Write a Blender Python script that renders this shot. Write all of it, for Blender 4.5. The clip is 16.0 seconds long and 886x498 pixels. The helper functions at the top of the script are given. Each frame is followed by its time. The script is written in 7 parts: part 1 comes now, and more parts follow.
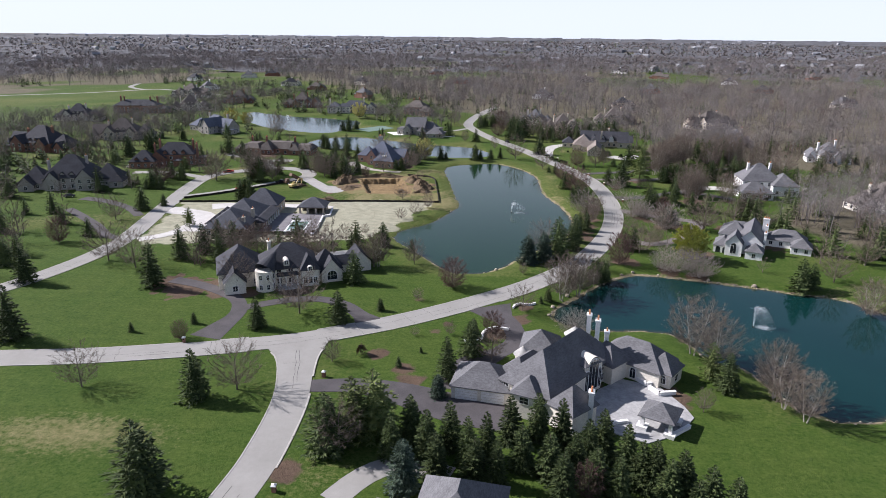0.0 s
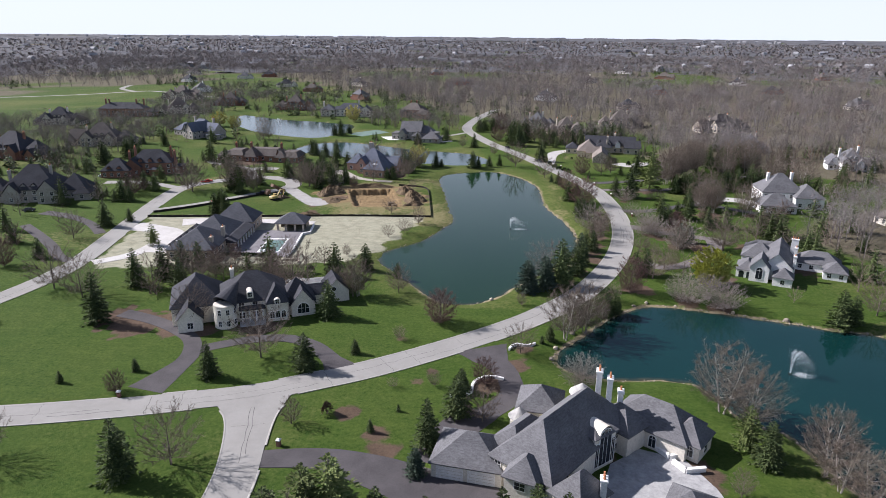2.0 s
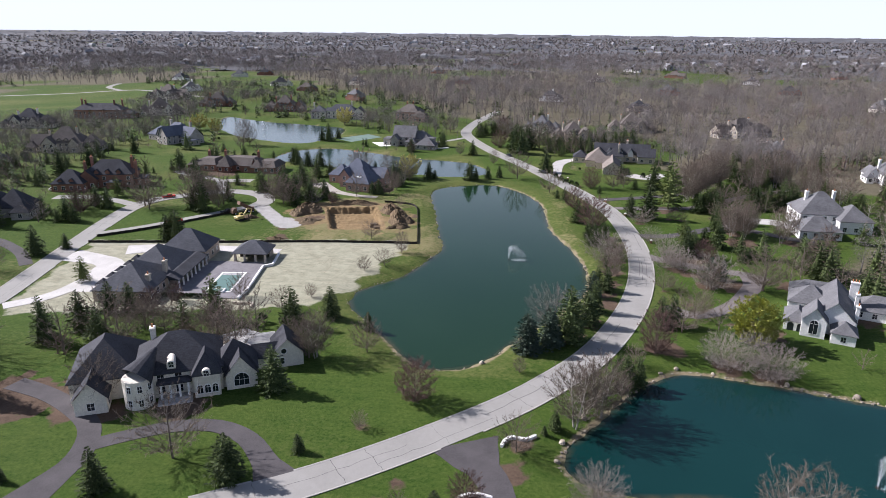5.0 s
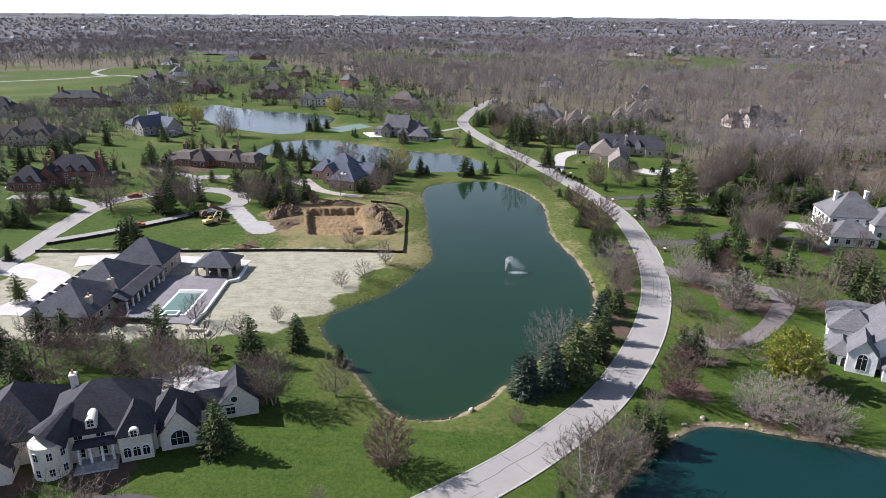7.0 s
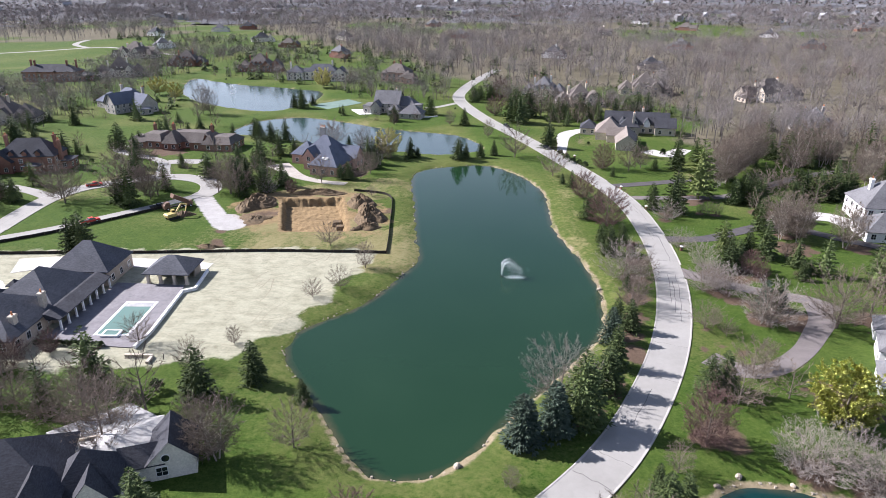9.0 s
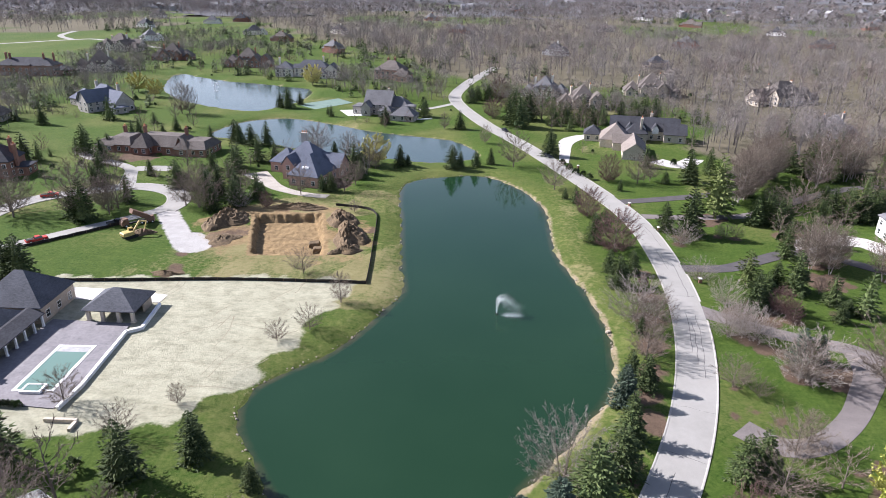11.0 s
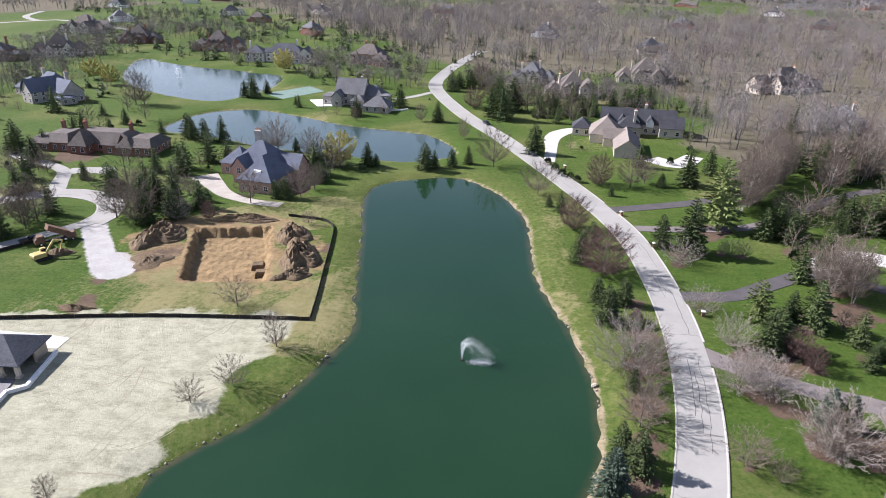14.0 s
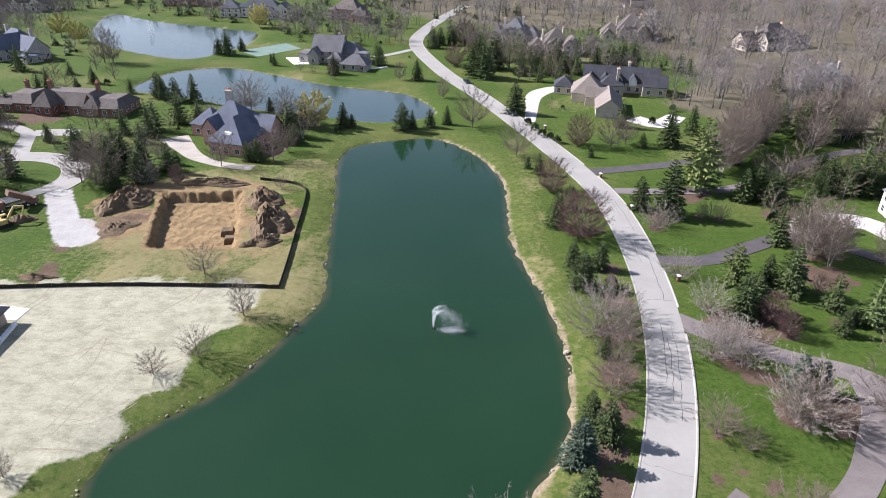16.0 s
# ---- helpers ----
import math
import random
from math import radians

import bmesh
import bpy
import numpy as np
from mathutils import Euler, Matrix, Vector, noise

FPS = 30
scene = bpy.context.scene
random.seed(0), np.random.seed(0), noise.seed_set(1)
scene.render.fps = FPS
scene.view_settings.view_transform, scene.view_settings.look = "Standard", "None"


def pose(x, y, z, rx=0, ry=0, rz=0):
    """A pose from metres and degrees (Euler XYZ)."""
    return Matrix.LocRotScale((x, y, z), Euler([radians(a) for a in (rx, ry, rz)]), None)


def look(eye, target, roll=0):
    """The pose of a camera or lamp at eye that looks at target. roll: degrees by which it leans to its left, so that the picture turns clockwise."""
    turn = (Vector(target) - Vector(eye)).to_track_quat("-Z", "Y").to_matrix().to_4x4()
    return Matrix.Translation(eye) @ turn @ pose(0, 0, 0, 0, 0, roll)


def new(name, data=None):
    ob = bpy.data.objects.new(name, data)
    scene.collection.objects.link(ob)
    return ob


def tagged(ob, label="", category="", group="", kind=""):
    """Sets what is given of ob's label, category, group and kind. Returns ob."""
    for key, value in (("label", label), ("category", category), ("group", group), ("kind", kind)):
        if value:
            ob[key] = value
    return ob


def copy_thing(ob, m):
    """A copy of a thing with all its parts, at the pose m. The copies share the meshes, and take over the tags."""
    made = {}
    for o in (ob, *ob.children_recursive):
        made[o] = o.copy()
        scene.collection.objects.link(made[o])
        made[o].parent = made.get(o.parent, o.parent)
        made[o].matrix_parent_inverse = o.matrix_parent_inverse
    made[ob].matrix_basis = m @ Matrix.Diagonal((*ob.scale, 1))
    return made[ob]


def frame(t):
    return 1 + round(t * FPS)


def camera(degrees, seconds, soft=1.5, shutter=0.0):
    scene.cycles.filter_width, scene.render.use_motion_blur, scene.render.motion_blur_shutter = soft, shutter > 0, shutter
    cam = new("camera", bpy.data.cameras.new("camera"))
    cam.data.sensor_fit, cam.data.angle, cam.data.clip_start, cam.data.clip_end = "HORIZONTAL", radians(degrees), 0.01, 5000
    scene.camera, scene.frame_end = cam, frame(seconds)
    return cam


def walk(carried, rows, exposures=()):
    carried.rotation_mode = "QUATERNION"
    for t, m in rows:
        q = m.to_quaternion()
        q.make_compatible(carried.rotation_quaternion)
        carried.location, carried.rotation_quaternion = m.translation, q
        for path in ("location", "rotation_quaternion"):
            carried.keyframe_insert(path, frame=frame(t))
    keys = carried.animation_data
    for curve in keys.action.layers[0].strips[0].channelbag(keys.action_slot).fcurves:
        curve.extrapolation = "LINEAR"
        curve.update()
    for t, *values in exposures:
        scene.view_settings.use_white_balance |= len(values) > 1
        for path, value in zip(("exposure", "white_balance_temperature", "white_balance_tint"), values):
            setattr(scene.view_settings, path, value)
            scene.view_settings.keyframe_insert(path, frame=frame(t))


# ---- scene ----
cam = camera(68.0, 16.0, soft=0.65)
PATH = [
    (0, (20.48, -157.32, 74.00), (14.38, -62.52, 42.85), 0.6),
    (0.5, (21.06, -150.44, 73.63), (14.76, -55.59, 42.63), 0.6),
    (1, (21.58, -143.95, 73.65), (15.23, -49.15, 42.60), 0.6),
    (1.5, (22.25, -137.12, 73.80), (15.85, -42.32, 42.60), 0.5),
    (2, (23.04, -130.25, 73.59), (16.49, -35.45, 42.44), 0.5),
    (2.5, (23.91, -123.52, 73.62), (17.11, -28.77, 42.42), 0.6),
    (3, (24.59, -116.70, 73.52), (17.64, -21.95, 42.32), 0.5),
    (3.5, (25.16, -109.80, 73.69), (18.11, -15.10, 42.29), 0.6),
    (4, (25.84, -103.14, 73.75), (18.54, -8.49, 42.30), 0.5),
    (4.5, (26.04, -96.26, 73.68), (18.79, -1.66, 42.18), 0.6),
    (7, (27.69, -62.55, 73.49), (20.44, 31.30, 39.64), 0.5),
    (7.5, (28.23, -55.96, 72.91), (20.98, 37.29, 37.56), 0.4),
    (8, (28.54, -49.39, 72.72), (21.39, 43.26, 35.82), 0.3),
    (8.5, (28.86, -42.84, 72.79), (21.61, 49.46, 34.94), 0.3),
    (9, (29.13, -36.48, 72.86), (21.98, 55.77, 34.96), 0.3),
    (11.5, (30.30, -6.16, 72.94), (23.50, 85.69, 33.99), 1.0),
    (12, (31.08, -0.35, 72.89), (24.28, 91.45, 33.79), 1.0),
    (12.5, (31.98, 5.09, 72.84), (25.43, 96.79, 33.39), 1.0),
    (13, (33.02, 9.80, 72.77), (26.87, 101.20, 32.67), 1.0),
    (13.5, (34.11, 13.54, 72.71), (28.16, 104.64, 31.81), 1.0),
    (14, (35.15, 16.34, 72.68), (29.50, 107.19, 31.28), 1.0),
    (14.5, (36.11, 18.30, 72.65), (30.56, 109.20, 31.30), 1.0),
    (15, (36.95, 19.44, 72.62), (32.05, 110.34, 31.22), 1.2),
    (15.5, (37.66, 19.90, 72.58), (33.71, 109.65, 28.68), 1.2),
    (16, (38.29, 20.05, 72.55), (34.74, 108.30, 25.60), 1.2),
]
walk(cam, [(t, look(eye, target, roll)) for t, eye, target, roll in PATH],
     [(0, 0.74, 6090, 18), (7, 0.93, 6060, 19), (9, 1.31, 6040, 19), (16, 1.26, 6030, 19)])

# ---------------------------------------------------------------- light
SUN_EL, SUN_AZ = 36.0, 284.0      # degrees; azimuth clockwise from +y
world = bpy.data.worlds.new("sky")
scene.world = world
world.use_nodes = True
wn = world.node_tree
sky = wn.nodes.new("ShaderNodeTexSky")
sky.sky_type = "NISHITA"
sky.sun_disc = False
sky.sun_elevation, sky.sun_rotation = radians(SUN_EL), radians(SUN_AZ)
sky.air_density, sky.dust_density, sky.ozone_density = 0.8, 1.0, 2.5
haze = wn.nodes.new("ShaderNodeMix")
haze.data_type = "RGBA"
haze.inputs[7].default_value = (9.2, 10.0, 10.8, 1)
height = wn.nodes.new("ShaderNodeSeparateXYZ")
thin_out = wn.nodes.new("ShaderNodeMapRange")          # haze thins out upwards
thin_out.interpolation_type = "SMOOTHSTEP"
for socket, value in zip(("From Min", "From Max", "To Min", "To Max"), (0.0, 0.40, 0.95, 0.08)):
    thin_out.inputs[socket].default_value = value
wn.links.new(wn.nodes.new("ShaderNodeTexCoord").outputs["Generated"], height.inputs[0])
wn.links.new(height.outputs["Z"], thin_out.inputs["Value"])
wn.links.new(thin_out.outputs[0], haze.inputs[0])
wn.links.new(sky.outputs[0], haze.inputs[6])
wn.links.new(haze.outputs[2], wn.nodes["Background"].inputs[0])
wn.nodes["Background"].inputs[1].default_value = 0.06
sun = new("sun", bpy.data.lights.new("sun", "SUN"))
sun.data.energy, sun.data.angle, sun.data.color = 5.0, radians(0.53), (1.0, 0.955, 0.89)
sx, sy = math.sin(radians(SUN_AZ)), math.cos(radians(SUN_AZ))
sun.matrix_world = look((sx * 200, sy * 200, 200 * math.tan(radians(SUN_EL))), (0, 0, 0))

# ---------------------------------------------------------------- materials


def nodes_of(name, rough=0.8, spec=0.3):
    m = bpy.data.materials.new(name)
    m.use_nodes = True
    nt = m.node_tree
    b = nt.nodes["Principled BSDF"]
    b.inputs["Roughness"].default_value = rough
    b.inputs["Specular IOR Level"].default_value = spec
    return m, nt, b


def noise_at(nt, scale, detail=4.0, rough=0.6, stretch=None):
    pos = nt.nodes.new("ShaderNodeNewGeometry").outputs["Position"]
    if stretch:
        mp = nt.nodes.new("ShaderNodeMapping")
        mp.inputs["Scale"].default_value = stretch
        nt.links.new(pos, mp.inputs[0])
        pos = mp.outputs[0]
    n = nt.nodes.new("ShaderNodeTexNoise")
    n.inputs["Scale"].default_value = scale
    n.inputs["Detail"].default_value = detail
    n.inputs["Roughness"].default_value = rough
    nt.links.new(pos, n.inputs["Vector"])
    return n.outputs["Fac"]


def spread(nt, fac, lo=0.35, hi=0.65):
    r = nt.nodes.new("ShaderNodeMapRange")
    r.inputs["From Min"].default_value, r.inputs["From Max"].default_value = lo, hi
    nt.links.new(fac, r.inputs["Value"])
    return r.outputs["Result"]


def blend(nt, fac, a, b, kind="MIX"):
    mx = nt.nodes.new("ShaderNodeMix")
    mx.data_type, mx.blend_type = "RGBA", kind
    if hasattr(fac, "links"):
        nt.links.new(fac, mx.inputs[0])
    else:
        mx.inputs[0].default_value = fac
    for v, s in ((a, mx.inputs[6]), (b, mx.inputs[7])):
        if isinstance(v, tuple):
            s.default_value = (*v, 1)
        else:
            nt.links.new(v, s)
    return mx.outputs[2]


def relief(nt, b, fac, strength, distance):
    bp = nt.nodes.new("ShaderNodeBump")
    bp.inputs["Strength"].default_value, bp.inputs["Distance"].default_value = strength, distance
    nt.links.new(fac, bp.inputs["Height"])
    nt.links.new(bp.outputs[0], b.inputs["Normal"])


def surface(name, dark, light, big=0.15, fine=3.0, rough=0.85, bump=0.0, spec=0.3, vary=0.0, metal=0.0):
    """Two-scale mottled surface: broad patches, fine grain; vary: brightness change from object to object."""
    m, nt, b = nodes_of(name, rough, spec)
    b.inputs["Metallic"].default_value = metal
    broad = spread(nt, noise_at(nt, big, 3))
    grain = spread(nt, noise_at(nt, fine, 5, 0.7), 0.3, 0.7)
    c = blend(nt, broad, dark, light)
    mid = tuple((p + q) / 2 for p, q in zip(dark, light))
    c = blend(nt, 0.45, c, blend(nt, grain, tuple(v * 0.6 for v in mid), tuple(min(1, v * 1.4) for v in mid)))
    if vary:
        oi = nt.nodes.new("ShaderNodeObjectInfo")
        hs = nt.nodes.new("ShaderNodeHueSaturation")
        r = nt.nodes.new("ShaderNodeMapRange")
        r.inputs["To Min"].default_value, r.inputs["To Max"].default_value = 1 - vary, 1 + vary
        nt.links.new(oi.outputs["Random"], r.inputs["Value"])
        nt.links.new(r.outputs[0], hs.inputs["Value"])
        nt.links.new(c, hs.inputs["Color"])
        c = hs.outputs[0]
    nt.links.new(c, b.inputs["Base Color"])
    if bump:
        relief(nt, b, grain, bump, 0.05)
    return m


def worn_concrete(name, dark, light):
    """Pale concrete: faint broad stains, slabs of slightly different tone, fine grit."""
    m, nt, b = nodes_of(name, 0.9, 0.25)
    c = blend(nt, spread(nt, noise_at(nt, 0.10, 4), 0.3, 0.7), dark, light)
    mid = tuple((p + q) / 2 for p, q in zip(dark, light))
    c = blend(nt, 0.25, c, blend(nt, spread(nt, noise_at(nt, 0.9, 5, 0.7), 0.3, 0.7), tuple(v * 0.75 for v in mid), tuple(v * 1.2 for v in mid)))
    c = blend(nt, 0.20, c, blend(nt, spread(nt, noise_at(nt, 9.0, 3, 0.8), 0.3, 0.7), tuple(v * 0.6 for v in mid), tuple(v * 1.25 for v in mid)))
    nt.links.new(c, b.inputs["Base Color"])
    return m


def leafy(name, dark, light, vary=0.25):
    """Foliage or twigs: colour varies from piece to piece and from plant to plant."""
    m, nt, b = nodes_of(name, 0.75, 0.2)
    g = nt.nodes.new("ShaderNodeNewGeometry")
    oi = nt.nodes.new("ShaderNodeObjectInfo")
    c = blend(nt, g.outputs["Random Per Island"], dark, light)
    hs = nt.nodes.new("ShaderNodeHueSaturation")
    r = nt.nodes.new("ShaderNodeMapRange")
    r.inputs["To Min"].default_value, r.inputs["To Max"].default_value = 1 - vary, 1 + vary
    nt.links.new(oi.outputs["Random"], r.inputs["Value"])
    nt.links.new(r.outputs[0], hs.inputs["Value"])
    nt.links.new(c, hs.inputs["Color"])
    nt.links.new(hs.outputs[0], b.inputs["Base Color"])
    return m


def twiggy(name, dark, light):
    """Woodland twigs: a tone for each tree, and a little change from twig to twig."""
    m, nt, b = nodes_of(name, 0.8, 0.15)
    at = nt.nodes.new("ShaderNodeAttribute")
    at.attribute_name = "tone"
    g = nt.nodes.new("ShaderNodeNewGeometry")
    c = blend(nt, 0.15, blend(nt, at.outputs["Fac"], dark, light), blend(nt, g.outputs["Random Per Island"], dark, light))
    nt.links.new(c, b.inputs["Base Color"])
    return m


def ground_material():
    m, nt, b = nodes_of("lawn_and_soil", 0.95, 0.1)
    big = spread(nt, noise_at(nt, 0.035, 4), 0.38, 0.66)
    mid = spread(nt, noise_at(nt, 0.28, 6, 0.75), 0.36, 0.64)
    fine = spread(nt, noise_at(nt, 1.2, 7, 0.85), 0.36, 0.64)
    mow = spread(nt, noise_at(nt, 0.5, 2, 0.5, (0.12, 1.1, 1)), 0.4, 0.6)
    c = blend(nt, big, (0.023, 0.082, 0.006), (0.068, 0.110, 0.018))
    c = blend(nt, 0.45, c, blend(nt, mid, (0.012, 0.040, 0.004), (0.102, 0.132, 0.028)))
    c = blend(nt, 0.22, c, blend(nt, mow, (0.014, 0.050, 0.004), (0.066, 0.118, 0.016)))
    c = blend(nt, 0.52, c, blend(nt, fine, (0.006, 0.026, 0.002), (0.104, 0.132, 0.032)))
    covers = (
        ("olive", (0.056, 0.076, 0.018), (0.128, 0.140, 0.044), 0.9),
        ("dry", (0.120, 0.115, 0.046), (0.235, 0.208, 0.105), 0.8),
        ("leaf", (0.072, 0.068, 0.042), (0.160, 0.138, 0.098), 0.9),
        ("mulch", (0.060, 0.042, 0.030), (0.140, 0.098, 0.070), 1.5),
        ("bank", (0.130, 0.105, 0.062), (0.330, 0.275, 0.180), 1.8),
        ("gravel", (0.270, 0.262, 0.250), (0.420, 0.408, 0.390), 2.5),
        ("straw", (0.195, 0.192, 0.132), (0.400, 0.390, 0.292), 1.7),
        ("dirt", (0.110, 0.078, 0.044), (0.310, 0.220, 0.115), 0.9),
    )
    for name, dark, light, scale in covers:
        at = nt.nodes.new("ShaderNodeAttribute")
        at.attribute_name = name
        edge = noise_at(nt, 0.6, 5, 0.75)
        ad = nt.nodes.new("ShaderNodeMath")
        ad.operation = "ADD"
        nt.links.new(at.outputs["Fac"], ad.inputs[0])
        nt.links.new(edge, ad.inputs[1])
        f = spread(nt, ad.outputs[0], 0.80, 1.12)
        col = blend(nt, spread(nt, noise_at(nt, scale, 6, 0.75), 0.3, 0.7), dark, light)
        col = blend(nt, 0.4, col, blend(nt, spread(nt, noise_at(nt, scale * 0.12, 4), 0.35, 0.65), dark, light))
        if name in ("straw", "dirt"):
            tracks = spread(nt, noise_at(nt, 0.5, 5, 0.8, (0.5, 1.0, 1)), 0.45, 0.62)
            col = blend(nt, 0.34, col, blend(nt, tracks, light, tuple(v * 0.75 for v in dark)))
        c = blend(nt, f, c, col)
    nt.links.new(c, b.inputs["Base Color"])
    relief(nt, b, fine, 0.6, 0.12)
    return m


def water_material(name, deep, shallow, ripple=0.10):
    m, nt, b = nodes_of(name, 0.07, 0.5)
    b.inputs["IOR"].default_value = 1.33
    c = blend(nt, spread(nt, noise_at(nt, 0.02, 3), 0.3, 0.7), deep, shallow)
    at = nt.nodes.new("ShaderNodeAttribute")
    at.attribute_name = "shallow"
    mud = nt.nodes.new("ShaderNodeMath")
    mud.operation = "MULTIPLY"
    nt.links.new(at.outputs["Fac"], mud.inputs[0])
    nt.links.new(spread(nt, noise_at(nt, 0.35, 4), 0.25, 0.6), mud.inputs[1])
    c = blend(nt, mud.outputs[0], c, (0.070, 0.058, 0.030))
    nt.links.new(c, b.inputs["Base Color"])
    relief(nt, b, noise_at(nt, 1.3, 4, 0.6, (1.0, 0.6, 1)), ripple, 0.06)
    return m


def roof_material(name, dark, light):
    """Shingles: courses by height, tabs mottled."""
    m, nt, b = nodes_of(name, 0.9, 0.2)
    courses = noise_at(nt, 1.0, 2, 0.5, (1.2, 1.2, 7.0))
    tabs = noise_at(nt, 3.0, 4, 0.8)
    broad = noise_at(nt, 0.25, 3)
    c = blend(nt, spread(nt, broad, 0.35, 0.65), dark, light)
    c = blend(nt, 0.35, c, blend(nt, spread(nt, courses, 0.4, 0.6), tuple(v * 0.55 for v in dark), light))
    c = blend(nt, 0.35, c, blend(nt, spread(nt, tabs, 0.3, 0.7), tuple(v * 0.6 for v in dark), tuple(v * 1.3 for v in light)))
    nt.links.new(c, b.inputs["Base Color"])
    relief(nt, b, courses, 0.5, 0.05)
    return m


M_GROUND = ground_material()
M_POND_A = water_material("pond_water_green", (0.008, 0.027, 0.0115), (0.012, 0.034, 0.0155))
M_POND_E = water_material("pond_water_teal", (0.003, 0.024, 0.023), (0.005, 0.031, 0.029))
# paler base: part of the sky's reflection is painted into this water
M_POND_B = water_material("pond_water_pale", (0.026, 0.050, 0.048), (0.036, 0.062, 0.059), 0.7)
M_CONCRETE = worn_concrete("road_concrete", (0.232, 0.226, 0.208), (0.310, 0.302, 0.282))
M_FLATROOF = surface("pale_weathered_membrane", (0.30, 0.295, 0.28), (0.46, 0.45, 0.43), 0.25, 1.2, 0.85, 0.1)
M_GREYSTONE = surface("grey_fieldstone", (0.27, 0.25, 0.225), (0.43, 0.40, 0.365), 0.4, 2.5, 0.9, 0.2)
M_KERB = surface("kerb_concrete", (0.29, 0.278, 0.252), (0.38, 0.365, 0.335), 0.3, 4, 0.9)
M_TAR = surface("tar_seam", (0.045, 0.043, 0.042), (0.10, 0.095, 0.09), 0.5, 5, 0.8)
M_ASPHALT = surface("asphalt", (0.052, 0.048, 0.050), (0.088, 0.081, 0.083), 0.2, 5, 0.95, 0.2)
M_BROWN_DRIVE = surface("brown_asphalt", (0.118, 0.104, 0.100), (0.178, 0.158, 0.150), 0.2, 5, 0.95, 0.2)
M_GRAVEL = surface("white_gravel", (0.34, 0.328, 0.308), (0.48, 0.466, 0.442), 0.3, 4, 0.95, 0.4)
M_NEWDRIVE = surface("new_pale_concrete", (0.40, 0.385, 0.36), (0.54, 0.525, 0.50), 0.2, 4, 0.95, 0.2)
M_TANDRIVE = surface("tan_gravel_drive", (0.27, 0.245, 0.21), (0.38, 0.35, 0.31), 0.3, 4, 0.95, 0.3)
M_PAVING = surface("pale_stone_paving", (0.25, 0.25, 0.248), (0.40, 0.398, 0.392), 0.5, 1.6, 0.8, 0.1)
M_STUCCO = surface("cream_stucco", (0.60, 0.56, 0.48), (0.72, 0.68, 0.60), 0.3, 3, 0.9, vary=0.06)
M_WHITE = surface("white_paint", (0.72, 0.71, 0.68), (0.82, 0.81, 0.79), 0.3, 3, 0.7)
M_TAN = surface("tan_limestone", (0.40, 0.35, 0.28), (0.54, 0.48, 0.40), 0.4, 2.5, 0.9, 0.2)
M_BRICK = surface("red_brown_brick", (0.17, 0.085, 0.06), (0.29, 0.15, 0.11), 0.4, 4, 0.9, 0.2, vary=0.15)
M_PINKBRICK = surface("pinkish_brick", (0.34, 0.20, 0.16), (0.47, 0.31, 0.26), 0.4, 4, 0.9, 0.2)
M_BUFF = surface("buff_brick", (0.33, 0.27, 0.21), (0.44, 0.37, 0.30), 0.4, 4, 0.9, 0.2, vary=0.1)
M_SLATE = roof_material("slate_grey_shingles", (0.085, 0.085, 0.090), (0.165, 0.165, 0.172))
M_CHAR = roof_material("charcoal_shingles", (0.030, 0.031, 0.036), (0.066, 0.068, 0.078))
M_NEWSLATE = roof_material("dark_slate_shingles", (0.052, 0.055, 0.064), (0.105, 0.110, 0.125))
M_BLUESLATE = roof_material("blue_grey_shingles", (0.070, 0.080, 0.105), (0.135, 0.150, 0.190))
M_TANROOF = roof_material("tan_weathered_shingles", (0.150, 0.126, 0.110), (0.240, 0.208, 0.184))
M_WOODROOF = roof_material("weathered_brown_shingles", (0.080, 0.069, 0.062), (0.145, 0.127, 0.115))
M_GLASS, _nt, _b = nodes_of("window_glass", 0.05, 0.7)
_b.inputs["Base Color"].default_value = (0.018, 0.022, 0.028, 1)
M_COPPER = surface("terracotta_pot", (0.42, 0.16, 0.07), (0.55, 0.24, 0.12), 1, 5, 0.8)
M_BLACK = surface("black_fabric", (0.012, 0.011, 0.010), (0.035, 0.03, 0.025), 0.4, 3, 0.85)
M_BARK = surface("grey_brown_bark", (0.10, 0.080, 0.065), (0.20, 0.165, 0.140), 0.5, 6, 0.95)
M_BIRCH = surface("pale_bark", (0.24, 0.215, 0.185), (0.40, 0.365, 0.325), 0.6, 5, 0.9)
M_ROCK = surface("shore_limestone", (0.20, 0.170, 0.130), (0.40, 0.350, 0.285), 0.6, 4, 0.95, 0.3, vary=0.3)
M_SOIL = surface("dug_clay", (0.055, 0.040, 0.025), (0.180, 0.128, 0.072), 0.5, 2.0, 0.95, 0.8)
M_SPRUCE = leafy("spruce_needles", (0.026, 0.044, 0.015), (0.088, 0.116, 0.040))
M_BLUE = leafy("blue_spruce_needles", (0.028, 0.050, 0.034), (0.088, 0.118, 0.084))
M_PINE = leafy("pine_needles", (0.055, 0.085, 0.022), (0.140, 0.165, 0.055))
M_YEW = leafy("shrub_leaves", (0.022, 0.040, 0.015), (0.065, 0.092, 0.034))
M_TWIG = leafy("grey_twigs", (0.105, 0.082, 0.064), (0.215, 0.174, 0.140))
M_TWIG_RED = leafy("budding_red_twigs", (0.080, 0.048, 0.042), (0.165, 0.104, 0.090))
M_TWIG_PALE = leafy("pale_silver_twigs", (0.180, 0.155, 0.135), (0.310, 0.275, 0.245))
M_WILLOW = leafy("yellow_green_catkins", (0.330, 0.300, 0.090), (0.540, 0.500, 0.200), 0.08)
M_LIME = leafy("new_lime_leaves", (0.330, 0.350, 0.070), (0.520, 0.520, 0.160), 0.05)
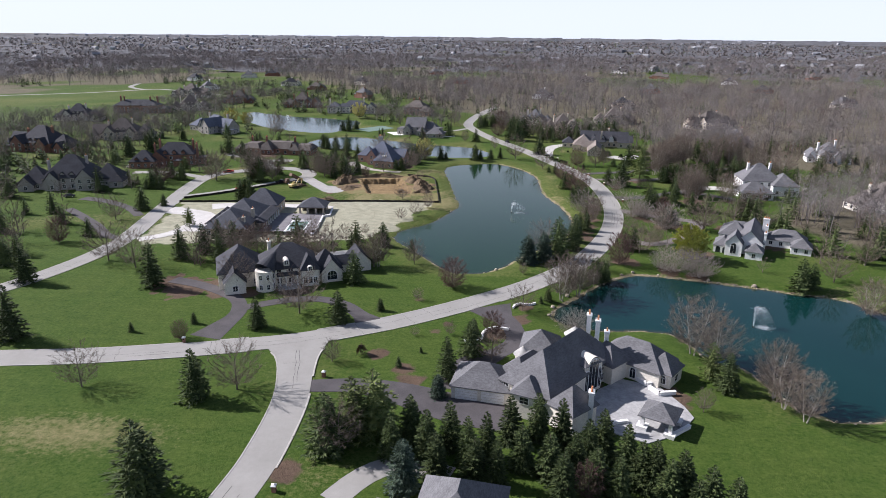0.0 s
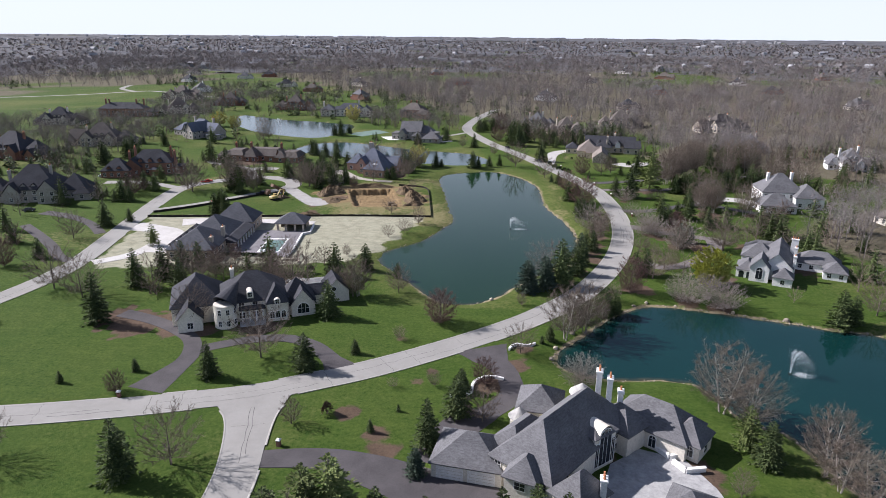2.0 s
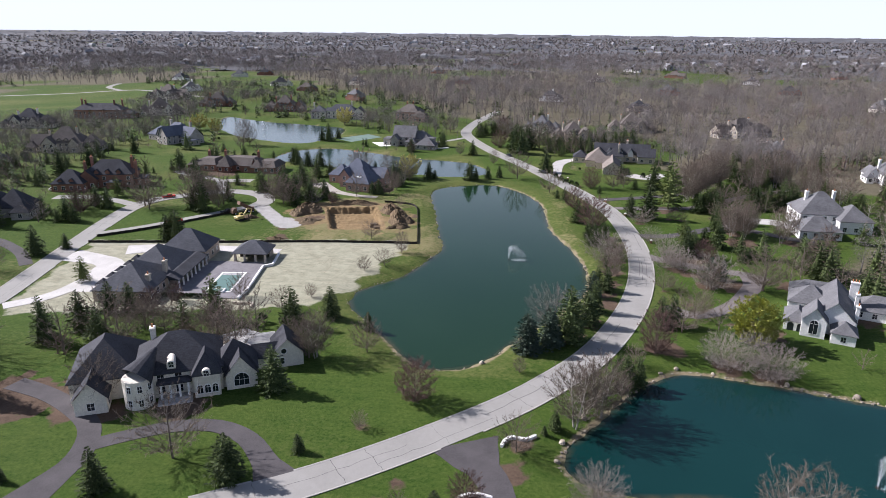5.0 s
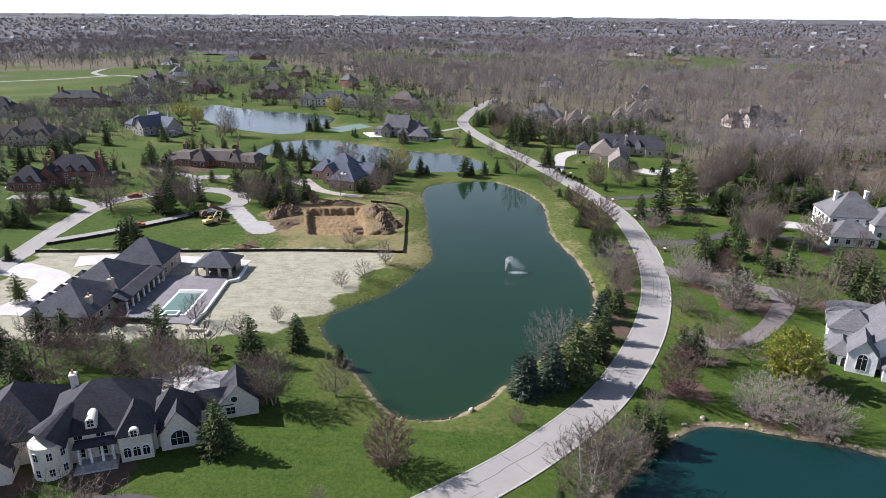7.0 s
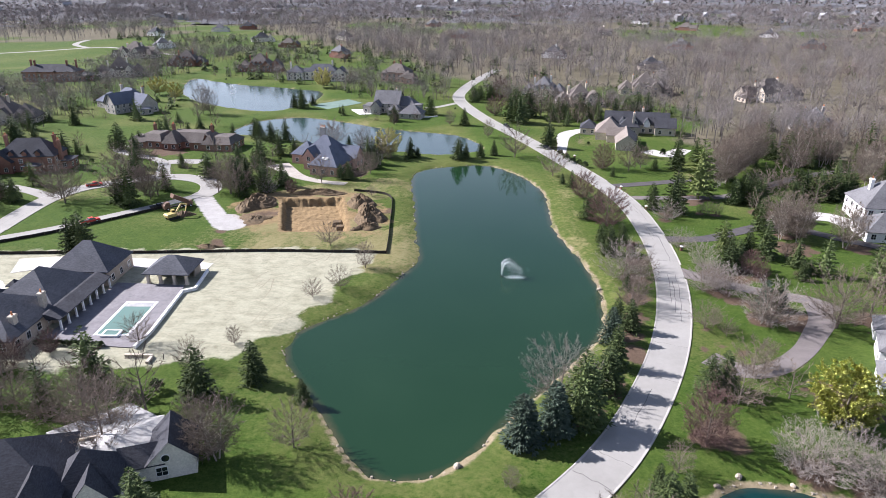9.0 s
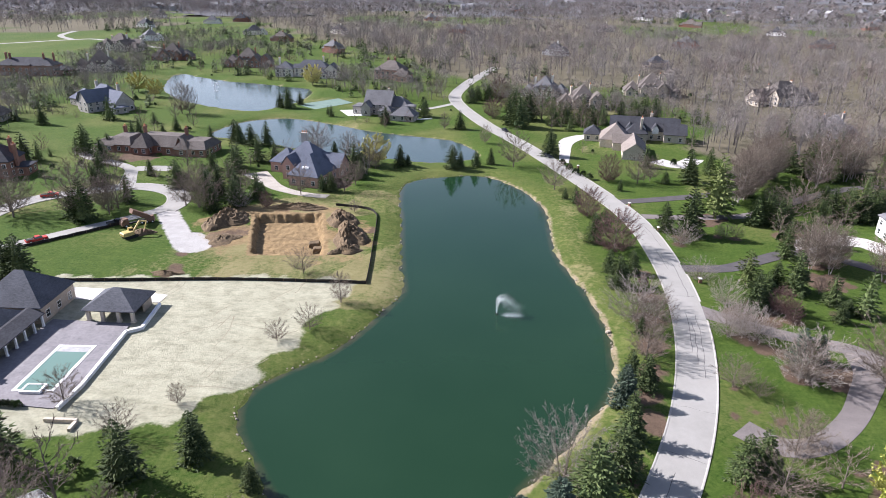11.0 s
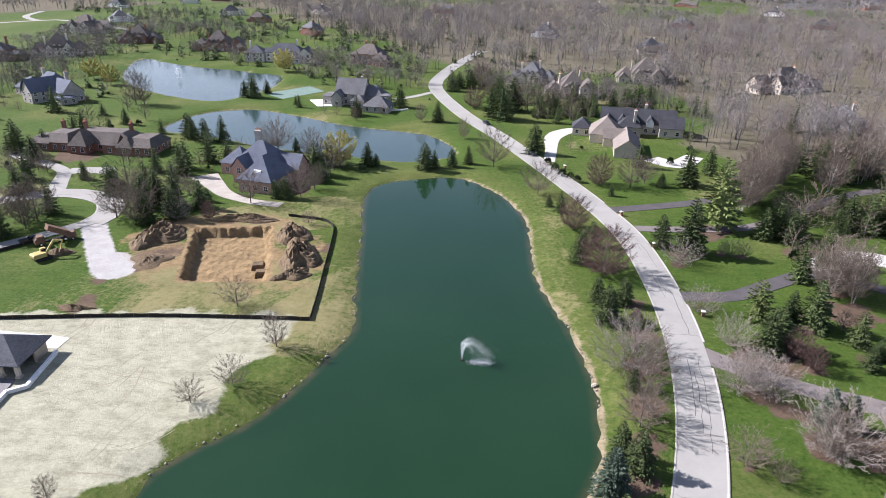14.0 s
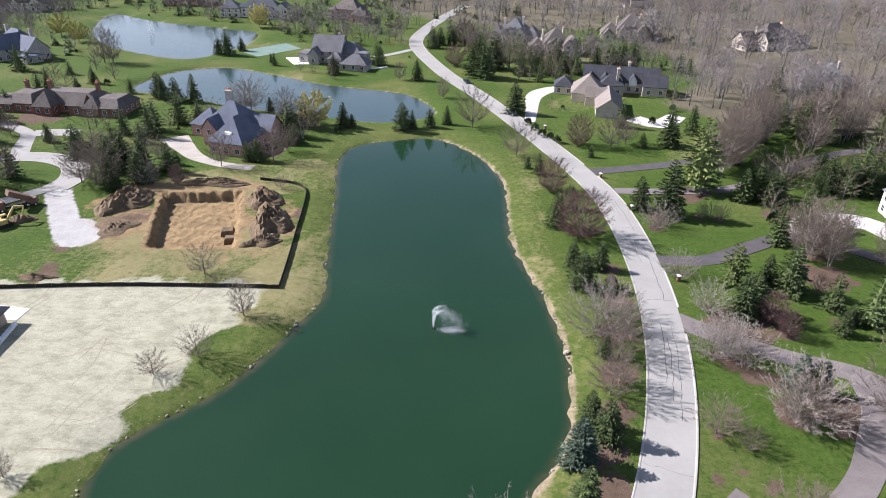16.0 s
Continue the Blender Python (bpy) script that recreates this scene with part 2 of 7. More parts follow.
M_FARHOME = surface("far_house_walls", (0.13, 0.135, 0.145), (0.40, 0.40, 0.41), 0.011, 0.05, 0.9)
# far canopy: a little distance haze is put into its bluish grey
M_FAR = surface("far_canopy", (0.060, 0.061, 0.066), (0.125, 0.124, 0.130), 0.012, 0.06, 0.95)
M_WOODS = [twiggy("wood_twigs_grey", (0.128, 0.115, 0.111), (0.228, 0.208, 0.202)), twiggy("wood_twigs_brown", (0.105, 0.090, 0.083), (0.225, 0.198, 0.184)),
           twiggy("wood_twigs_red", (0.110, 0.086, 0.079), (0.225, 0.180, 0.166)), twiggy("wood_twigs_pale", (0.165, 0.149, 0.134), (0.280, 0.257, 0.234))]

# ---------------------------------------------------------------- helpers


def mesh_of(name, verts, faces, mat, smooth=False):
    me = bpy.data.meshes.new(name)
    me.from_pydata([tuple(v) for v in verts], [], [tuple(f) for f in faces])
    me.materials.append(mat)
    if smooth:
        me.polygons.foreach_set("use_smooth", [True] * len(me.polygons))
    me.update()
    return me


def piece(name, verts, faces, mat, parent=None, label="", smooth=False):
    ob = new(name, mesh_of(name, verts, faces, mat, smooth))
    if parent:
        ob.parent = parent
    if label:
        ob["label"] = label
    return ob


def thing(name, m, label, category, group="", kind=""):
    ob = new(name)
    ob.matrix_basis = m
    ob.empty_display_size = 0.5
    return tagged(ob, label, category, group, kind)


def boxes(*specs):
    """Verts and faces of joined boxes (x0, x1, y0, y1, z0, z1)."""
    v, f = [], []
    for x0, x1, y0, y1, z0, z1 in specs:
        n = len(v)
        v += [(x0, y0, z0), (x1, y0, z0), (x1, y1, z0), (x0, y1, z0), (x0, y0, z1), (x1, y0, z1), (x1, y1, z1), (x0, y1, z1)]
        f += [tuple(n + i for i in q) for q in ((3, 2, 1, 0), (4, 5, 6, 7), (0, 1, 5, 4), (1, 2, 6, 5), (2, 3, 7, 6), (3, 0, 4, 7))]
    return v, f


def tube(v, f, a, b, r0, r1, sides=6):
    """Adds a tapered tube from a to b."""
    a, b = Vector(a), Vector(b)
    d = (b - a).normalized()
    s = d.orthogonal().normalized()
    u = d.cross(s)
    n = len(v)
    for p, r in ((a, r0), (b, r1)):
        for i in range(sides):
            w = 2 * math.pi * i / sides
            v.append(tuple(p + (s * math.cos(w) + u * math.sin(w)) * r))
    for i in range(sides):
        j = (i + 1) % sides
        f.append((n + i, n + j, n + sides + j, n + sides + i))
    f.append(tuple(n + sides + i for i in range(sides)))


def spline(pts, closed=False, step=2.2):
    """Points at even steps along a smooth line through pts."""
    p = [np.array(q, float) for q in pts]
    n = len(p)
    out = []
    for i in range(n if closed else n - 1):
        if closed:
            a, b, c, d = p[i - 1], p[i], p[(i + 1) % n], p[(i + 2) % n]
        else:
            a, b, c, d = p[max(i - 1, 0)], p[i], p[i + 1], p[min(i + 2, n - 1)]
        k = max(2, int(np.linalg.norm(c - b) / step))
        for j in range(k):
            t = j / k
            out.append(0.5 * (2 * b + (c - a) * t + (2 * a - 5 * b + 4 * c - d) * t * t + (3 * b - a - 3 * c + d) * t ** 3))
    if not closed:
        out.append(p[-1])
    return np.array(out)


def inside(poly, x, y):
    """Which points of the arrays lie in the polygon."""
    poly = np.asarray(poly, float)
    r = np.zeros(np.shape(x), bool)
    j = len(poly) - 1
    for i in range(len(poly)):
        (xi, yi), (xj, yj) = poly[i], poly[j]
        hit = ((yi > y) != (yj > y)) & (x < (xj - xi) * (y - yi) / (yj - yi + 1e-9) + xi)
        r ^= hit
        j = i
    return r


def edge_distance(poly, x, y):
    """Distance to a closed outline, negative inside."""
    poly = np.asarray(poly, float)
    d = np.full(np.shape(x), 1e9)
    for i in range(len(poly)):
        (x0, y0), (x1, y1) = poly[i - 1], poly[i]
        dx, dy = x1 - x0, y1 - y0
        t = np.clip(((x - x0) * dx + (y - y0) * dy) / (dx * dx + dy * dy + 1e-9), 0, 1)
        d = np.minimum(d, np.hypot(x - x0 - t * dx, y - y0 - t * dy))
    return np.where(inside(poly, x, y), -d, d)


def wobble(x, y, size, seed):
    """Smooth pseudo-random field of about -1 to 1 on arrays."""
    r = np.random.RandomState(seed)
    z = np.zeros(np.shape(x))
    for k in range(9):
        a = r.uniform(0, 2 * math.pi)
        q = 2 * math.pi / size * r.uniform(0.5, 1.8)
        z = z + np.sin((x * math.cos(a) + y * math.sin(a)) * q + r.uniform(0, 6.28))
    return z / 3.2


# ---------------------------------------------------------------- plan
WATER = -1.0
POND_A = spline([(-3, 221), (1, 230), (12, 236.5), (24, 239), (32, 235), (42, 220.5), (48.5, 200), (48.8, 178), (49.8, 159), (54.6, 139.5),
                 (57.3, 121), (56.8, 108), (54.8, 96), (46, 81), (39, 71), (33.5, 62.5), (25.5, 50), (18, 45.8), (11, 46.3), (6.5, 50),
                 (2.5, 56.5), (-3, 65), (-11, 76), (-14.3, 84), (-13.5, 90.5), (-9, 97), (-4, 102), (1, 110.5), (7, 127), (8.9, 135),
                 (6.5, 150), (4, 167), (1, 188), (-1.8, 204)], True)
POND_E = spline([(40.3, 11.9), (42, 18), (48.5, 26.8), (56.5, 37), (64, 45), (71.5, 49), (84, 47), (99, 42.5), (115, 37), (127, 33.5), (134, 25),
                 (140, 8), (136, -12), (124, -24), (112, -30), (102, -34.5), (94, -34.6), (88.5, -31.9), (86.2, -22.8), (83, -14),
                 (76.7, -10), (74, -1.5), (70, 4.8), (63.5, 5.6), (54, 4.7), (48.5, 5.1), (42.5, 9)], True)
POND_B = spline([(-105, 290), (-106, 308), (-99, 326), (-80, 335), (-54, 324), (-30, 310), (-8, 303), (8, 298), (19, 285), (24, 269), (16, 260),
                 (1.5, 256), (-10, 259), (-28, 263), (-48, 268), (-86, 284)], True)
POND_C = spline([(-196, 430), (-209, 481), (-170, 458), (-125, 442), (-95, 428), (-88, 395), (-95, 368), (-105, 352), (-125, 356), (-155, 374),
                 (-177, 397)], True)
PIT = [(-36, 151.5), (-16, 153.5), (-19, 165), (-25, 186), (-43.5, 183), (-46, 184)]
MAIN_ROAD = spline([(-600, -120), (-300, -52), (-150, -33), (-92.8, -25.1), (-73.7, -22.3), (-54.9, -18), (-39.6, -13.7), (-25.3, -8.9), (-13.6, -2.8),
                    (-2.5, 3.6), (12.2, 14.2), (28.5, 27.7), (39.5, 38.9), (51.8, 54.7), (62.5, 75.2), (70.2, 95.3), (75.6, 117.2), (78.4, 140),
                    (78.8, 165), (76.8, 190), (71, 213), (62, 240), (51, 270), (40, 298), (25, 333), (10, 380), (4.5, 410), (6, 440),
                    (13, 485), (30, 560)])
SIDE_ROAD = spline([(-25.5, -10), (-24, -15), (-21.4, -26), (-19.2, -38), (-18.7, -53), (-19.6, -66), (-24, -90), (-36, -130), (-60, -190)])
WEST_ROAD = spline([(-170, -35), (-140, -8), (-123, 18), (-114.5, 44), (-113, 68), (-117, 95), (-121.5, 122), (-126, 150), (-128, 174), (-124, 188),
                    (-114, 197), (-101, 205.5), (-90, 205.5), (-80.5, 200.5), (-75.5, 191), (-76, 183)])

STRAW = [(-116, 126.8), (-60, 133.0), (-30, 136.6), (-2.5, 137.2), (-4, 128), (-9, 120), (-11, 108), (-14, 92), (-20, 84), (-29, 75), (-40, 73), (-60, 69), (-88, 66), (-103, 62), (-110, 80), (-112, 100)]
DIRT = [(-58, 187), (-61, 172), (-52, 156), (-40, 147), (-18, 147.5), (-5, 152), (-3.5, 165), (-9, 180), (-22, 194), (-44, 196), (-54, 192)]
WOODS = ([(-10, 505), (40, 470), (62, 455), (100, 470), (122, 462), (140, 400), (152, 345), (118, 292), (136, 264), (178, 264), (205, 238), (240, 215),
          (300, 150), (900, 200), (1800, 1500), (1500, 3500), (200, 3800), (-1500, 3500), (-900, 1300), (-600, 1150), (-250, 880), (-150, 720), (-60, 620)],
         [(-560, 600), (-505, 790), (-440, 860), (-400, 1010), (-250, 960), (-600, 1400), (-1400, 1400), (-1400, 560)],
         [(140, 120), (175, 60), (300, 40), (400, 150), (230, 190), (165, 150)])


def axis(lo, hi, step, far_lo, far_hi, grow=1.16):
    mid = np.arange(lo, hi + step / 2, step)
    up, s = [], step
    while (up[-1] if up else hi) < far_hi:
        s *= grow
        up.append((up[-1] if up else hi) + s)
    dn, s = [], step
    while (dn[-1] if dn else lo) > far_lo:
        s *= grow
        dn.append((dn[-1] if dn else lo) - s)
    return np.array(dn[::-1] + list(mid) + up)


def far_rise(x, y):
    r = np.hypot(x, y)
    return 46.0 * np.clip((r - 1300) / 3500, 0, 1) ** 1.4


def ground_z(x, y):
    """Height of the ground sheet."""
    x, y = np.asarray(x, float), np.asarray(y, float)
    z = 0.03 * wobble(x, y, 60, 3)
    z = z + far_rise(x, y)
    for outline in (POND_A, POND_E, POND_B, POND_C):
        outline = outline[::2]
        lo, hi = outline.min(0) - 9, outline.max(0) + 9
        near = (x > lo[0]) & (x < hi[0]) & (y > lo[1]) & (y < hi[1])
        if near.any():
            d = edge_distance(outline, x[near], y[near]) + 0.5 * wobble(x[near], y[near], 7, 5)
            s = np.clip(d / 6.0, 0, 1)
            bank = np.where(d < 0, WATER + np.maximum(d, -6) * 0.35, WATER + 0.28 * np.clip(d / 0.7, 0, 1) + (z[near] - WATER - 0.28) * (s * s * (3 - 2 * s)))
            z[near] = np.minimum(z[near], bank)
    lo, hi = np.min(PIT, 0) - 3, np.max(PIT, 0) + 3
    near = (x > lo[0]) & (x < hi[0]) & (y > lo[1]) & (y < hi[1])
    if near.any():
        d = edge_distance(PIT, x[near], y[near]) + 0.35 * wobble(x[near], y[near], 3, 8)
        dig = np.clip(-d / 0.9, 0, 1) * 2.6
        z[near] = z[near] - dig + 0.12 * wobble(x[near], y[near], 2.5, 9) * (d < 1)
    return z


def clearing(x, y):
    """Open fields among the far woods."""
    return ((wobble(x, y, 420, 43) + 0.6 * wobble(x, y, 130, 44)) > 0.72) & (np.hypot(x, y) > 900)


def build_ground():
    xs = np.unique(np.round(np.concatenate([axis(-190, 190, 1.5, -5200, 5200), np.arange(-84, 0, 0.75)]), 3))
    ys = np.unique(np.round(np.concatenate([axis(-110, 350, 1.5, -1800, 5200), np.arange(146, 197, 0.75)]), 3))
    X, Y = np.meshgrid(xs, ys)
    x, y = X.ravel(), Y.ravel()
    z = ground_z(x, y)
    nx, ny = len(xs), len(ys)
    i = np.arange((ny - 1) * nx).reshape(ny - 1, nx)[:, :-1].ravel()
    faces = np.stack([i, i + 1, i + nx + 1, i + nx], 1)
    me = bpy.data.meshes.new("ground")
    me.vertices.add(len(x))
    me.vertices.foreach_set("co", np.stack([x, y, z], 1).ravel().astype(np.float32))
    me.loops.add(faces.size)
    me.loops.foreach_set("vertex_index", faces.ravel().astype(np.int32))
    me.polygons.add(len(faces))
    me.polygons.foreach_set("loop_start", np.arange(0, faces.size, 4, dtype=np.int32))
    me.polygons.foreach_set("loop_total", np.full(len(faces), 4, np.int32))
    me.polygons.foreach_set("use_smooth", np.ones(len(faces), bool))
    me.update(calc_edges=True)
    wx, wy = x + 1.6 * wobble(x, y, 9, 11), y + 1.6 * wobble(x, y, 9, 12)
    far = np.hypot(x, y - 100) > 420
    dry = 0.55 * np.exp(-(((x + 58) / 26) ** 2 + ((y + 53) / 9) ** 2)) + 0.32 * np.exp(-(((x + 8) / 14) ** 2 + ((y + 62) / 10) ** 2))
    dry = dry + 0.38 * np.clip(0.6 - edge_distance(DIRT, wx, wy) / 12, 0, 1) + 0.34 * np.clip(0.6 - edge_distance([(-66, 133), (-1, 137), (-5, 165), (-60, 160)], wx, wy) / 10, 0, 1)
    dry = dry + 0.36 * (wobble(x, y, 90, 21) > 0.9) * (y > 20) + 0.33 * np.exp(-(((x - 55) / 7) ** 2)) * (y > 60) * (y < 240)
    dry = dry + 0.30 * np.clip(0.8 - np.abs(edge_distance(STRAW, wx, wy)) / 13, 0, 1) * (x > -45) * (y > 72) + 0.14 * (wobble(x, y, 24, 23) > 0.6) * (y > 100)
    leaf = np.zeros(len(x))
    for w in WOODS:
        leaf = np.maximum(leaf, np.clip(0.45 - edge_distance(w, x, y) / 18, 0, 0.75))
    leaf = np.maximum(leaf, np.where(np.hypot(x, y) > 1500, 0.7, 0.0))
    leaf = np.where(far & clearing(x, y), 0.0, leaf)
    bank = np.zeros(len(x))
    for outline in (POND_A, POND_E, POND_B, POND_C):
        lo, hi = outline.min(0) - 6, outline.max(0) + 6
        near = (x > lo[0]) & (x < hi[0]) & (y > lo[1]) & (y < hi[1])
        d = edge_distance(outline, x[near], y[near])
        side = 1.0 if outline is POND_E else np.where((x[near] > 26) | (y[near] < 62), 1.0, 0.35) if outline is POND_A else 0.7
        bank[near] = np.maximum(bank[near], side * np.clip(0.95 - np.abs(d - 0.1) / 1.6, 0, 0.8))
    straw = np.clip(0.5 - edge_distance(STRAW, wx, wy) / 4, 0, 0.9)
    dirt = np.clip(0.45 - edge_distance(DIRT, wx, wy) / 6, 0, 0.62) * np.clip(0.72 + 0.4 * wobble(x, y, 14, 16), 0, 1)
    dirt = np.maximum(dirt, 0.95 * (edge_distance(PIT, x, y) < 1.2))
    mulch = np.zeros(len(x))
    for bx, by, br in BEDS:
        d = np.hypot(x - bx, y - by) + 0.25 * br * wobble(x, y, 6, 17)
        mulch = np.maximum(mulch, np.clip(0.5 + (br - d) / 2.5, 0, 0.9))
    gravel = np.zeros(len(x))
    for line, half in ((spline([(-76, 184), (-71.5, 177), (-66, 169), (-60.5, 161), (-57, 156)]), 3.4), (spline([(-58, 160), (-54, 155)]), 5.0)):
        near = (np.abs(x + 66) < 22) & (np.abs(y - 168) < 26)
        d = np.min(np.hypot(x[near][:, None] - line[:, 0], y[near][:, None] - line[:, 1]), axis=1)
        gravel[near] = np.maximum(gravel[near], np.clip(0.5 + (half - d) / 2.2, 0, 0.95))
    # the y term dulls the farther lawn, painted in place of haze
    olive = 0.16 + 0.22 * wobble(x, y, 55, 25) + 0.20 * np.clip((y - 170) / 60, 0, 1)
    d = edge_distance(POND_A[::2], x[~far], y[~far])
    olive[~far] = np.maximum(olive[~far], 0.50 * np.clip(1.25 - d / 22, 0, 1) * (y[~far] > 40))
    olive = np.where((x < -22) & (y < 45) & (y > -12), olive - 0.35, olive)
    for name, values in (("gravel", gravel), ("olive", np.clip(olive, 0, 0.75)), ("dry", dry), ("leaf", leaf), ("mulch", mulch), ("bank", bank), ("straw", straw), ("dirt", dirt)):
        me.attributes.new(name, "FLOAT", "POINT").data.foreach_set("value", values.astype(np.float32))
    me.materials.append(M_GROUND)
    return tagged(new("ground", me), "spring lawns, soil and woodland floor", "ground", kind="structure")


# planting beds: centre and radius
BEDS = [(-69, 22, 7), (-66, 25, 6), (-50, 20, 4), (-36, 24, 5), (31, 8, 3), (26, -1, 4), (3, -22, 2.5), (5, -27, 3), (-4, -15, 2.5),
        (101, 104, 5), (98, 110, 4), (96, 72, 6), (92, 128, 6), (118, 150, 6), (-14, -61, 3.2), (-28, 218, 6), (-118, 246, 8), (62, -30, 4),
        (92.5, 104.2, 3.4), (92.5, 112.1, 2.4), (89.9, 113.6, 2.4), (87, 117.6, 3.0), (112.4, 131.4, 1.8), (121.8, 180.6, 4.5), (78.6, 98.7, 1.0), (79.4, 91.5, 1.1),
        (75.4, 89.3, 1.0), (100.2, 127.6, 2.6), (83.1, 88.6, 1.2), (70.6, 150.4, 2.6), (69.6, 136.4, 2.8), (67.6, 124.4, 3.2), (65.6, 112.9, 3.2), (63.4, 102, 3.0), (60.5, 93.5, 3.2),
        (60, 86, 3.2), (52, 74, 4.0), (46, 64, 4.0), (88.1, 177.7, 2.6), (100, 196, 6), (98, 134.5, 4.5), (106, 145, 4.0), (86, 172, 2.0), (70, 60, 4.5), (82, 52, 3.5), (90, 48, 3.5),
        (126, 86, 8), (134, 96, 9), (120, 104, 6), (2, 20, 1.3), (7, 7.5, 1.3), (11.5, 3.5, 1.3), (8.5, -1.5, 1.3), (3, -22, 1.8), (-58, 20, 4), (-74, 26, 7), (46, -26, 2)]
BEDS += [(-47, 158, 3.6), (-45.5, 168, 4.2), (-50, 164, 3.2), (-55, 149, 1.8), (-53, 141, 1.8), (-52, 137, 2.6), (-6.5, 173, 2.4), (-38, 190, 4), (-28, 190, 3), (119.5, 183, 3.0), (125, 182.5, 3.5), (99.4, 180, 1.5), (104, 179, 1.5), (119.8, 161, 3), (137, 152, 4), (144, 146, 3.5), (24.2, -1.2, 3.4), (33, 16.5, 2.2)]
build_ground()


def pond(name, outline, mat, label):
    grown = outline + 1.2 * np.array([np.array(d) / (np.hypot(*d) + 1e-9) for d in ((outline - outline.mean(0)))])
    n, v = len(outline), [(x, y, WATER) for x, y in grown]
    d = np.roll(outline, -1, 0) - np.roll(outline, 1, 0)
    inward = np.stack([-d[:, 1], d[:, 0]], 1) / (np.hypot(d[:, 0], d[:, 1])[:, None] + 1e-9)
    area = np.sum(outline[:, 0] * np.roll(outline[:, 1], -1) - outline[:, 1] * np.roll(outline[:, 0], -1))
    v += [(x, y, WATER) for x, y in outline + inward * (1.7 if area > 0 else -1.7)]
    f = [(i, (i + 1) % n, n + (i + 1) % n, n + i) for i in range(n)] + [tuple(range(n, 2 * n))]
    ob = tagged(piece(name, v, f, mat), label, "pond", kind="structure")
    ob.data.attributes.new("shallow", "FLOAT", "POINT").data.foreach_set("value", [0.9] * n + [0.0] * n)


pond("water", POND_A, M_POND_A, "long dark green pond with still water")
pond("water", POND_E, M_POND_E, "deep teal pond beside the cream house")
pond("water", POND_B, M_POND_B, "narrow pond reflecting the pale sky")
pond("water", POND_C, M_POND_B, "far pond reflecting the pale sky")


def offsets(line, half):
    """Left and right edges of a strip round a line; half: number or array."""
    d = np.gradient(line, axis=0)
    d /= np.linalg.norm(d, axis=1)[:, None]
    n = np.stack([-d[:, 1], d[:, 0]], 1) * np.reshape(half, (-1, 1))
    return line + n, line - n


def ribbon(name, line, width, z, mat, label, category="driveway", rows=1):
    """A paved strip along a line, lying on the ground."""
    line = np.asarray(line, float)
    half = np.interp(np.linspace(0, 1, len(line)), np.linspace(0, 1, len(np.atleast_1d(width))), np.atleast_1d(width)) / 2
    a, b = offsets(line, half)
    v = []
    for i in range(len(line)):
        for p in (a[i], a[i] * 0.5 + b[i] * 0.5, b[i]):
            v.append((p[0], p[1], z + max(0.0, float(far_rise(p[0], p[1])))))
    top = len(v)
    v += [(x, y, zz - 0.35) for x, y, zz in v]
    f = []
    for i in range(len(line) - 1):
        k = 3 * i
        f += [(k, k + 1, k + 4, k + 3), (k + 1, k + 2, k + 5, k + 4), (k, k + 3, top + k + 3, top + k), (k + 2, top + k + 2, top + k + 5, k + 5)]
    return tagged(piece(name, v, f, mat), label, category, kind="structure")


def kerb(line, side, half, z, start=0, stop=None, gaps=()):
    """A raised concrete edge along one side of a road."""
    a, b = offsets(line, half)
    a2, b2 = offsets(line, np.asarray(half) + 0.38)
    inner, outer = (a, a2) if side > 0 else (b, b2)
    runs, run = [], []
    for i in range(start, stop or len(line)):
        if any(np.hypot(inner[i][0] - gx, inner[i][1] - gy) < gr for gx, gy, gr in gaps):
            if len(run) > 1:
                runs.append(run)
            run = []
        else:
            run.append(i)
    if len(run) > 1:
        runs.append(run)
    for run in runs:
        v, f = [], []
        for i in run:
            (x0, y0), (x1, y1) = inner[i], outer[i]
            v += [(x0, y0, -0.2), (x0, y0, z + 0.01), (x0 * 0.6 + x1 * 0.4, y0 * 0.6 + y1 * 0.4, z + 0.07), (x1, y1, z + 0.06), (x1, y1, -0.2)]
        for k in range(len(run) - 1):
            for j in range(4):
                n = 5 * k + j
                f.append((n, n + 1, n + 6, n + 5))
        tagged(piece("kerb", v, f, M_KERB), "pale concrete road kerb", "kerb", kind="structure")


ROAD_Z = 0.10
ribbon("road", MAIN_ROAD, 7.4, ROAD_Z, M_CONCRETE, "pale concrete estate road with cracks", "road")
SIDE_HALF = 3.55 + 6.0 * np.exp(-np.arange(len(SIDE_ROAD)) * 2.0 / 5.0)
ribbon("road", SIDE_ROAD, SIDE_HALF * 2, ROAD_Z + 0.006, M_CONCRETE, "pale concrete side road", "road")
ribbon("road", WEST_ROAD, 7.0, ROAD_Z + 0.006, M_CONCRETE, "pale concrete road to the building site", "road")


GAPS = [(-27, -12, 9.5), (-49.5, -11, 3.5), (-9, 1.5, 4), (23, 17, 3.5), (82, 129.5, 4), (82, 155, 3), (75.5, 212, 3), (61, 256, 4), (77, 86, 3.5)]
kerb(MAIN_ROAD, 1, 3.7, ROAD_Z, gaps=GAPS)
kerb(MAIN_ROAD, -1, 3.7, ROAD_Z, gaps=GAPS)
kerb(SIDE_ROAD, 1, SIDE_HALF, ROAD_Z, start=2, gaps=[(-17.5, -31.5, 3.2), (-15.5, -66, 3)])
kerb(SIDE_ROAD, -1, SIDE_HALF, ROAD_Z, start=2)
kerb(WEST_ROAD, 1, 3.5, ROAD_Z, gaps=[(-115, 68, 3)])
kerb(WEST_ROAD, -1, 3.5, ROAD_Z, gaps=[(-113, 111, 9), (-105, 68, 5), (-120, 135, 8)])

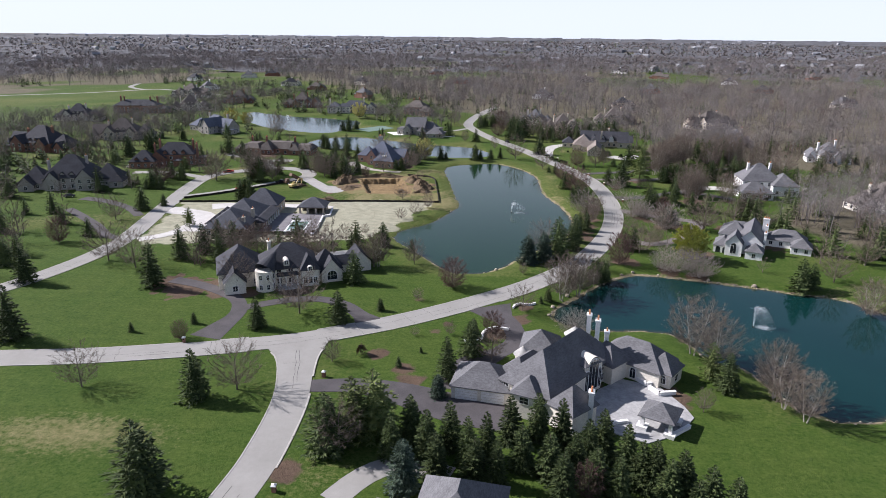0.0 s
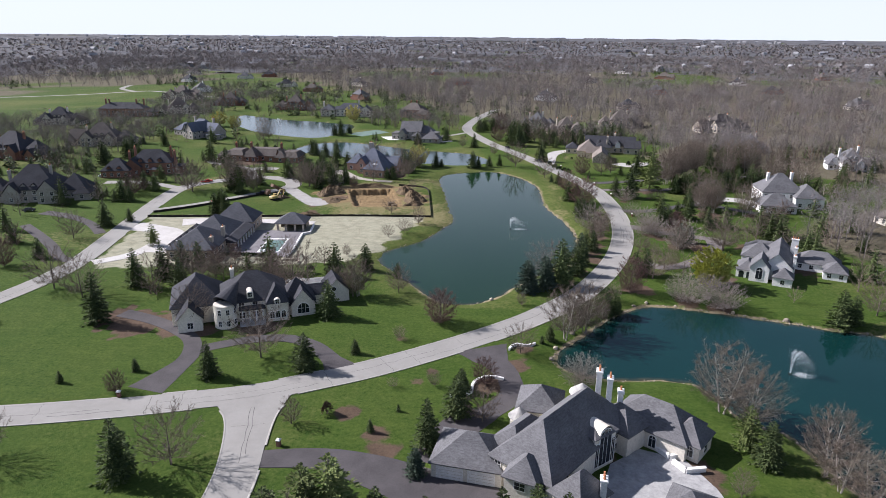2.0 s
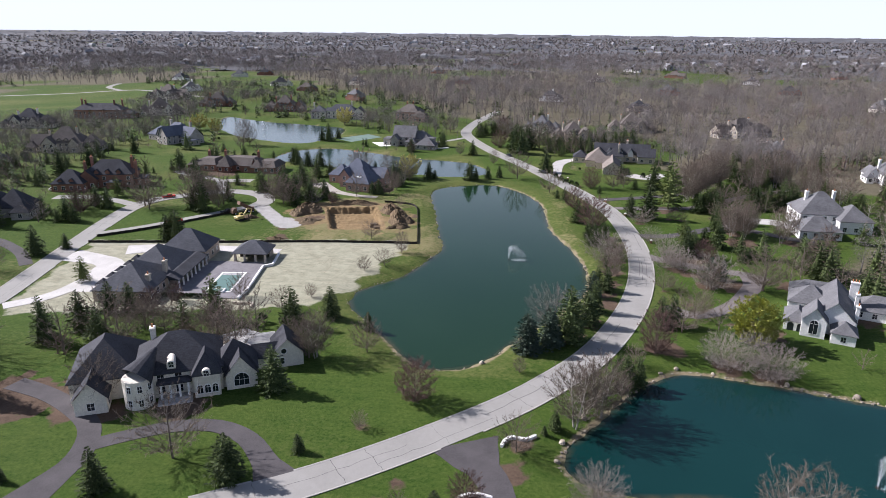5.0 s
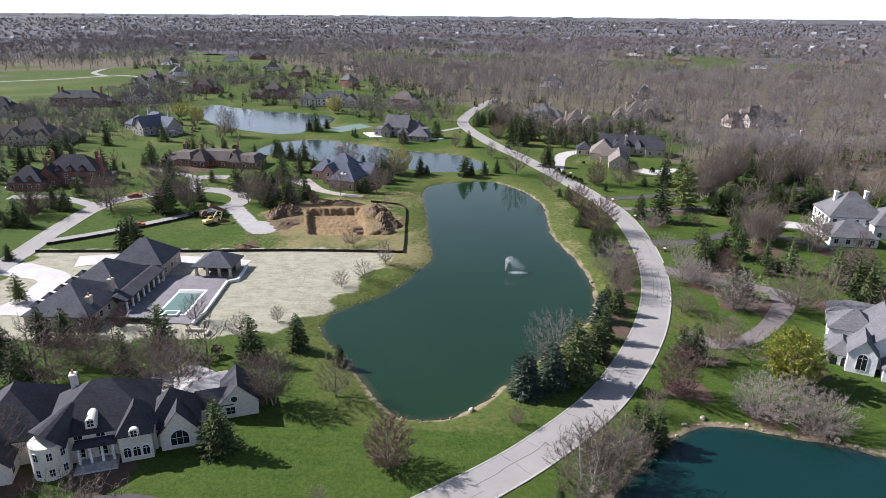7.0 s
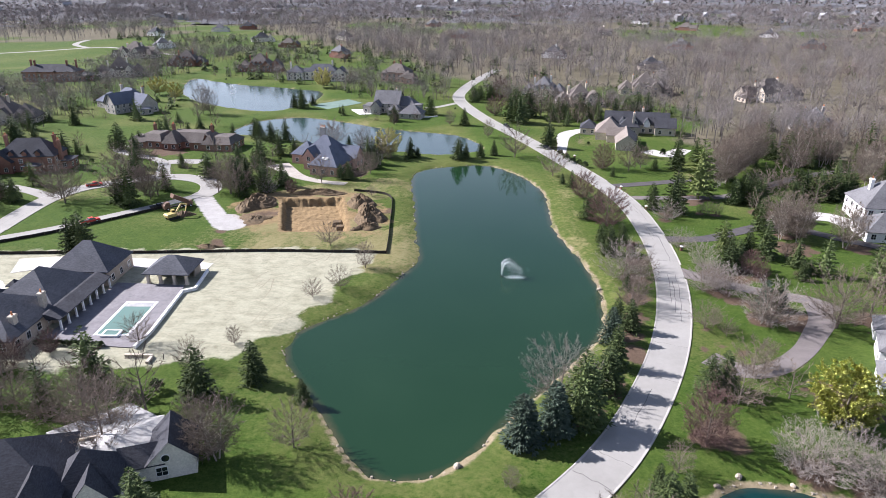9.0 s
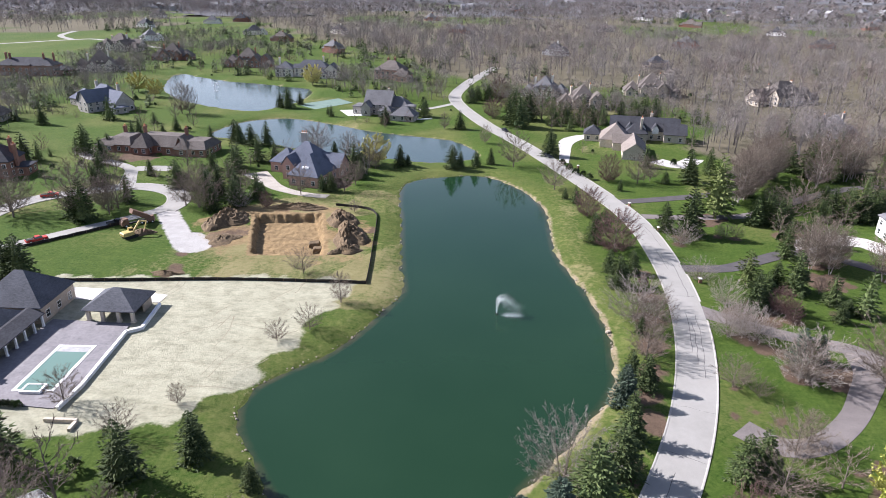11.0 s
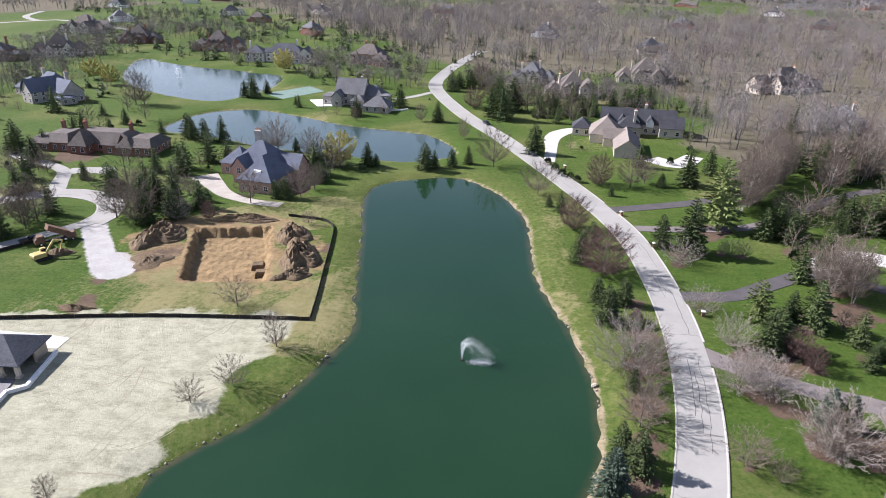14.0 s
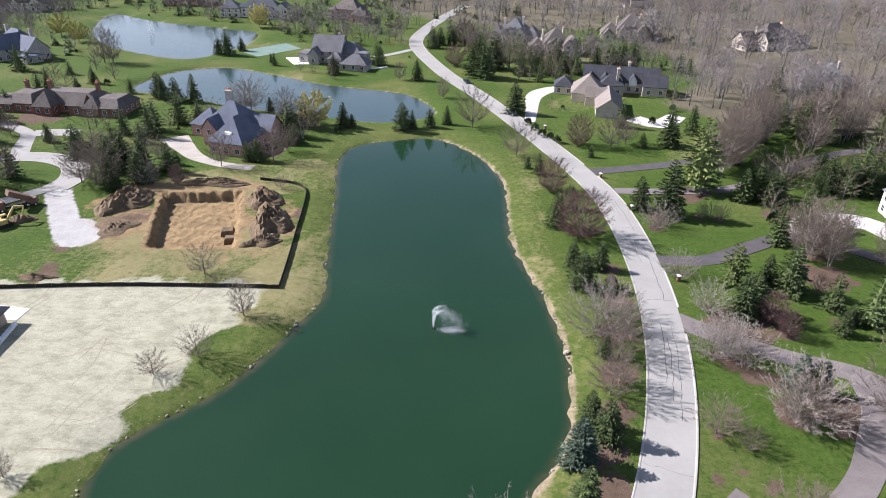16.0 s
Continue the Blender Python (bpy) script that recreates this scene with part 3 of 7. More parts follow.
# driveways
D = [
    ([(-49.5, -10), (-47.7, -2), (-46.8, 6), (-50, 14.5), (-57, 20.5), (-66, 25.5), (-76, 29)], [9, 4.8, 4.2, 4.2, 4.2, 5], M_ASPHALT, "dark asphalt loop drive"),
    ([(-47, 9), (-41, 13), (-34, 16.5), (-26, 17.5), (-18.5, 14), (-12.5, 7), (-8, 1)], [4, 4, 4, 4, 4.2, 4.6, 10], M_ASPHALT, "dark asphalt loop drive"),
    ([(-17, -31.5), (-6, -30.5), (4, -33), (16, -38), (27, -41)], [5, 6, 9, 11, 10], M_ASPHALT, "dark asphalt garage drive"),
    ([(22.5, 16.5), (25, 11), (28.5, 4), (29.5, -5), (25, -12), (17, -20), (13, -30)], [14, 6.5, 5.4, 5.2, 5, 8, 6, 6], M_ASPHALT, "dark asphalt entrance drive"),
    ([(-117, 111), (-108, 108.5), (-99, 105), (-93, 95), (-92, 80)], [11, 8, 9, 8], M_NEWDRIVE, "new white concrete drive"),
    ([(-98, 101), (-97, 88), (-100, 76), (-108, 68)], [6, 5, 5], M_NEWDRIVE, "new white concrete drive"),
    ([(-100, 118), (-92, 121), (-80, 123), (-60, 123), (-47, 122.5)], [10, 6, 6, 4], M_NEWDRIVE, "new white concrete apron"),
    ([(-121, 135), (-108, 146), (-95, 161), (-84, 174), (-77, 184)], 4.6, M_CONCRETE, "narrow concrete lane beside silt fence"),
    ([(-101, 205), (-106, 216), (-112, 228), (-124, 236), (-137, 242), (-144, 250), (-139, 256), (-133, 256)], [6, 4.5, 4.5, 4.5], M_CONCRETE, "pale curved drive"),
    ([(-110, 228), (-103, 230), (-96, 230)], [7, 7], M_CONCRETE, "pale parking court"),
    ([(-27, 203.5), (-37, 205.5), (-47, 211), (-54, 219), (-62, 229)], [4, 4, 6, 10], M_TANDRIVE, "pale gravel drive"),
    ([(60, 260), (62, 277), (64.5, 297), (72, 309), (84, 315)], [4, 5, 8, 6], M_GRAVEL, "pale drive of the gabled house"),
    ([(100, 269), (108, 262), (118, 274)], [9, 9, 7], M_GRAVEL, "pale terrace beside the gabled house"),
    ([(74, 210), (88, 214.5), (103, 220), (120, 228)], 4.6, M_ASPHALT, "dark asphalt drive"),
    ([(80, 196), (92, 196.5), (104.4, 198), (115, 201), (125, 208), (135, 216.5), (150, 228), (166, 237.5), (185, 243)], 4.2, M_BROWN_DRIVE, "worn grey asphalt park drive"),
    ([(81, 155), (94, 156), (106.5, 163.5), (117, 169.5), (126, 168), (136, 160), (146, 153)], 4.6, M_ASPHALT, "dark asphalt drive"),
    ([(80, 130.5), (88, 125), (98, 119.5), (108, 115.5), (112, 110)], [6, 4.6, 4.8, 6], M_BROWN_DRIVE, "brown-grey asphalt drive"),
    ([(75.5, 86), (81, 81.5), (88, 83), (96, 90), (102, 98), (107, 106), (109, 116)], [6, 4.5, 4.5, 5.5, 6], M_BROWN_DRIVE, "brown-grey asphalt drive"),
    ([(-3.5, -68), (1, -61), (7, -57.5), (16, -60)], [5, 5, 5], M_CONCRETE, "cream concrete drive"),
    ([(121, 168), (124, 176), (132, 181), (142, 180), (146, 172)], [7, 8, 9, 8], M_GRAVEL, "pale turning court"),
    ([(-113, 68), (-122, 72), (-133, 84), (-146, 96), (-160, 108)], 4, M_ASPHALT, "grey asphalt drive"),
    ([(-124, 100), (-135, 112), (-150, 122), (-165, 127)], [4, 4, 6], M_ASPHALT, "grey asphalt drive"),
    ([(-128, 176), (-140, 183), (-155, 188), (-172, 186)], [5, 5, 7], M_CONCRETE, "pale drive"),
    ([(8, 392), (-6, 372), (-14, 366)], [4, 4], M_CONCRETE, "pale drive"),
    ([(-600, 560), (-480, 640), (-430, 700), (-400, 705), (-300, 640)], [7, 7], M_CONCRETE, "far pale road across a green field"),
    ([(-430, 700), (-470, 740), (-490, 800)], [7, 7], M_CONCRETE, "far pale road across a green field"),
]
for n, (pts, width, mat, label) in enumerate(D):
    ribbon("driveway", spline(pts), width, 0.055 + 0.004 * (n % 8), mat, label)


# ---------------------------------------------------------------- houses
def in_wing(w, x, y, pad):
    return abs(x - w[0]) < w[2] / 2 + pad and abs(y - w[1]) < w[3] / 2 + pad


def hip_roof(cx, cy, w, d, e, pitch, over=0.45, kind="hip"):
    """Verts and faces of a roof with eaves; ridge along the longer side."""
    a, b = w / 2 + over, d / 2 + over
    lo = e - over * pitch * 0.6
    rise = pitch * min(a, b)
    t = 0.18
    if a >= b:
        r = a - b if kind == "hip" else a
        ridge = [(-r, 0), (r, 0)]
    else:
        r = b - a if kind == "hip" else b
        ridge = [(0, -r), (0, r)]
    if kind == "flat":
        a2, b2 = a * 0.62, b * 0.5
        v = [(-a, -b, lo), (a, -b, lo), (a, b, lo), (-a, b, lo), (-a, -b, lo + t), (a, -b, lo + t), (a, b, lo + t), (-a, b, lo + t)]
        h = lo + t + pitch * min(a - a2, b - b2)
        v += [(-a2, -b2, h), (a2, -b2, h), (a2, b2, h), (-a2, b2, h)]
        f = [(3, 2, 1, 0), (0, 1, 5, 4), (1, 2, 6, 5), (2, 3, 7, 6), (3, 0, 4, 7), (4, 5, 9, 8), (5, 6, 10, 9), (6, 7, 11, 10), (7, 4, 8, 11), (8, 9, 10, 11)]
    else:
        v = [(-a, -b, lo), (a, -b, lo), (a, b, lo), (-a, b, lo), (-a, -b, lo + t), (a, -b, lo + t), (a, b, lo + t), (-a, b, lo + t)]
        v += [(x, y, lo + t + rise) for x, y in ridge]
        f = [(3, 2, 1, 0), (0, 1, 5, 4), (1, 2, 6, 5), (2, 3, 7, 6), (3, 0, 4, 7)]
        if a >= b:
            f += [(4, 5, 9, 8), (5, 6, 9), (6, 7, 8, 9), (7, 4, 8)]
        else:
            f += [(4, 5, 8), (5, 6, 9, 8), (6, 7, 9), (7, 4, 8, 9)]
        if kind == "gable":       # open ends: the wall shows in the gable
            f = [(0, 1, 5, 4), (2, 3, 7, 6), (4, 5, 9, 8), (6, 7, 8, 9)] if a >= b else [(1, 2, 6, 5), (3, 0, 4, 7), (5, 6, 9, 8), (7, 4, 8, 9)]
    return [(x + cx, y + cy, z) for x, y, z in v], f, lo + t + rise


WIN = {}


def window_mesh(w, h):
    """A white frame with glazing bars, and the pane behind it."""
    key = (round(w, 2), round(h, 2))
    if key not in WIN:
        xs = (-w / 2 - 0.1, -w / 2, -0.03, 0.03, w / 2, w / 2 + 0.1)
        zs = (-0.1, 0, h * 0.5 - 0.03, h * 0.5 + 0.03, h, h + 0.1)
        v = [(x, -0.07, z) for z in zs for x in xs]
        f = [(6 * j + i, 6 * j + i + 1, 6 * j + i + 7, 6 * j + i + 6) for j in range(5) for i in range(5) if not (i in (1, 3) and j in (1, 3))]
        n = len(v)
        v += [(xs[0], 0.05, zs[0]), (xs[5], 0.05, zs[0]), (xs[5], 0.05, zs[5]), (xs[0], 0.05, zs[5])]
        c = (0, 5, 35, 30)
        f += [(c[k], n + k, n + (k + 1) % 4, c[(k + 1) % 4]) for k in range(4)]
        pa = boxes((-w / 2, w / 2, -0.03, 0.03, 0, h))
        WIN[key] = mesh_of("frame", v, f, M_WHITE), mesh_of("pane", *pa, M_GLASS)
    return WIN[key]


def arch_window(house, x, y, z, turn, w, h):
    """A tall window with a round head, white surround and bars."""
    n = 10
    ring = [(-w / 2, 0), (w / 2, 0)] + [(math.cos(math.pi * k / n) * w / 2, h - w / 2 + math.sin(math.pi * k / n) * w / 2) for k in range(n + 1)]
    m = len(ring)
    out = [(a * (1 + 0.3 / w), -0.15 if b == 0 else b + 0.15 * (b - h + w) / w) for a, b in ring]
    v = [(a, -0.08, b) for a, b in ring] + [(a, -0.08, b) for a, b in out] + [(a, 0.05, b) for a, b in out]
    f = [(k, (k + 1) % m, m + (k + 1) % m, m + k) for k in range(m)] + [(m + k, m + (k + 1) % m, 2 * m + (k + 1) % m, 2 * m + k) for k in range(m)]
    fr = piece("window", v, f, M_WHITE, house)
    fr.matrix_basis = pose(x, y, z, 0, 0, turn)
    piece("pane", [(a, -0.03, b) for a, b in ring], [tuple(range(m))], M_GLASS, fr)
    for k in range(1, max(2, int(w / 0.8))):
        bx = -w / 2 + w * k / max(2, int(w / 0.8))
        piece("glazing_bar", *boxes((bx - 0.03, bx + 0.03, -0.07, -0.02, 0, h - w / 2 + math.sqrt(max(0, w * w / 4 - bx * bx)) - 0.02)), M_WHITE, fr)
    piece("glazing_bar", *boxes((-w / 2, w / 2, -0.065, -0.015, h - w / 2 - 0.03, h - w / 2 + 0.03)), M_WHITE, fr)


def prism(rings):
    """One closed body through rectangles (x0, x1, y0, y1, z)."""
    v, f = [], []
    for x0, x1, y0, y1, z in rings:
        v += [(x0, y0, z), (x1, y0, z), (x1, y1, z), (x0, y1, z)]
    for k in range(len(rings) - 1):
        f += [(4 * k + i, 4 * k + (i + 1) % 4, 4 * k + 4 + (i + 1) % 4, 4 * k + 4 + i) for i in range(4)]
    n = len(v)
    return v, f + [(n - 4, n - 3, n - 2, n - 1), (3, 2, 1, 0)]


def window_on(house, x, y, z, turn, w=1.2, h=1.5):
    """A window on a wall; turn: degrees of the outward normal from -y."""
    frame_me, pane_me = window_mesh(w, h)
    fr = new("window", frame_me)
    fr.parent = house
    fr.matrix_basis = pose(x, y, z, 0, 0, turn)
    pa = new("pane", pane_me)
    pa.parent = fr
    return fr


def chimney(house, x, y, top, w=1.0, d=1.5, mat=None, pots=2, base=0.0):
    if pots > 2:
        w, d = 2.5, 1.0
    k = 0.14
    v, f = prism([(x - w / 2, x + w / 2, y - d / 2, y + d / 2, base), (x - w / 2, x + w / 2, y - d / 2, y + d / 2, top - 0.6),
                  (x - w / 2 - k, x + w / 2 + k, y - d / 2 - k, y + d / 2 + k, top - 0.45), (x - w / 2 - k, x + w / 2 + k, y - d / 2 - k, y + d / 2 + k, top - 0.12),
                  (x - w / 2, x + w / 2, y - d / 2, y + d / 2, top)])
    ch = piece("chimney", v, f, mat or M_STUCCO, house)
    for i in range(pots):
        pv, pf = [], []
        off = (i - (pots - 1) / 2) * max(w, d) / max(pots, 1)
        px, py = (x + off, y) if w > d else (x, y + off)
        tube(pv, pf, (px, py, top), (px, py, top + 0.8), 0.22, 0.16, 8)
        piece("chimney_pot", pv, pf, M_COPPER, ch)


def house(x, y, turn, wings, walls, roof, label, chimneys=(), chimney_mat=None, windows=True, name="house"):
    """wings: (cx, cy, width, depth, eave, pitch, kind) in the house's own axes."""
    h = thing(name, pose(x, y, 0.0, 0, 0, turn), label, "house")
    for w in wings:
        cx, cy, ww, dd, e, pitch, kind = w[:7]
        body = [(cx - ww / 2, cy - dd / 2), (cx + ww / 2, cy - dd / 2), (cx + ww / 2, cy + dd / 2), (cx - ww / 2, cy + dd / 2)]
        v = [(px, py, -0.6) for px, py in body] + [(px, py, e) for px, py in body]
        f = [(0, 1, 5, 4), (1, 2, 6, 5), (2, 3, 7, 6), (3, 0, 4, 7), (4, 5, 6, 7)]
        rv, rf, peak = hip_roof(cx, cy, ww, dd, e, pitch, kind=kind)
        swing = Matrix.Translation((cx, cy, 0)) @ Matrix.Rotation(radians(w[8] if len(w) > 8 else 0), 4, "Z") @ Matrix.Translation((-cx, -cy, 0))
        if kind == "gable":
            hgt = pitch * min(ww, dd) / 2 + 0.1
            if ww >= dd:
                v += [(cx - ww / 2, cy, e + hgt), (cx + ww / 2, cy, e + hgt)]
                f += [(7, 4, 8), (5, 6, 9)]
            else:
                v += [(cx, cy - dd / 2, e + hgt), (cx, cy + dd / 2, e + hgt)]
                f += [(4, 5, 8), (6, 7, 9)]
        piece("wall", [swing @ Vector(p) for p in v], f, walls, h)
        piece("roof", [swing @ Vector(p) for p in rv], rf, w[9] if len(w) > 9 else roof, h)
        if windows and len(w) == 7:
            for side in range(4):
                along = ww if side in (0, 2) else dd
                n = int(along / 3.4)
                for i in range(n):
                    o = (i + 0.5) / n * along - along / 2
                    wx, wy = ((cx + o, cy - dd / 2), (cx + ww / 2, cy + o), (cx + o, cy + dd / 2), (cx - ww / 2, cy + o))[side]
                    ox, oy = ((0, -0.5), (0.5, 0), (0, 0.5), (-0.5, 0))[side]
                    if any(u is not w and in_wing(u, wx + ox, wy + oy, 0.4) for u in wings):
                        continue
                    for z in ((0.9, 3.7) if e > 5 else (0.9,)):
                        window_on(h, wx, wy, z, 90 * side, 1.3, 1.6)
    for c in chimneys:
        chimney(h, *c[:3], mat=chimney_mat or walls, pots=c[3] if len(c) > 3 else 2)
    return h


def estate(x, y, turn, w, d, walls, roof, label, seed, e=5.8, pitch=1.0):
    """A large villa seen from afar: hipped body, gabled fronts and a garage wing."""
    r = random.Random(seed)
    k = r.choice((-1, 1))
    wings = [(0, 0, w * 0.55, d, e, pitch, "hip"),
             (k * w * 0.38, -d * 0.05, w * 0.34, d * 0.8, 3.2, pitch, "hip"),
             (-k * w * 0.2, -d * 0.45, w * 0.2, d * 0.5, e - 0.3, pitch * 1.1, "gable"),
             (-k * w * 0.38, d * 0.1, w * 0.3, d * 0.65, e - 1.6, pitch, "hip" if r.random() < 0.5 else "gable"),
             (k * w * 0.16, -d * 0.42, w * 0.15, d * 0.4, e - 0.8, pitch * 1.2, "gable"),
             (k * w * 0.44, -d * 0.40, w * 0.16, d * 0.4, 3.0, pitch * 1.1, "gable"),
             (-k * w * 0.5, -d * 0.2, w * 0.16, d * 0.5, 3.2, pitch, "hip")]
    wings += [(w * o, -d * 0.30, 2.0, d * 0.3, e + 1.5, 0.9, "gable", "blind") for o in (-0.06, 0.04)]
    return house(x, y, turn, wings, walls, roof, label, [(w * 0.16, 0.5, e + pitch * d * 0.42 + 1.2), (-w * 0.26, 1.0, e + pitch * d * 0.3 + 1.4)])


def slab(name, outline, z, mat, label, category, base=-0.3, kind="structure"):
    n = len(outline)
    v = [(x, y, base) for x, y in outline] + [(x, y, z) for x, y in outline]
    f = [tuple(range(n, 2 * n))] + [(i, (i + 1) % n, n + (i + 1) % n, n + i) for i in range(n)]
    return tagged(piece(name, v, f, mat), label, category, kind=kind)


# cream house with terrace
H1 = house(14.8, -34.4, -10, [
    (5.9, 5.7, 12.4, 10.4, 3.1, 0.66, "hip", "blind"), (21.6, 11.4, 12.4, 27, 5.2, 1.0, "hip", "blind", -28), (16.3, -0.4, 5.4, 6.4, 5.4, 0.9, "hip", "blind", -12), (25.2, -3.0, 6.2, 7.2, 4.8, 1.15, "hip", "blind", -37),
    (26.9, 12.4, 5, 5.4, 6.9, 0.5, "hip", "blind", -40), (38.4, 23.4, 15, 9.4, 3.7, 0.85, "hip", "blind", -27), (44.2, 20.4, 6, 6.5, 3.5, 1.0, "hip", "blind", -27),
    (31.6, 19.8, 8, 7, 4.6, 0.95, "hip", "blind", -35), (16, 25.4, 8.4, 9, 3.3, 0.75, "hip"), (14.2, 11.0, 6, 11, 4.6, 0.8, "hip", "blind", -28)],
    M_STUCCO, M_SLATE, "cream stucco mansion with grey shingle hips", [(27.0, 20.6, 14.2, 2), (29.0, 19.8, 13.4, 2), (31.2, 21.6, 10.0, 1), (28.7, -3.3, 8.2, 2)], M_WHITE)
# white mansion
H2 = house(-45, 22.5, 23, [
    (8.5, 9.5, 17.4, 14.4, 5.6, 0.8, "hip"), (14.1, 4, 5.2, 8, 5.4, 1.3, "hip", "blind"), (20, 7, 8.6, 8.4, 4.0, 1.15, "hip", "blind"), (21, 4.6, 6.4, 6.6, 3.3, 1.25, "gable", "blind"),
    (31.4, 12, 7, 7.8, 3.2, 1.0, "gable", "blind"), (27, 11, 6, 5, 3.0, 0.8, "gable", "blind"), (-6, 12.5, 13, 16, 5.0, 0.9, "hip"), (-8, 3.5, 6, 8, 3.4, 1.1, "gable")],
    M_STUCCO, M_CHAR, "white stone mansion with charcoal shingle roof", [(3.4, 13.5, 11.4, 1)])
rv, rf, _ = hip_roof(24.5, 17, 9.5, 7, 3.2, 0.30)
piece("wall", *boxes((20, 29, 13.8, 20.2, -0.3, 3.2)), M_STUCCO, H2)
piece("roof", rv, rf, M_FLATROOF, H2, "pale low sunlit roof")
piece("flat_roof", *boxes((12.5, 21.0, 14.5, 17.9, 2.6, 3.1)), M_FLATROOF, H2, "pale flat roof with a raised rim")
piece("roof_rim", *boxes((12.2, 21.0, 17.9, 18.3, 2.4, 3.5)), M_TAN, H2)
# new house with pool
H3 = house(-77, 92, 3, [
    (-1, -8.5, 16, 19, 3.4, 0.66, "hip"), (0, 5, 16, 18, 3.8, 0.7, "hip"), (3, 22, 15, 13, 4.2, 0.85, "hip")],
    M_BUFF, M_NEWSLATE, "new buff brick house with dark slate roof", [(6, -4, 7.8, 1), (5, -13, 6.8, 1)], M_TAN)
H5 = house(117.8, 79.0, -24, [(0, 3, 11, 24, 5.0, 0.95, "gable"), (-5.5, -9.5, 6.6, 9, 5.4, 1.15, "gable"), (-10, -6, 7, 11, 3.2, 0.75, "hip"), (2.6, -12, 6.5, 7, 3.4, 0.8, "hip"), (-7, 8, 12, 11, 4.6, 0.8, "hip"), (-4, 22, 18, 9, 3.0, 0.7, "hip"), (14, 14, 16, 10, 3.2, 0.75, "hip"), (20, 6, 8, 9, 3.0, 0.75, "hip")],
      M_WHITE, M_SLATE, "white house with steep grey gables", [(5.0, 9.5, 12.2, 3), (5.7, 3, 10.6, 2), (5.7, -5, 9.4, 1)], M_WHITE)
H5.scale = (0.84, 0.84, 0.84)
arch_window(H5, -5.5, -14.06, 1.2, 0, 2.2, 4.4)
# shade inside the two porch arches, made as solid dark slabs
for ax in (-11.6, -8.9):
    n = 8
    ring = [(ax - 0.9, 0)] + [(ax - 0.9 * math.cos(math.pi * k / n), 1.9 + 0.8 * math.sin(math.pi * k / n)) for k in range(n + 1)] + [(ax + 0.9, 0)]
    m = len(ring)
    piece("porch_arch", [(a, -11.58, b) for a, b in ring] + [(a, -11.3, b) for a, b in ring], [tuple(range(m)), tuple(range(2 * m - 1, m - 1, -1))] + [(k, (k + 1) % m, m + (k + 1) % m, m + k) for k in range(m)], M_GLASS, H5, "dark arched slab for a shaded opening")
house(158, 180, -5, [(0, 0, 18, 16, 6.2, 0.9, "hip"), (-6, -17, 15, 12, 3.2, 0.7, "hip"), (10, -6, 12, 14, 5, 0.8, "hip")],
      M_WHITE, M_SLATE, "white villa with grey hip roof", [(-5, 1, 13.5, 1), (6, 3, 13.5, 1)], M_WHITE)
H8 = house(95, 300, -8, [(6, 14, 32, 11, 4.6, 0.95, "gable"), (-8, -4, 13, 16, 3.8, 0.9, "hip", "", 0, M_TANROOF), (-18, 4, 8, 10, 3.4, 0.8, "hip"), (0, -21, 10, 22, 3.2, 0.75, "gable", "", 0, M_TANROOF), (-5, -13, 8, 7, 3.6, 0.9, "gable", "", 0, M_TANROOF), (20, 10, 10, 10, 4.0, 0.8, "gable"), (2, 6, 10, 8, 4.4, 0.9, "hip")],
      M_TAN, M_CHAR, "tan stone house with dark gabled roof", [(4, 4, 11.4, 1), (9, 15, 12, 1)], M_TAN)
for gx in (-7, -1, 5, 11):
    gv, gf, _ = hip_roof(gx, 9.6, 3.4, 5.0, 5.6, 1.3, over=0.2, kind="gable")
    piece("dormer", *prism([(gx - 1.5, gx + 1.5, 7.3, 11.5, 3.5), (gx - 1.5, gx + 1.5, 7.3, 11.5, 5.6), (gx - 0.1, gx + 0.1, 7.3, 11.5, 7.5)]), M_WHITE, H8)
    piece("dormer_roof", gv, gf, M_CHAR, H8)
H9 = house(-41, 228, -14, [(-1, 3, 15, 13, 5.8, 1.0, "hip"), (6, -6, 12, 15, 4.2, 1.05, "hip"), (-11, 5, 10, 10, 4.2, 0.9, "hip"), (-4, -4, 5, 6, 5.6, 1.25, "gable"), (9, 5, 9, 8, 4.4, 1.0, "gable")],
      M_PINKBRICK, M_BLUESLATE, "pinkish brick house with blue-grey roof", [(-3, 5, 15.5, 3)], M_GREYSTONE)
piece("dormer", *prism([(4.8, 7.6, -11.8, -7, 4.6), (4.8, 7.6, -11.8, -7, 6.7), (5.0, 7.4, -11.6, -7, 7.1)]), M_WHITE, H9)
window_on(H9, 6.2, -11.84, 5.1, 0, 1.6, 1.2)
house(-114, 257, -3, [(2, 2, 26, 12, 3.4, 1.15, "flat"), (-15, 1, 11, 15, 3.6, 1.2, "flat"), (-21, -2, 8, 10, 3.2, 1.2, "flat"), (-4, -4, 7, 10, 3.4, 1.3, "hip"), (8, -4.5, 6, 6, 3.8, 1.0, "gable"), (19, 0, 11, 15, 3.4, 1.2, "flat"), (14, -4, 6, 8, 3.2, 1.2, "hip")],
      M_BRICK, M_WOODROOF, "low brown brick house with steep dark roofs", [(-8, 4, 9.6), (11, 4, 9.6), (-18, 5, 9.0)], M_BRICK)
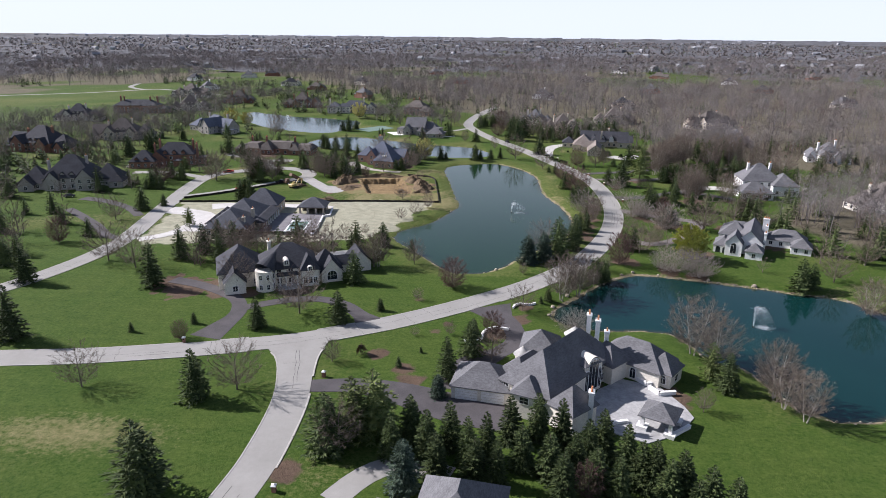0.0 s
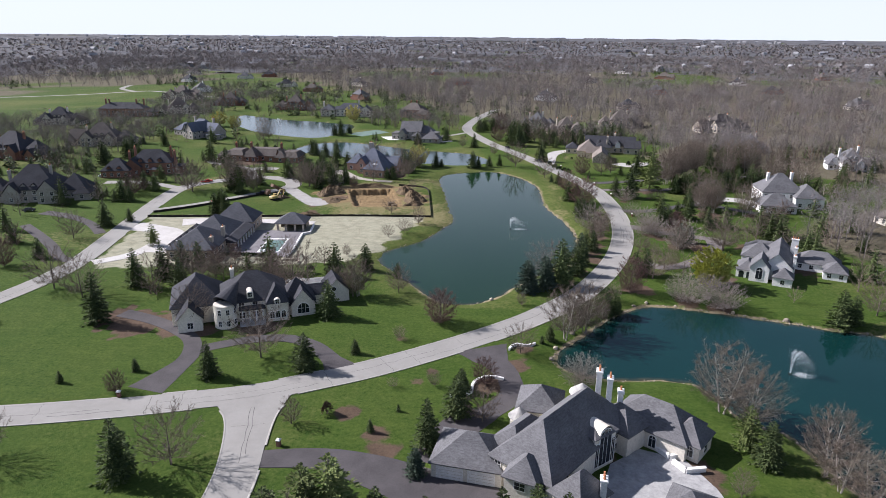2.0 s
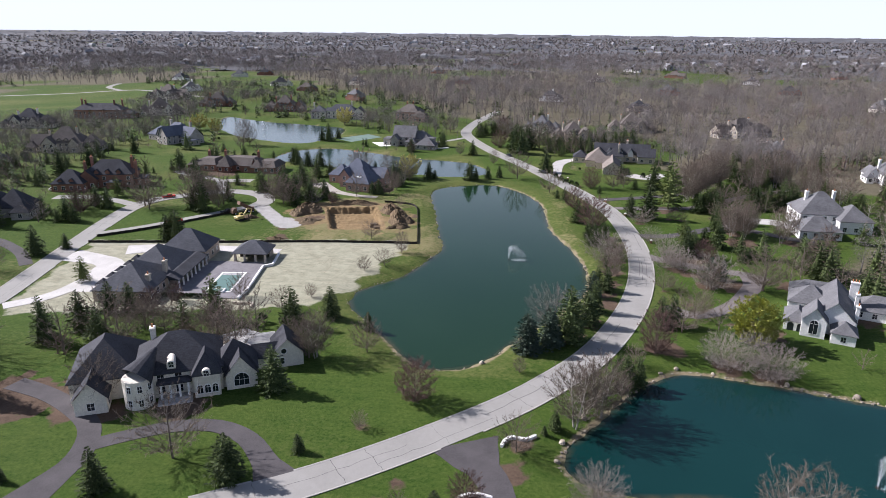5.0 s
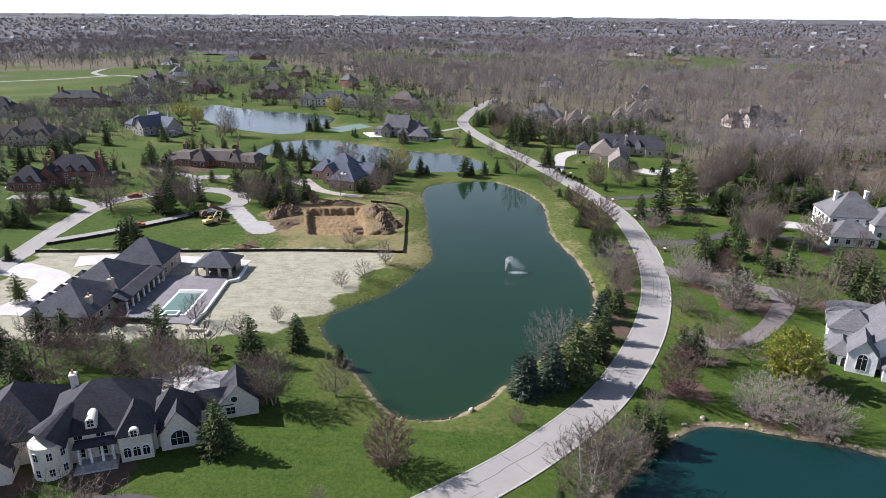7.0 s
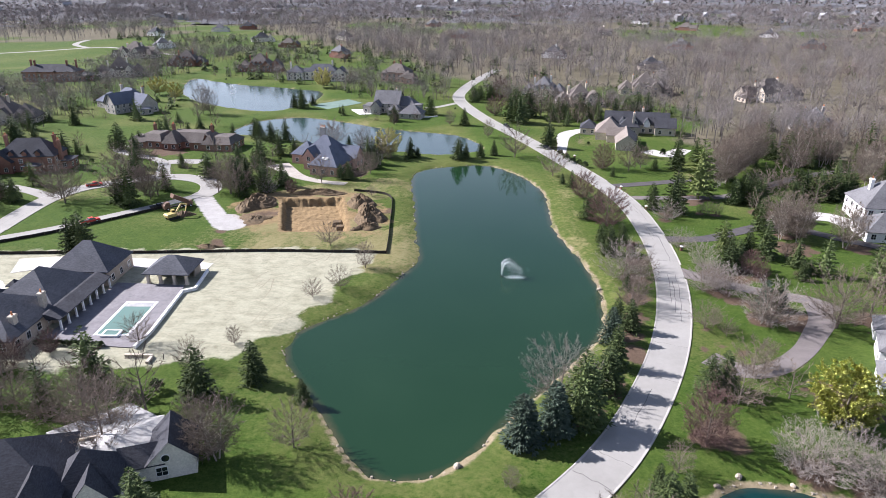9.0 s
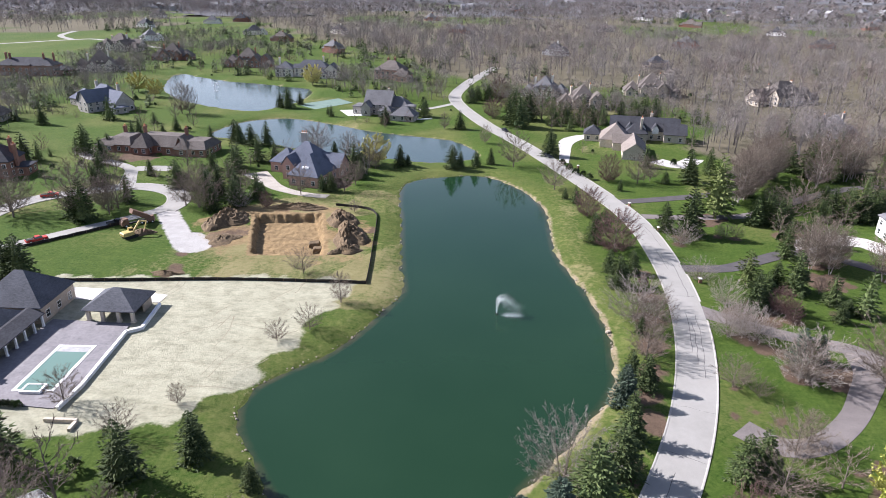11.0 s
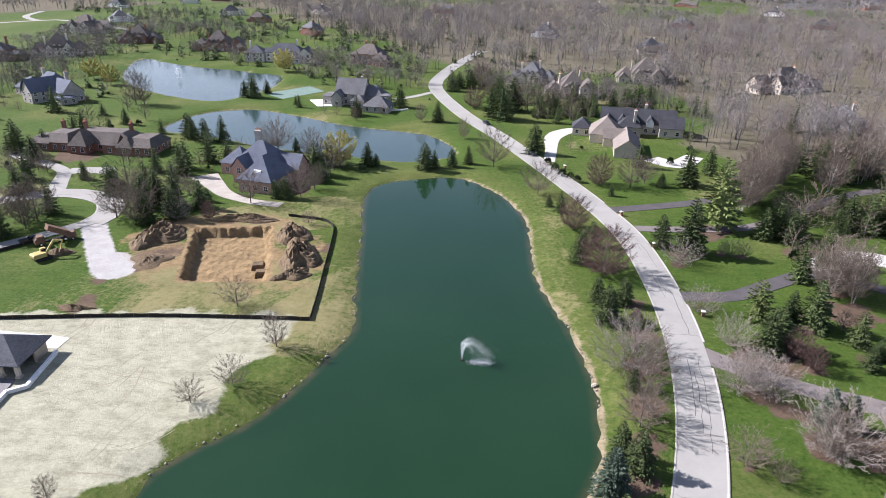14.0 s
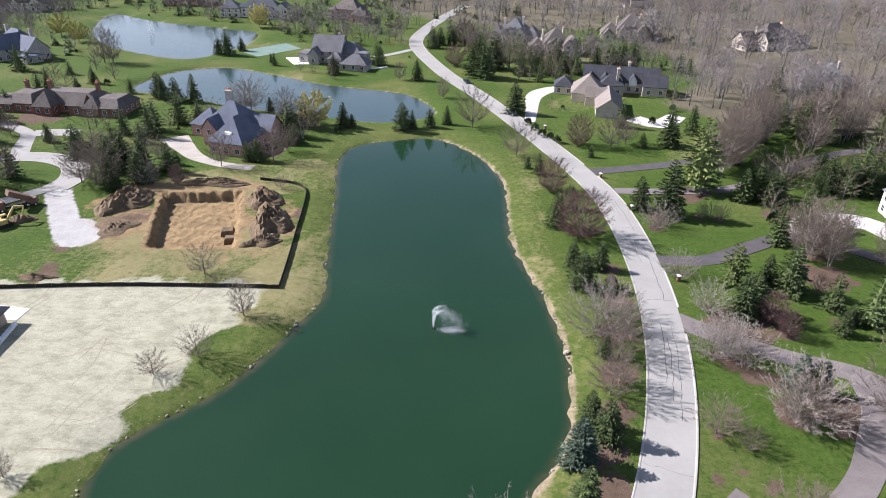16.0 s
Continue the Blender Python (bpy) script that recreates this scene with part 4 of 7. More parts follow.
house(-160, 214, 12, [(0, 0, 22, 13, 6.4, 0.9, "hip"), (-16, -8, 14, 12, 3.8, 0.9, "hip"), (-9, -3, 9, 12, 4.6, 0.9, "gable"), (3, -8, 6, 4, 3.2, 0.4, "hip", "blind"), (-5, -4.6, 1.8, 4, 7.7, 0.9, "gable", "blind"), (0, -4.6, 1.8, 4, 7.7, 0.9, "gable", "blind"), (5, -4.6, 1.8, 4, 7.7, 0.9, "gable", "blind"), (-19, -11.5, 1.8, 4, 5.0, 0.9, "gable", "blind"), (-14, -11.5, 1.8, 4, 5.0, 0.9, "gable", "blind"), (13, 1, 5, 8, 3.4, 0.3, "hip")],
      M_BRICK, M_CHAR, "large red brick house with slate-dark roof", [(-9, 1, 13.8), (-11, -3, 12), (9.5, 1, 13.6), (12, -2, 12)], M_BRICK)
house(18, -76, -8, [(0, 0, 13, 16, 5.2, 0.8, "hip"), (8, -2, 8, 13, 4.4, 0.8, "hip"), (-9, -3, 9, 12, 3.4, 0.75, "hip"), (2, -9, 6, 6, 5, 0.9, "gable")], M_STUCCO, M_SLATE, "grey-roofed house below the camera path")
# red brick manor, house by the tennis court, cream mansion, slate-roofed stone house
house(-309, 455, 6, [(0, 0, 40, 15, 7.2, 0.62, "hip"), (0, -7.2, 9, 3, 7.4, 0.55, "gable"), (24, 1, 10, 11, 3.8, 0.6, "hip")], M_BRICK, M_CHAR, "long red brick manor house with paired chimneys", [(-17, 3, 15, 1), (-12, -1, 15, 1), (12, -1, 15, 1), (17, 3, 15, 1)], M_BRICK)
house(-30, 352, -8, [(-4, 2, 15, 13, 5.6, 1.0, "gable"), (-14, -2, 7, 9, 4.4, 0.5, "flat"), (-9, -6, 5, 7, 4.6, 1.1, "gable"), (6, 3, 14, 10, 4.6, 0.9, "hip"), (14, -13, 13, 10, 3.0, 0.75, "hip"), (2, -7, 7, 6, 3.4, 0.8, "hip"), (14, 0, 5, 5, 5.2, 0.4, "flat")], M_GREYSTONE, M_SLATE, "pale stone house beside the pond", [(0, 5, 13, 1)], M_GREYSTONE)
slab("terrace", [(-57.5, 357), (-47, 360), (-39, 345), (-49.5, 342)], 0.16, M_WHITE, "white stone terrace of the house by the pond", "terrace")
house(-108, 486, 3, [(0, 4, 24, 12, 6.4, 0.75, "hip"), (-19, -3, 13, 13, 6.0, 0.7, "hip"), (16, -4, 10, 14, 5.6, 0.8, "gable"), (9, -9, 9, 9, 3.4, 0.8, "hip"), (-8, -4, 8, 6, 6.4, 0.8, "gable")], M_STUCCO, M_NEWSLATE, "wide cream mansion with arched windows", [(-24, 0, 13, 1), (8, 5, 14, 1)], M_STUCCO)
house(-47, 484, -18, [(0, 0, 20, 14, 7.0, 0.8, "hip"), (12, -6, 10, 12, 4.6, 0.9, "hip"), (15, -11, 6, 6, 4.2, 1.1, "gable"), (-8, -6, 5, 5, 6.4, 0.9, "hip")], M_PINKBRICK, M_WOODROOF, "brown brick villa with square chimney stacks", [(2, 1, 15, 1), (-5, 4, 14, 1)], M_BRICK)
house(-192, 345, -30, [(0, 4, 19, 12, 6.0, 1.0, "hip"), (-14, 0, 14, 12, 4.0, 0.8, "hip"), (7, -6, 9, 15, 5.6, 1.25, "gable"), (15, 2, 13, 11, 4.8, 1.0, "gable"), (0, -7, 7, 8, 5.2, 1.3, "gable"), (22, -3, 8, 8, 3.2, 0.3, "flat")], M_GREYSTONE, M_BLUESLATE, "grey stone house with steep slate gables", [(-8, 4, 13.5, 1), (12, 5, 13.5, 2)], M_GREYSTONE)
VILLAS = [
    (-240, 302, 15, 38, 17, M_TAN, M_WOODROOF, "tan stone house with brown gables"),
   
   
    (-172, 530, 5, 34, 17, M_BRICK, M_WOODROOF, "brown brick house with hipped roof"), (62, 424, -15, 26, 16, M_STUCCO, M_SLATE, "pale stone house with grey roof"),
    (82, 391, 5, 26, 15, M_TAN, M_WOODROOF, "tan house with brown roof"), (133, 442, -5, 32, 16, M_TAN, M_WOODROOF, "tan house standing among trees"),
    (210, 424, 25, 42, 15, M_TAN, M_WOODROOF, "long pale house behind bare trees"), (-184, 152, 15, 42, 19, M_GREYSTONE, M_CHAR, "stone house with dark roof"),
    (-265, 250, -8, 44, 19, M_BRICK, M_CHAR, "red brick house with dark roof"), (-272, 485, 25, 34, 18, M_STUCCO, M_WOODROOF, "pale house with tan roof"),
    (234, 268, -10, 22, 15, M_WHITE, M_SLATE, "white house half hidden behind trees"), (202, 146, 10, 30, 14, M_STUCCO, M_WOODROOF, "pale low house half hidden behind trees"),
   
    (198, 326, -10, 20, 13, M_GREYSTONE, M_SLATE, "pale gabled house in the woods"), (-330, 395, 10, 34, 16, M_STUCCO, M_CHAR, "pale house with dark roof"),
    (-250, 560, 10, 30, 16, M_BRICK, M_WOODROOF, "brown brick house with hipped roof"), (-330, 620, -10, 40, 18, M_STUCCO, M_WOODROOF, "pale house near the field"),
]
for n, v in enumerate(VILLAS):
    estate(*v, seed=n)

# houses seen only from afar
FAR_VILLAS = [(-384, 966), (-360, 1018), (-266, 809), (-210, 738), (-128, 640), (328, 1650), (288, 1260), (502, 1424), (515, 1350), (545, 1310), (410, 965),
              (399, 801), (240, 773), (87, 665), (-81, 1135), (-170, 850), (-620, 1240), (416, 619), (166, 580), (-518, 1070), (-348, 712), (-440, 880),
              (330, 1100), (610, 1120), (-20, 900), (180, 980), (720, 1500), (-260, 1250), (60, 1420), (-700, 1500)]
rv = random.Random(8)
for x, y in FAR_VILLAS:
    w, d, e = rv.uniform(22, 36), rv.uniform(11, 15), rv.uniform(5, 6.5)
    h = house(x, y, rv.uniform(-35, 35), [(0, 0, w * 0.6, d, e, 0.85, "hip"), (w * 0.36, -d * 0.2, w * 0.34, d * 0.8, e * 0.7, 0.85, "gable"), (-w * 0.34, 0, w * 0.3, d * 0.7, e * 0.6, 0.8, "hip")],
              rv.choice((M_STUCCO, M_WHITE, M_TAN, M_BRICK)), rv.choice((M_SLATE, M_CHAR, M_WOODROOF)), "distant hipped house among leafless woods", [(2, 0, e + d * 0.42 + 1.2, 0)], windows=False)
    h.location.z = float(far_rise(np.array([x]), np.array([y]))[0])

# ---------------------------------------------------------------- site, gardens and small things
M_YELLOW = surface("machine_yellow", (0.36, 0.27, 0.09), (0.52, 0.41, 0.17), 0.8, 5, 0.5)
M_REDPAINT = surface("red_paint", (0.42, 0.03, 0.02), (0.52, 0.05, 0.035), 0.8, 5, 0.4)
M_RUST = surface("brown_steel", (0.10, 0.06, 0.04), (0.20, 0.12, 0.08), 0.8, 5, 0.7)
M_DARKCAR = surface("dark_car_paint", (0.015, 0.018, 0.022), (0.03, 0.034, 0.04), 0.8, 5, 0.25, spec=0.6)
M_RUBBER = surface("black_rubber", (0.012, 0.012, 0.012), (0.03, 0.03, 0.03), 1, 8, 0.9)
M_POOL = water_material("pool_water", (0.105, 0.178, 0.150), (0.150, 0.228, 0.192))
M_DECK = surface("grey_deck_stone", (0.135, 0.128, 0.135), (0.215, 0.205, 0.212), 0.3, 1.5, 0.85, 0.1)
M_COURT = surface("tennis_court_green", (0.10, 0.16, 0.13), (0.15, 0.21, 0.18), 0.2, 3, 0.9)
M_SPRAY = surface("white_water_spray", (0.80, 0.82, 0.84), (0.90, 0.91, 0.92), 0.5, 5, 0.5)


def silt_fence(line, label):
    """Black fabric on short posts."""
    pts = spline(line, step=1.5)
    root = thing("silt_fence", pose(pts[0][0], pts[0][1], 0), label, "fence")
    v, f = [], []
    a, b = offsets(pts, 0.05)
    rel = pts[0]
    for i in range(len(pts)):
        sag = 0.06 * math.sin(i * 2.1)
        for q, z in ((a[i], -0.2), (a[i], 0.85 + sag), (b[i], 0.85 + sag), (b[i], -0.2)):
            v.append((q[0] - rel[0], q[1] - rel[1], z))
    for i in range(len(pts) - 1):
        for j in range(3):
            n = 4 * i + j
            f.append((n, n + 1, n + 5, n + 4))
    piece("fabric", v, f, M_BLACK, root)
    me = mesh_of("post", *boxes((-0.04, 0.04, -0.04, 0.04, -0.2, 1.05)), M_RUST)
    for i in range(0, len(pts), 2):
        o = new("post", me)
        o.parent = root
        o.location = (*(b[i] - rel), 0)


silt_fence([(-118, 124.6), (-95, 127.2), (-69, 129.9), (-37, 134.0), (-12, 135.6), (-0.6, 136)], "low black silt fence round the site")
silt_fence([(-0.6, 136), (-1.8, 148), (-3.6, 163), (-5.2, 177), (-7, 187), (-11, 192), (-22, 194.5)], "low black silt fence round the site")
silt_fence([(-119, 131.5), (-106, 142.5), (-93, 157), (-82, 170.5)], "black silt fence beside the narrow lane")


def heap(x, y, rx, ry, h, turn, seed, mat=None, label="rough heap of dug brown clay"):
    """A lumpy mound of earth."""
    n, m = 36, 12
    v, f = [(0, 0, h)], []
    r = random.Random(seed)
    for j in range(1, m + 1):
        t = j / m
        for i in range(n):
            w = 6.283 * i / n
            k = t * (1 + 0.18 * math.sin(3 * w + seed) + 0.12 * math.sin(5 * w + 2 * seed))
            px, py = math.cos(w) * rx * k, math.sin(w) * ry * k
            lump = noise.noise(Vector((px * 0.55, py * 0.55, seed))) * 0.45 + noise.noise(Vector((px * 1.6, py * 1.6, seed))) * 0.32 + r.uniform(-0.14, 0.14)
            z = h * max(0.0, (1 - t ** 1.6)) * (1 + lump) if j < m else -0.25
            v.append((px, py, z))
    for i in range(n):
        f.append((0, 1 + i, 1 + (i + 1) % n))
    for j in range(m - 1):
        for i in range(n):
            a, b = 1 + j * n + i, 1 + j * n + (i + 1) % n
            f.append((a, a + n, b + n, b))
    ob = piece("spoil_mound", v, f, mat or M_SOIL)
    ob.matrix_basis = pose(x, y, 0, 0, 0, turn)
    tagged(ob, label, "spoil mound", "heaps of the building site")


heap(-52.5, 176, 6, 9.5, 3.2, -15, 1)
heap(-11.5, 167, 5, 11, 3.4, 12, 2)
heap(-17, 181, 5, 7, 2.8, 25, 3)
heap(-34, 190.5, 11, 2.6, 1.7, 4, 4)
heap(-10, 156.5, 5, 3, 1.6, 30, 5)
heap(-48, 161, 5, 5, 1.0, 0, 6)
heap(-53, 136, 4.2, 1.4, 0.9, 5, 7, label="low heap of dark topsoil on grass")
heap(-73, 163, 3.5, 2.6, 1.3, 20, 8, label="heap of dark soil beside the machines")
for bx, by, s in ((-21.5, 164.5, 1.5), (-19.5, 160.5, 1.3)):
    ob = piece("clay_block", *prism([(-s - 0.3, s + 0.3, -s, s, -2.9), (-s, s, -s + 0.2, s - 0.2, -1.4), (-s + 0.25, s - 0.2, -s + 0.4, s - 0.3, -1.1)]), M_SOIL)
    ob.matrix_basis = pose(bx, by, 0, 0, 0, 14)
    tagged(ob, "undug block of clay standing in the pit", "clay block")


def wheel(parent, x, y, r, w=0.32):
    v, f = [], []
    tube(v, f, (x, y - w / 2, r), (x, y + w / 2, r), r, r, 14)
    f.append(tuple(range(13, -1, -1)))
    o = piece("wheel", v, f, M_RUBBER, parent)
    v, f = [], []
    s = 1 if y > 0 else -1
    tube(v, f, (x, y + s * w * 0.3, r), (x, y + s * (w / 2 + 0.02), r), r * 0.55, r * 0.5, 10)
    piece("rim", v, f, M_WHITE, o)


def car(x, y, turn, paint, label, pickup=False):
    root = thing("pickup_truck" if pickup else "car", pose(x, y, 0.10, 0, 0, turn), label, "car")
    L, W = (2.8, 0.95) if pickup else (2.3, 0.9)
    rings = [(-L, L, -W, W, 0.35), (-L - 0.05, L + 0.05, -W, W, 0.7), (-L, L - 0.05, -W + 0.05, W - 0.05, 1.0)]
    piece("body", *prism(rings), paint, root)
    x0, x1 = (-0.6, 1.2) if pickup else (-1.7, 1.0)
    piece("cabin", *prism([(x0 - 0.1, x1 + 0.45, -W + 0.08, W - 0.08, 1.0), (x0 + 0.25, x1 - 0.2, -W + 0.2, W - 0.2, 1.5)]), M_GLASS, root)
    piece("cabin_roof", *prism([(x0 + 0.22, x1 - 0.17, -W + 0.18, W - 0.18, 1.5), (x0 + 0.3, x1 - 0.25, -W + 0.25, W - 0.25, 1.58)]), paint, root)
    if pickup:
        piece("load_bed", *boxes((-L + 0.1, -0.8, -W + 0.12, W - 0.12, 0.9, 1.06)), M_RUBBER, root)
    for wx in (-L * 0.62, L * 0.62):
        for wy in (-W + 0.1, W - 0.1):
            wheel(root, wx, wy, 0.36, 0.25)


def dump_truck(x, y, turn, paint, bed, label, lift=0):
    root = thing("dump_truck", pose(x, y, 0.06, 0, 0, turn), label, "truck")
    piece("chassis", *prism([(-4, 3.8, -0.5, 0.5, 0.6), (-4, 3.8, -0.5, 0.5, 1.0)]), M_RUBBER, root)
    cab = piece("cab", *prism([(1.8, 3.9, -1.1, 1.1, 0.7), (1.8, 3.9, -1.1, 1.1, 1.8), (1.85, 3.1, -1.05, 1.05, 2.7)]), paint, root)
    piece("windscreen", *boxes((3.14, 3.40, -0.9, 0.9, 1.9, 2.45)), M_GLASS, cab)
    b = piece("dump_bed", *prism([(0, 5.4, -1.1, 1.1, 0), (0, 5.6, -1.25, 1.25, 1.4)]), bed, root)
    b.matrix_basis = pose(-4.0, 0, 1.05, 0, -lift, 0)
    for wx in (-3.2, -2.0, 2.7):
        for wy in (-1.0, 1.0):
            wheel(root, wx, wy, 0.5, 0.4)


def excavator(x, y, turn):
    root = thing("excavator", pose(x, y, 0.0, 0, 0, turn), "yellow tracked excavator with folded boom", "excavator")
    for wy in (-1.1, 1.1):
        piece("track", *prism([(-1.5, 1.5, wy - 0.3, wy + 0.3, 0), (-2, 2, wy - 0.3, wy + 0.3, 0.35), (-1.7, 1.7, wy - 0.3, wy + 0.3, 0.85)]), M_RUBBER, root)
    piece("house_body", *prism([(-2.2, 0.9, -1.25, 1.25, 0.9), (-2.3, 0.9, -1.3, 1.3, 1.7), (-2.0, 0.8, -1.2, 1.2, 2.0)]), M_YELLOW, root)
    cab = piece("cab", *prism([(0.1, 1.7, 0.3, 1.25, 0.95), (0.1, 1.8, 0.3, 1.25, 1.8), (0.15, 1.4, 0.35, 1.2, 2.75)]), M_YELLOW, root)
    piece("cab_glass", *boxes((0.3, 1.74, 0.26, 1.28, 1.75, 2.4)), M_GLASS, cab)
    v, f = [], []
    tube(v, f, (0.9, -0.3, 1.4), (3.4, -0.3, 4.4), 0.35, 0.28, 4)
    tube(v, f, (3.3, -0.3, 4.4), (5.4, -0.3, 3.7), 0.28, 0.22, 4)
    piece("boom", v, f, M_YELLOW, root)
    v, f = [], []
    tube(v, f, (5.4, -0.3, 3.9), (4.6, -0.3, 1.4), 0.22, 0.16, 4)
    piece("stick", v, f, M_YELLOW, root)
    piece("bucket", *prism([(4.1, 4.7, -0.8, 0.2, 0.2), (3.9, 5.0, -0.85, 0.25, 0.9), (4.3, 4.9, -0.7, 0.1, 1.5)]), M_RUST, root)


excavator(-75, 159, 55)
dump_truck(-79, 169, 230, M_RUST, M_RUST, "brown dump truck with raised bed", 32)
car(-121, 191.5, 35, M_REDPAINT, "red pickup truck parked beside the road", True)
car(-99.5, 153, 50, M_REDPAINT, "red pickup truck on the narrow lane", True)
car(-84.5, 169, 48, M_DARKCAR, "dark pickup truck on the narrow lane", True)
car(54, 268.5, -65, M_DARKCAR, "dark car parked beside the road")
car(35.5, 316, -65, M_DARKCAR, "dark car parked in the trees")
car(-180, 198, 20, M_WHITE, "white car on a pale drive")
car(-172, 128, 20, M_DARKCAR, "dark car parked outside the stone house")
loader = thing("skid_loader", pose(-75.5, 172, 0.06, 0, 0, 200), "dark skid loader with small bucket", "loader")
piece("body", *prism([(-1.4, 1.0, -0.8, 0.8, 0.35), (-1.5, 1.0, -0.85, 0.85, 1.1), (-1.2, 0.4, -0.7, 0.7, 2.1)]), M_RUST, loader)
piece("bucket", *prism([(1.3, 2.1, -0.95, 0.95, 0.1), (1.1, 2.2, -0.95, 0.95, 0.7), (1.2, 1.4, -0.95, 0.95, 1.0)]), M_RUBBER, loader)
for wx in (-0.9, 0.7):
    for wy in (-0.85, 0.85):
        wheel(loader, wx, wy, 0.42, 0.3)


def mailbox(x, y, turn):
    root = thing("mailbox", pose(x, y, 0, 0, 0, turn), "brick mailbox pillar with a white cap", "mailbox", "mailbox pillars along the road")
    piece("pillar", *prism([(-0.4, 0.4, -0.4, 0.4, -0.2), (-0.35, 0.35, -0.35, 0.35, 0.1), (-0.35, 0.35, -0.35, 0.35, 1.2)]), M_BRICK, root)
    piece("cap", *prism([(-0.45, 0.45, -0.45, 0.45, 1.2), (-0.45, 0.45, -0.45, 0.45, 1.32), (-0.12, 0.12, -0.12, 0.12, 1.55)]), M_WHITE, root)
    piece("box_door", *boxes((-0.37, -0.34, -0.16, 0.16, 0.75, 1.05)), M_BLACK, root)


for x, y, t in ((-14.6, -27.2, -10), (-13.6, -66.5, 0), (84.8, 146, 0), (82.2, 183, 10), (77.5, 206, 20), (-53.5, -13, 100), (65, 252, 25)):
    mailbox(x, y, t)


def soup(name, tri, mat, label, category):
    """One mesh of loose triangles, an array of shape (n, 3, 3)."""
    me = bpy.data.meshes.new(name)
    n = len(tri)
    me.vertices.add(3 * n)
    me.vertices.foreach_set("co", tri.reshape(-1).astype(np.float32))
    me.loops.add(3 * n)
    me.loops.foreach_set("vertex_index", np.arange(3 * n, dtype=np.int32))
    me.polygons.add(n)
    me.polygons.foreach_set("loop_start", np.arange(0, 3 * n, 3, dtype=np.int32))
    me.polygons.foreach_set("loop_total", np.full(n, 3, np.int32))
    me.update(calc_edges=True)
    me.materials.append(mat)
    ob = new(name, me)
    ob["label"], ob["kind"] = label, "stuff"
    if category:
        ob["category"] = category
    return ob


def fountain(x, y, h, label, lean=0.5):
    """Arching jets of water drops over a low nozzle."""
    root = thing("fountain", pose(x, y, WATER), label, "fountain")
    v, f = [], []
    tube(v, f, (0, 0, -0.5), (0, 0, 0.25), 0.5, 0.3, 10)
    piece("nozzle", v, f, M_BLACK, root)
    r = random.Random(int(x) + 7)
    tri = []

    def drop(c, s):
        d = Vector((r.uniform(-1, 1), r.uniform(-1, 1), r.uniform(-1.5, 1.5))).normalized()
        e = d.orthogonal().normalized()
        tri.append((c + d * s * 2.0, c - d * s + e * s, c - d * s - e * s))

    for k in range(9):
        w = 6.283 * k / 9 + 0.3
        up, out = math.sqrt(2 * 9.8 * h * r.uniform(0.75, 1.0)), r.uniform(0.25, 0.55) * math.sqrt(h)
        for j in range(170):
            q = j / 170
            t = q * 2 * up / 9.8
            c = Vector((math.cos(w) * out * t + lean * t * t * 2.2, math.sin(w) * out * t * 0.8 - 0.1 * t * t, up * t - 4.9 * t * t + 0.2))
            c += Vector((r.gauss(0, 0.04 + 0.30 * q * q * h / 4), r.gauss(0, 0.04 + 0.3 * q * q * h / 4), r.gauss(0, 0.04 + 0.16 * q)))
            if c.z > 0.02:
                drop(c, r.uniform(0.022, 0.042) * (1.2 if q < 0.55 else 1.0))
    for k in range(2400):
        u = r.random()
        c = Vector((lean * h * (0.35 + 1.5 * u) + r.gauss(0, 0.16 * h), r.gauss(0, 0.20 * h), h * (0.85 - 0.6 * u) + r.gauss(0, 0.13 * h)))
        if c.z > 0.05:
            drop(c, r.uniform(0.010, 0.022))
    for k in range(700):
        u, w = r.random(), r.uniform(0, 6.283)
        c = Vector((lean * h * (0.6 + 1.2 * u) + math.cos(w) * h * 0.30 * r.random(), math.sin(w) * h * 0.30 * r.random() - h * 0.1, 0.02 + 0.06 * r.random()))
        drop(c, r.uniform(0.02, 0.06))
    ob = soup("spray", np.array([[tuple(p) for p in q] for q in tri]), M_SPRAY, "white arching spray", "")
    ob.parent = root


fountain(32.5, 125.5, 5.0, "pond fountain throwing white spray", 0.6)
fountain(94.5, 11.5, 6.0, "tall pond fountain blown by wind", 0.35)
fountain(-154, 415, 6.0, "distant fountain on the pale pond", 0.1)
fountain(-24.5, 271, 4.5, "fountain on the narrow pond", 0.1)


# ---- new house: porch, cabana, deck and pool
def column(parent, x, y, h, w=0.35, mat=None):
    piece("column", *prism([(x - w * 0.7, x + w * 0.7, y - w * 0.7, y + w * 0.7, -0.2), (x - w * 0.7, x + w * 0.7, y - w * 0.7, y + w * 0.7, 0.35),
                            (x - w / 2, x + w / 2, y - w / 2, y + w / 2, 0.4), (x - w / 2, x + w / 2, y - w / 2, y + w / 2, h)]), mat or M_WHITE, parent)


slab("terrace", [(-67.5, 80), (-46.3, 79.2), (-45.6, 86), (-47.8, 106), (-48.5, 110), (-66.5, 110)], 0.22, M_DECK, "grey stone pool deck", "terrace")
pool = thing("swimming_pool", pose(-53.9, 91.8, 0.2, 0, 0, 4), "rectangular pool with pale green water", "pool")
piece("basin_coping", *prism([(-3.9, 3.9, -8.2, 8.2, -0.3), (-3.9, 3.9, -8.2, 8.2, 0.10), (-3.3, 3.3, -7.6, 7.6, 0.10), (-3.3, 3.3, -7.6, 7.6, 0.06)]), M_WHITE, pool)
piece("water", *boxes((-3.25, 3.25, -7.55, 7.55, -0.2, 0.07)), M_POOL, pool)
piece("tanning_ledge", *boxes((-3.2, 3.2, 5.6, 7.5, -0.1, 0.085)), M_PAVING, pool)
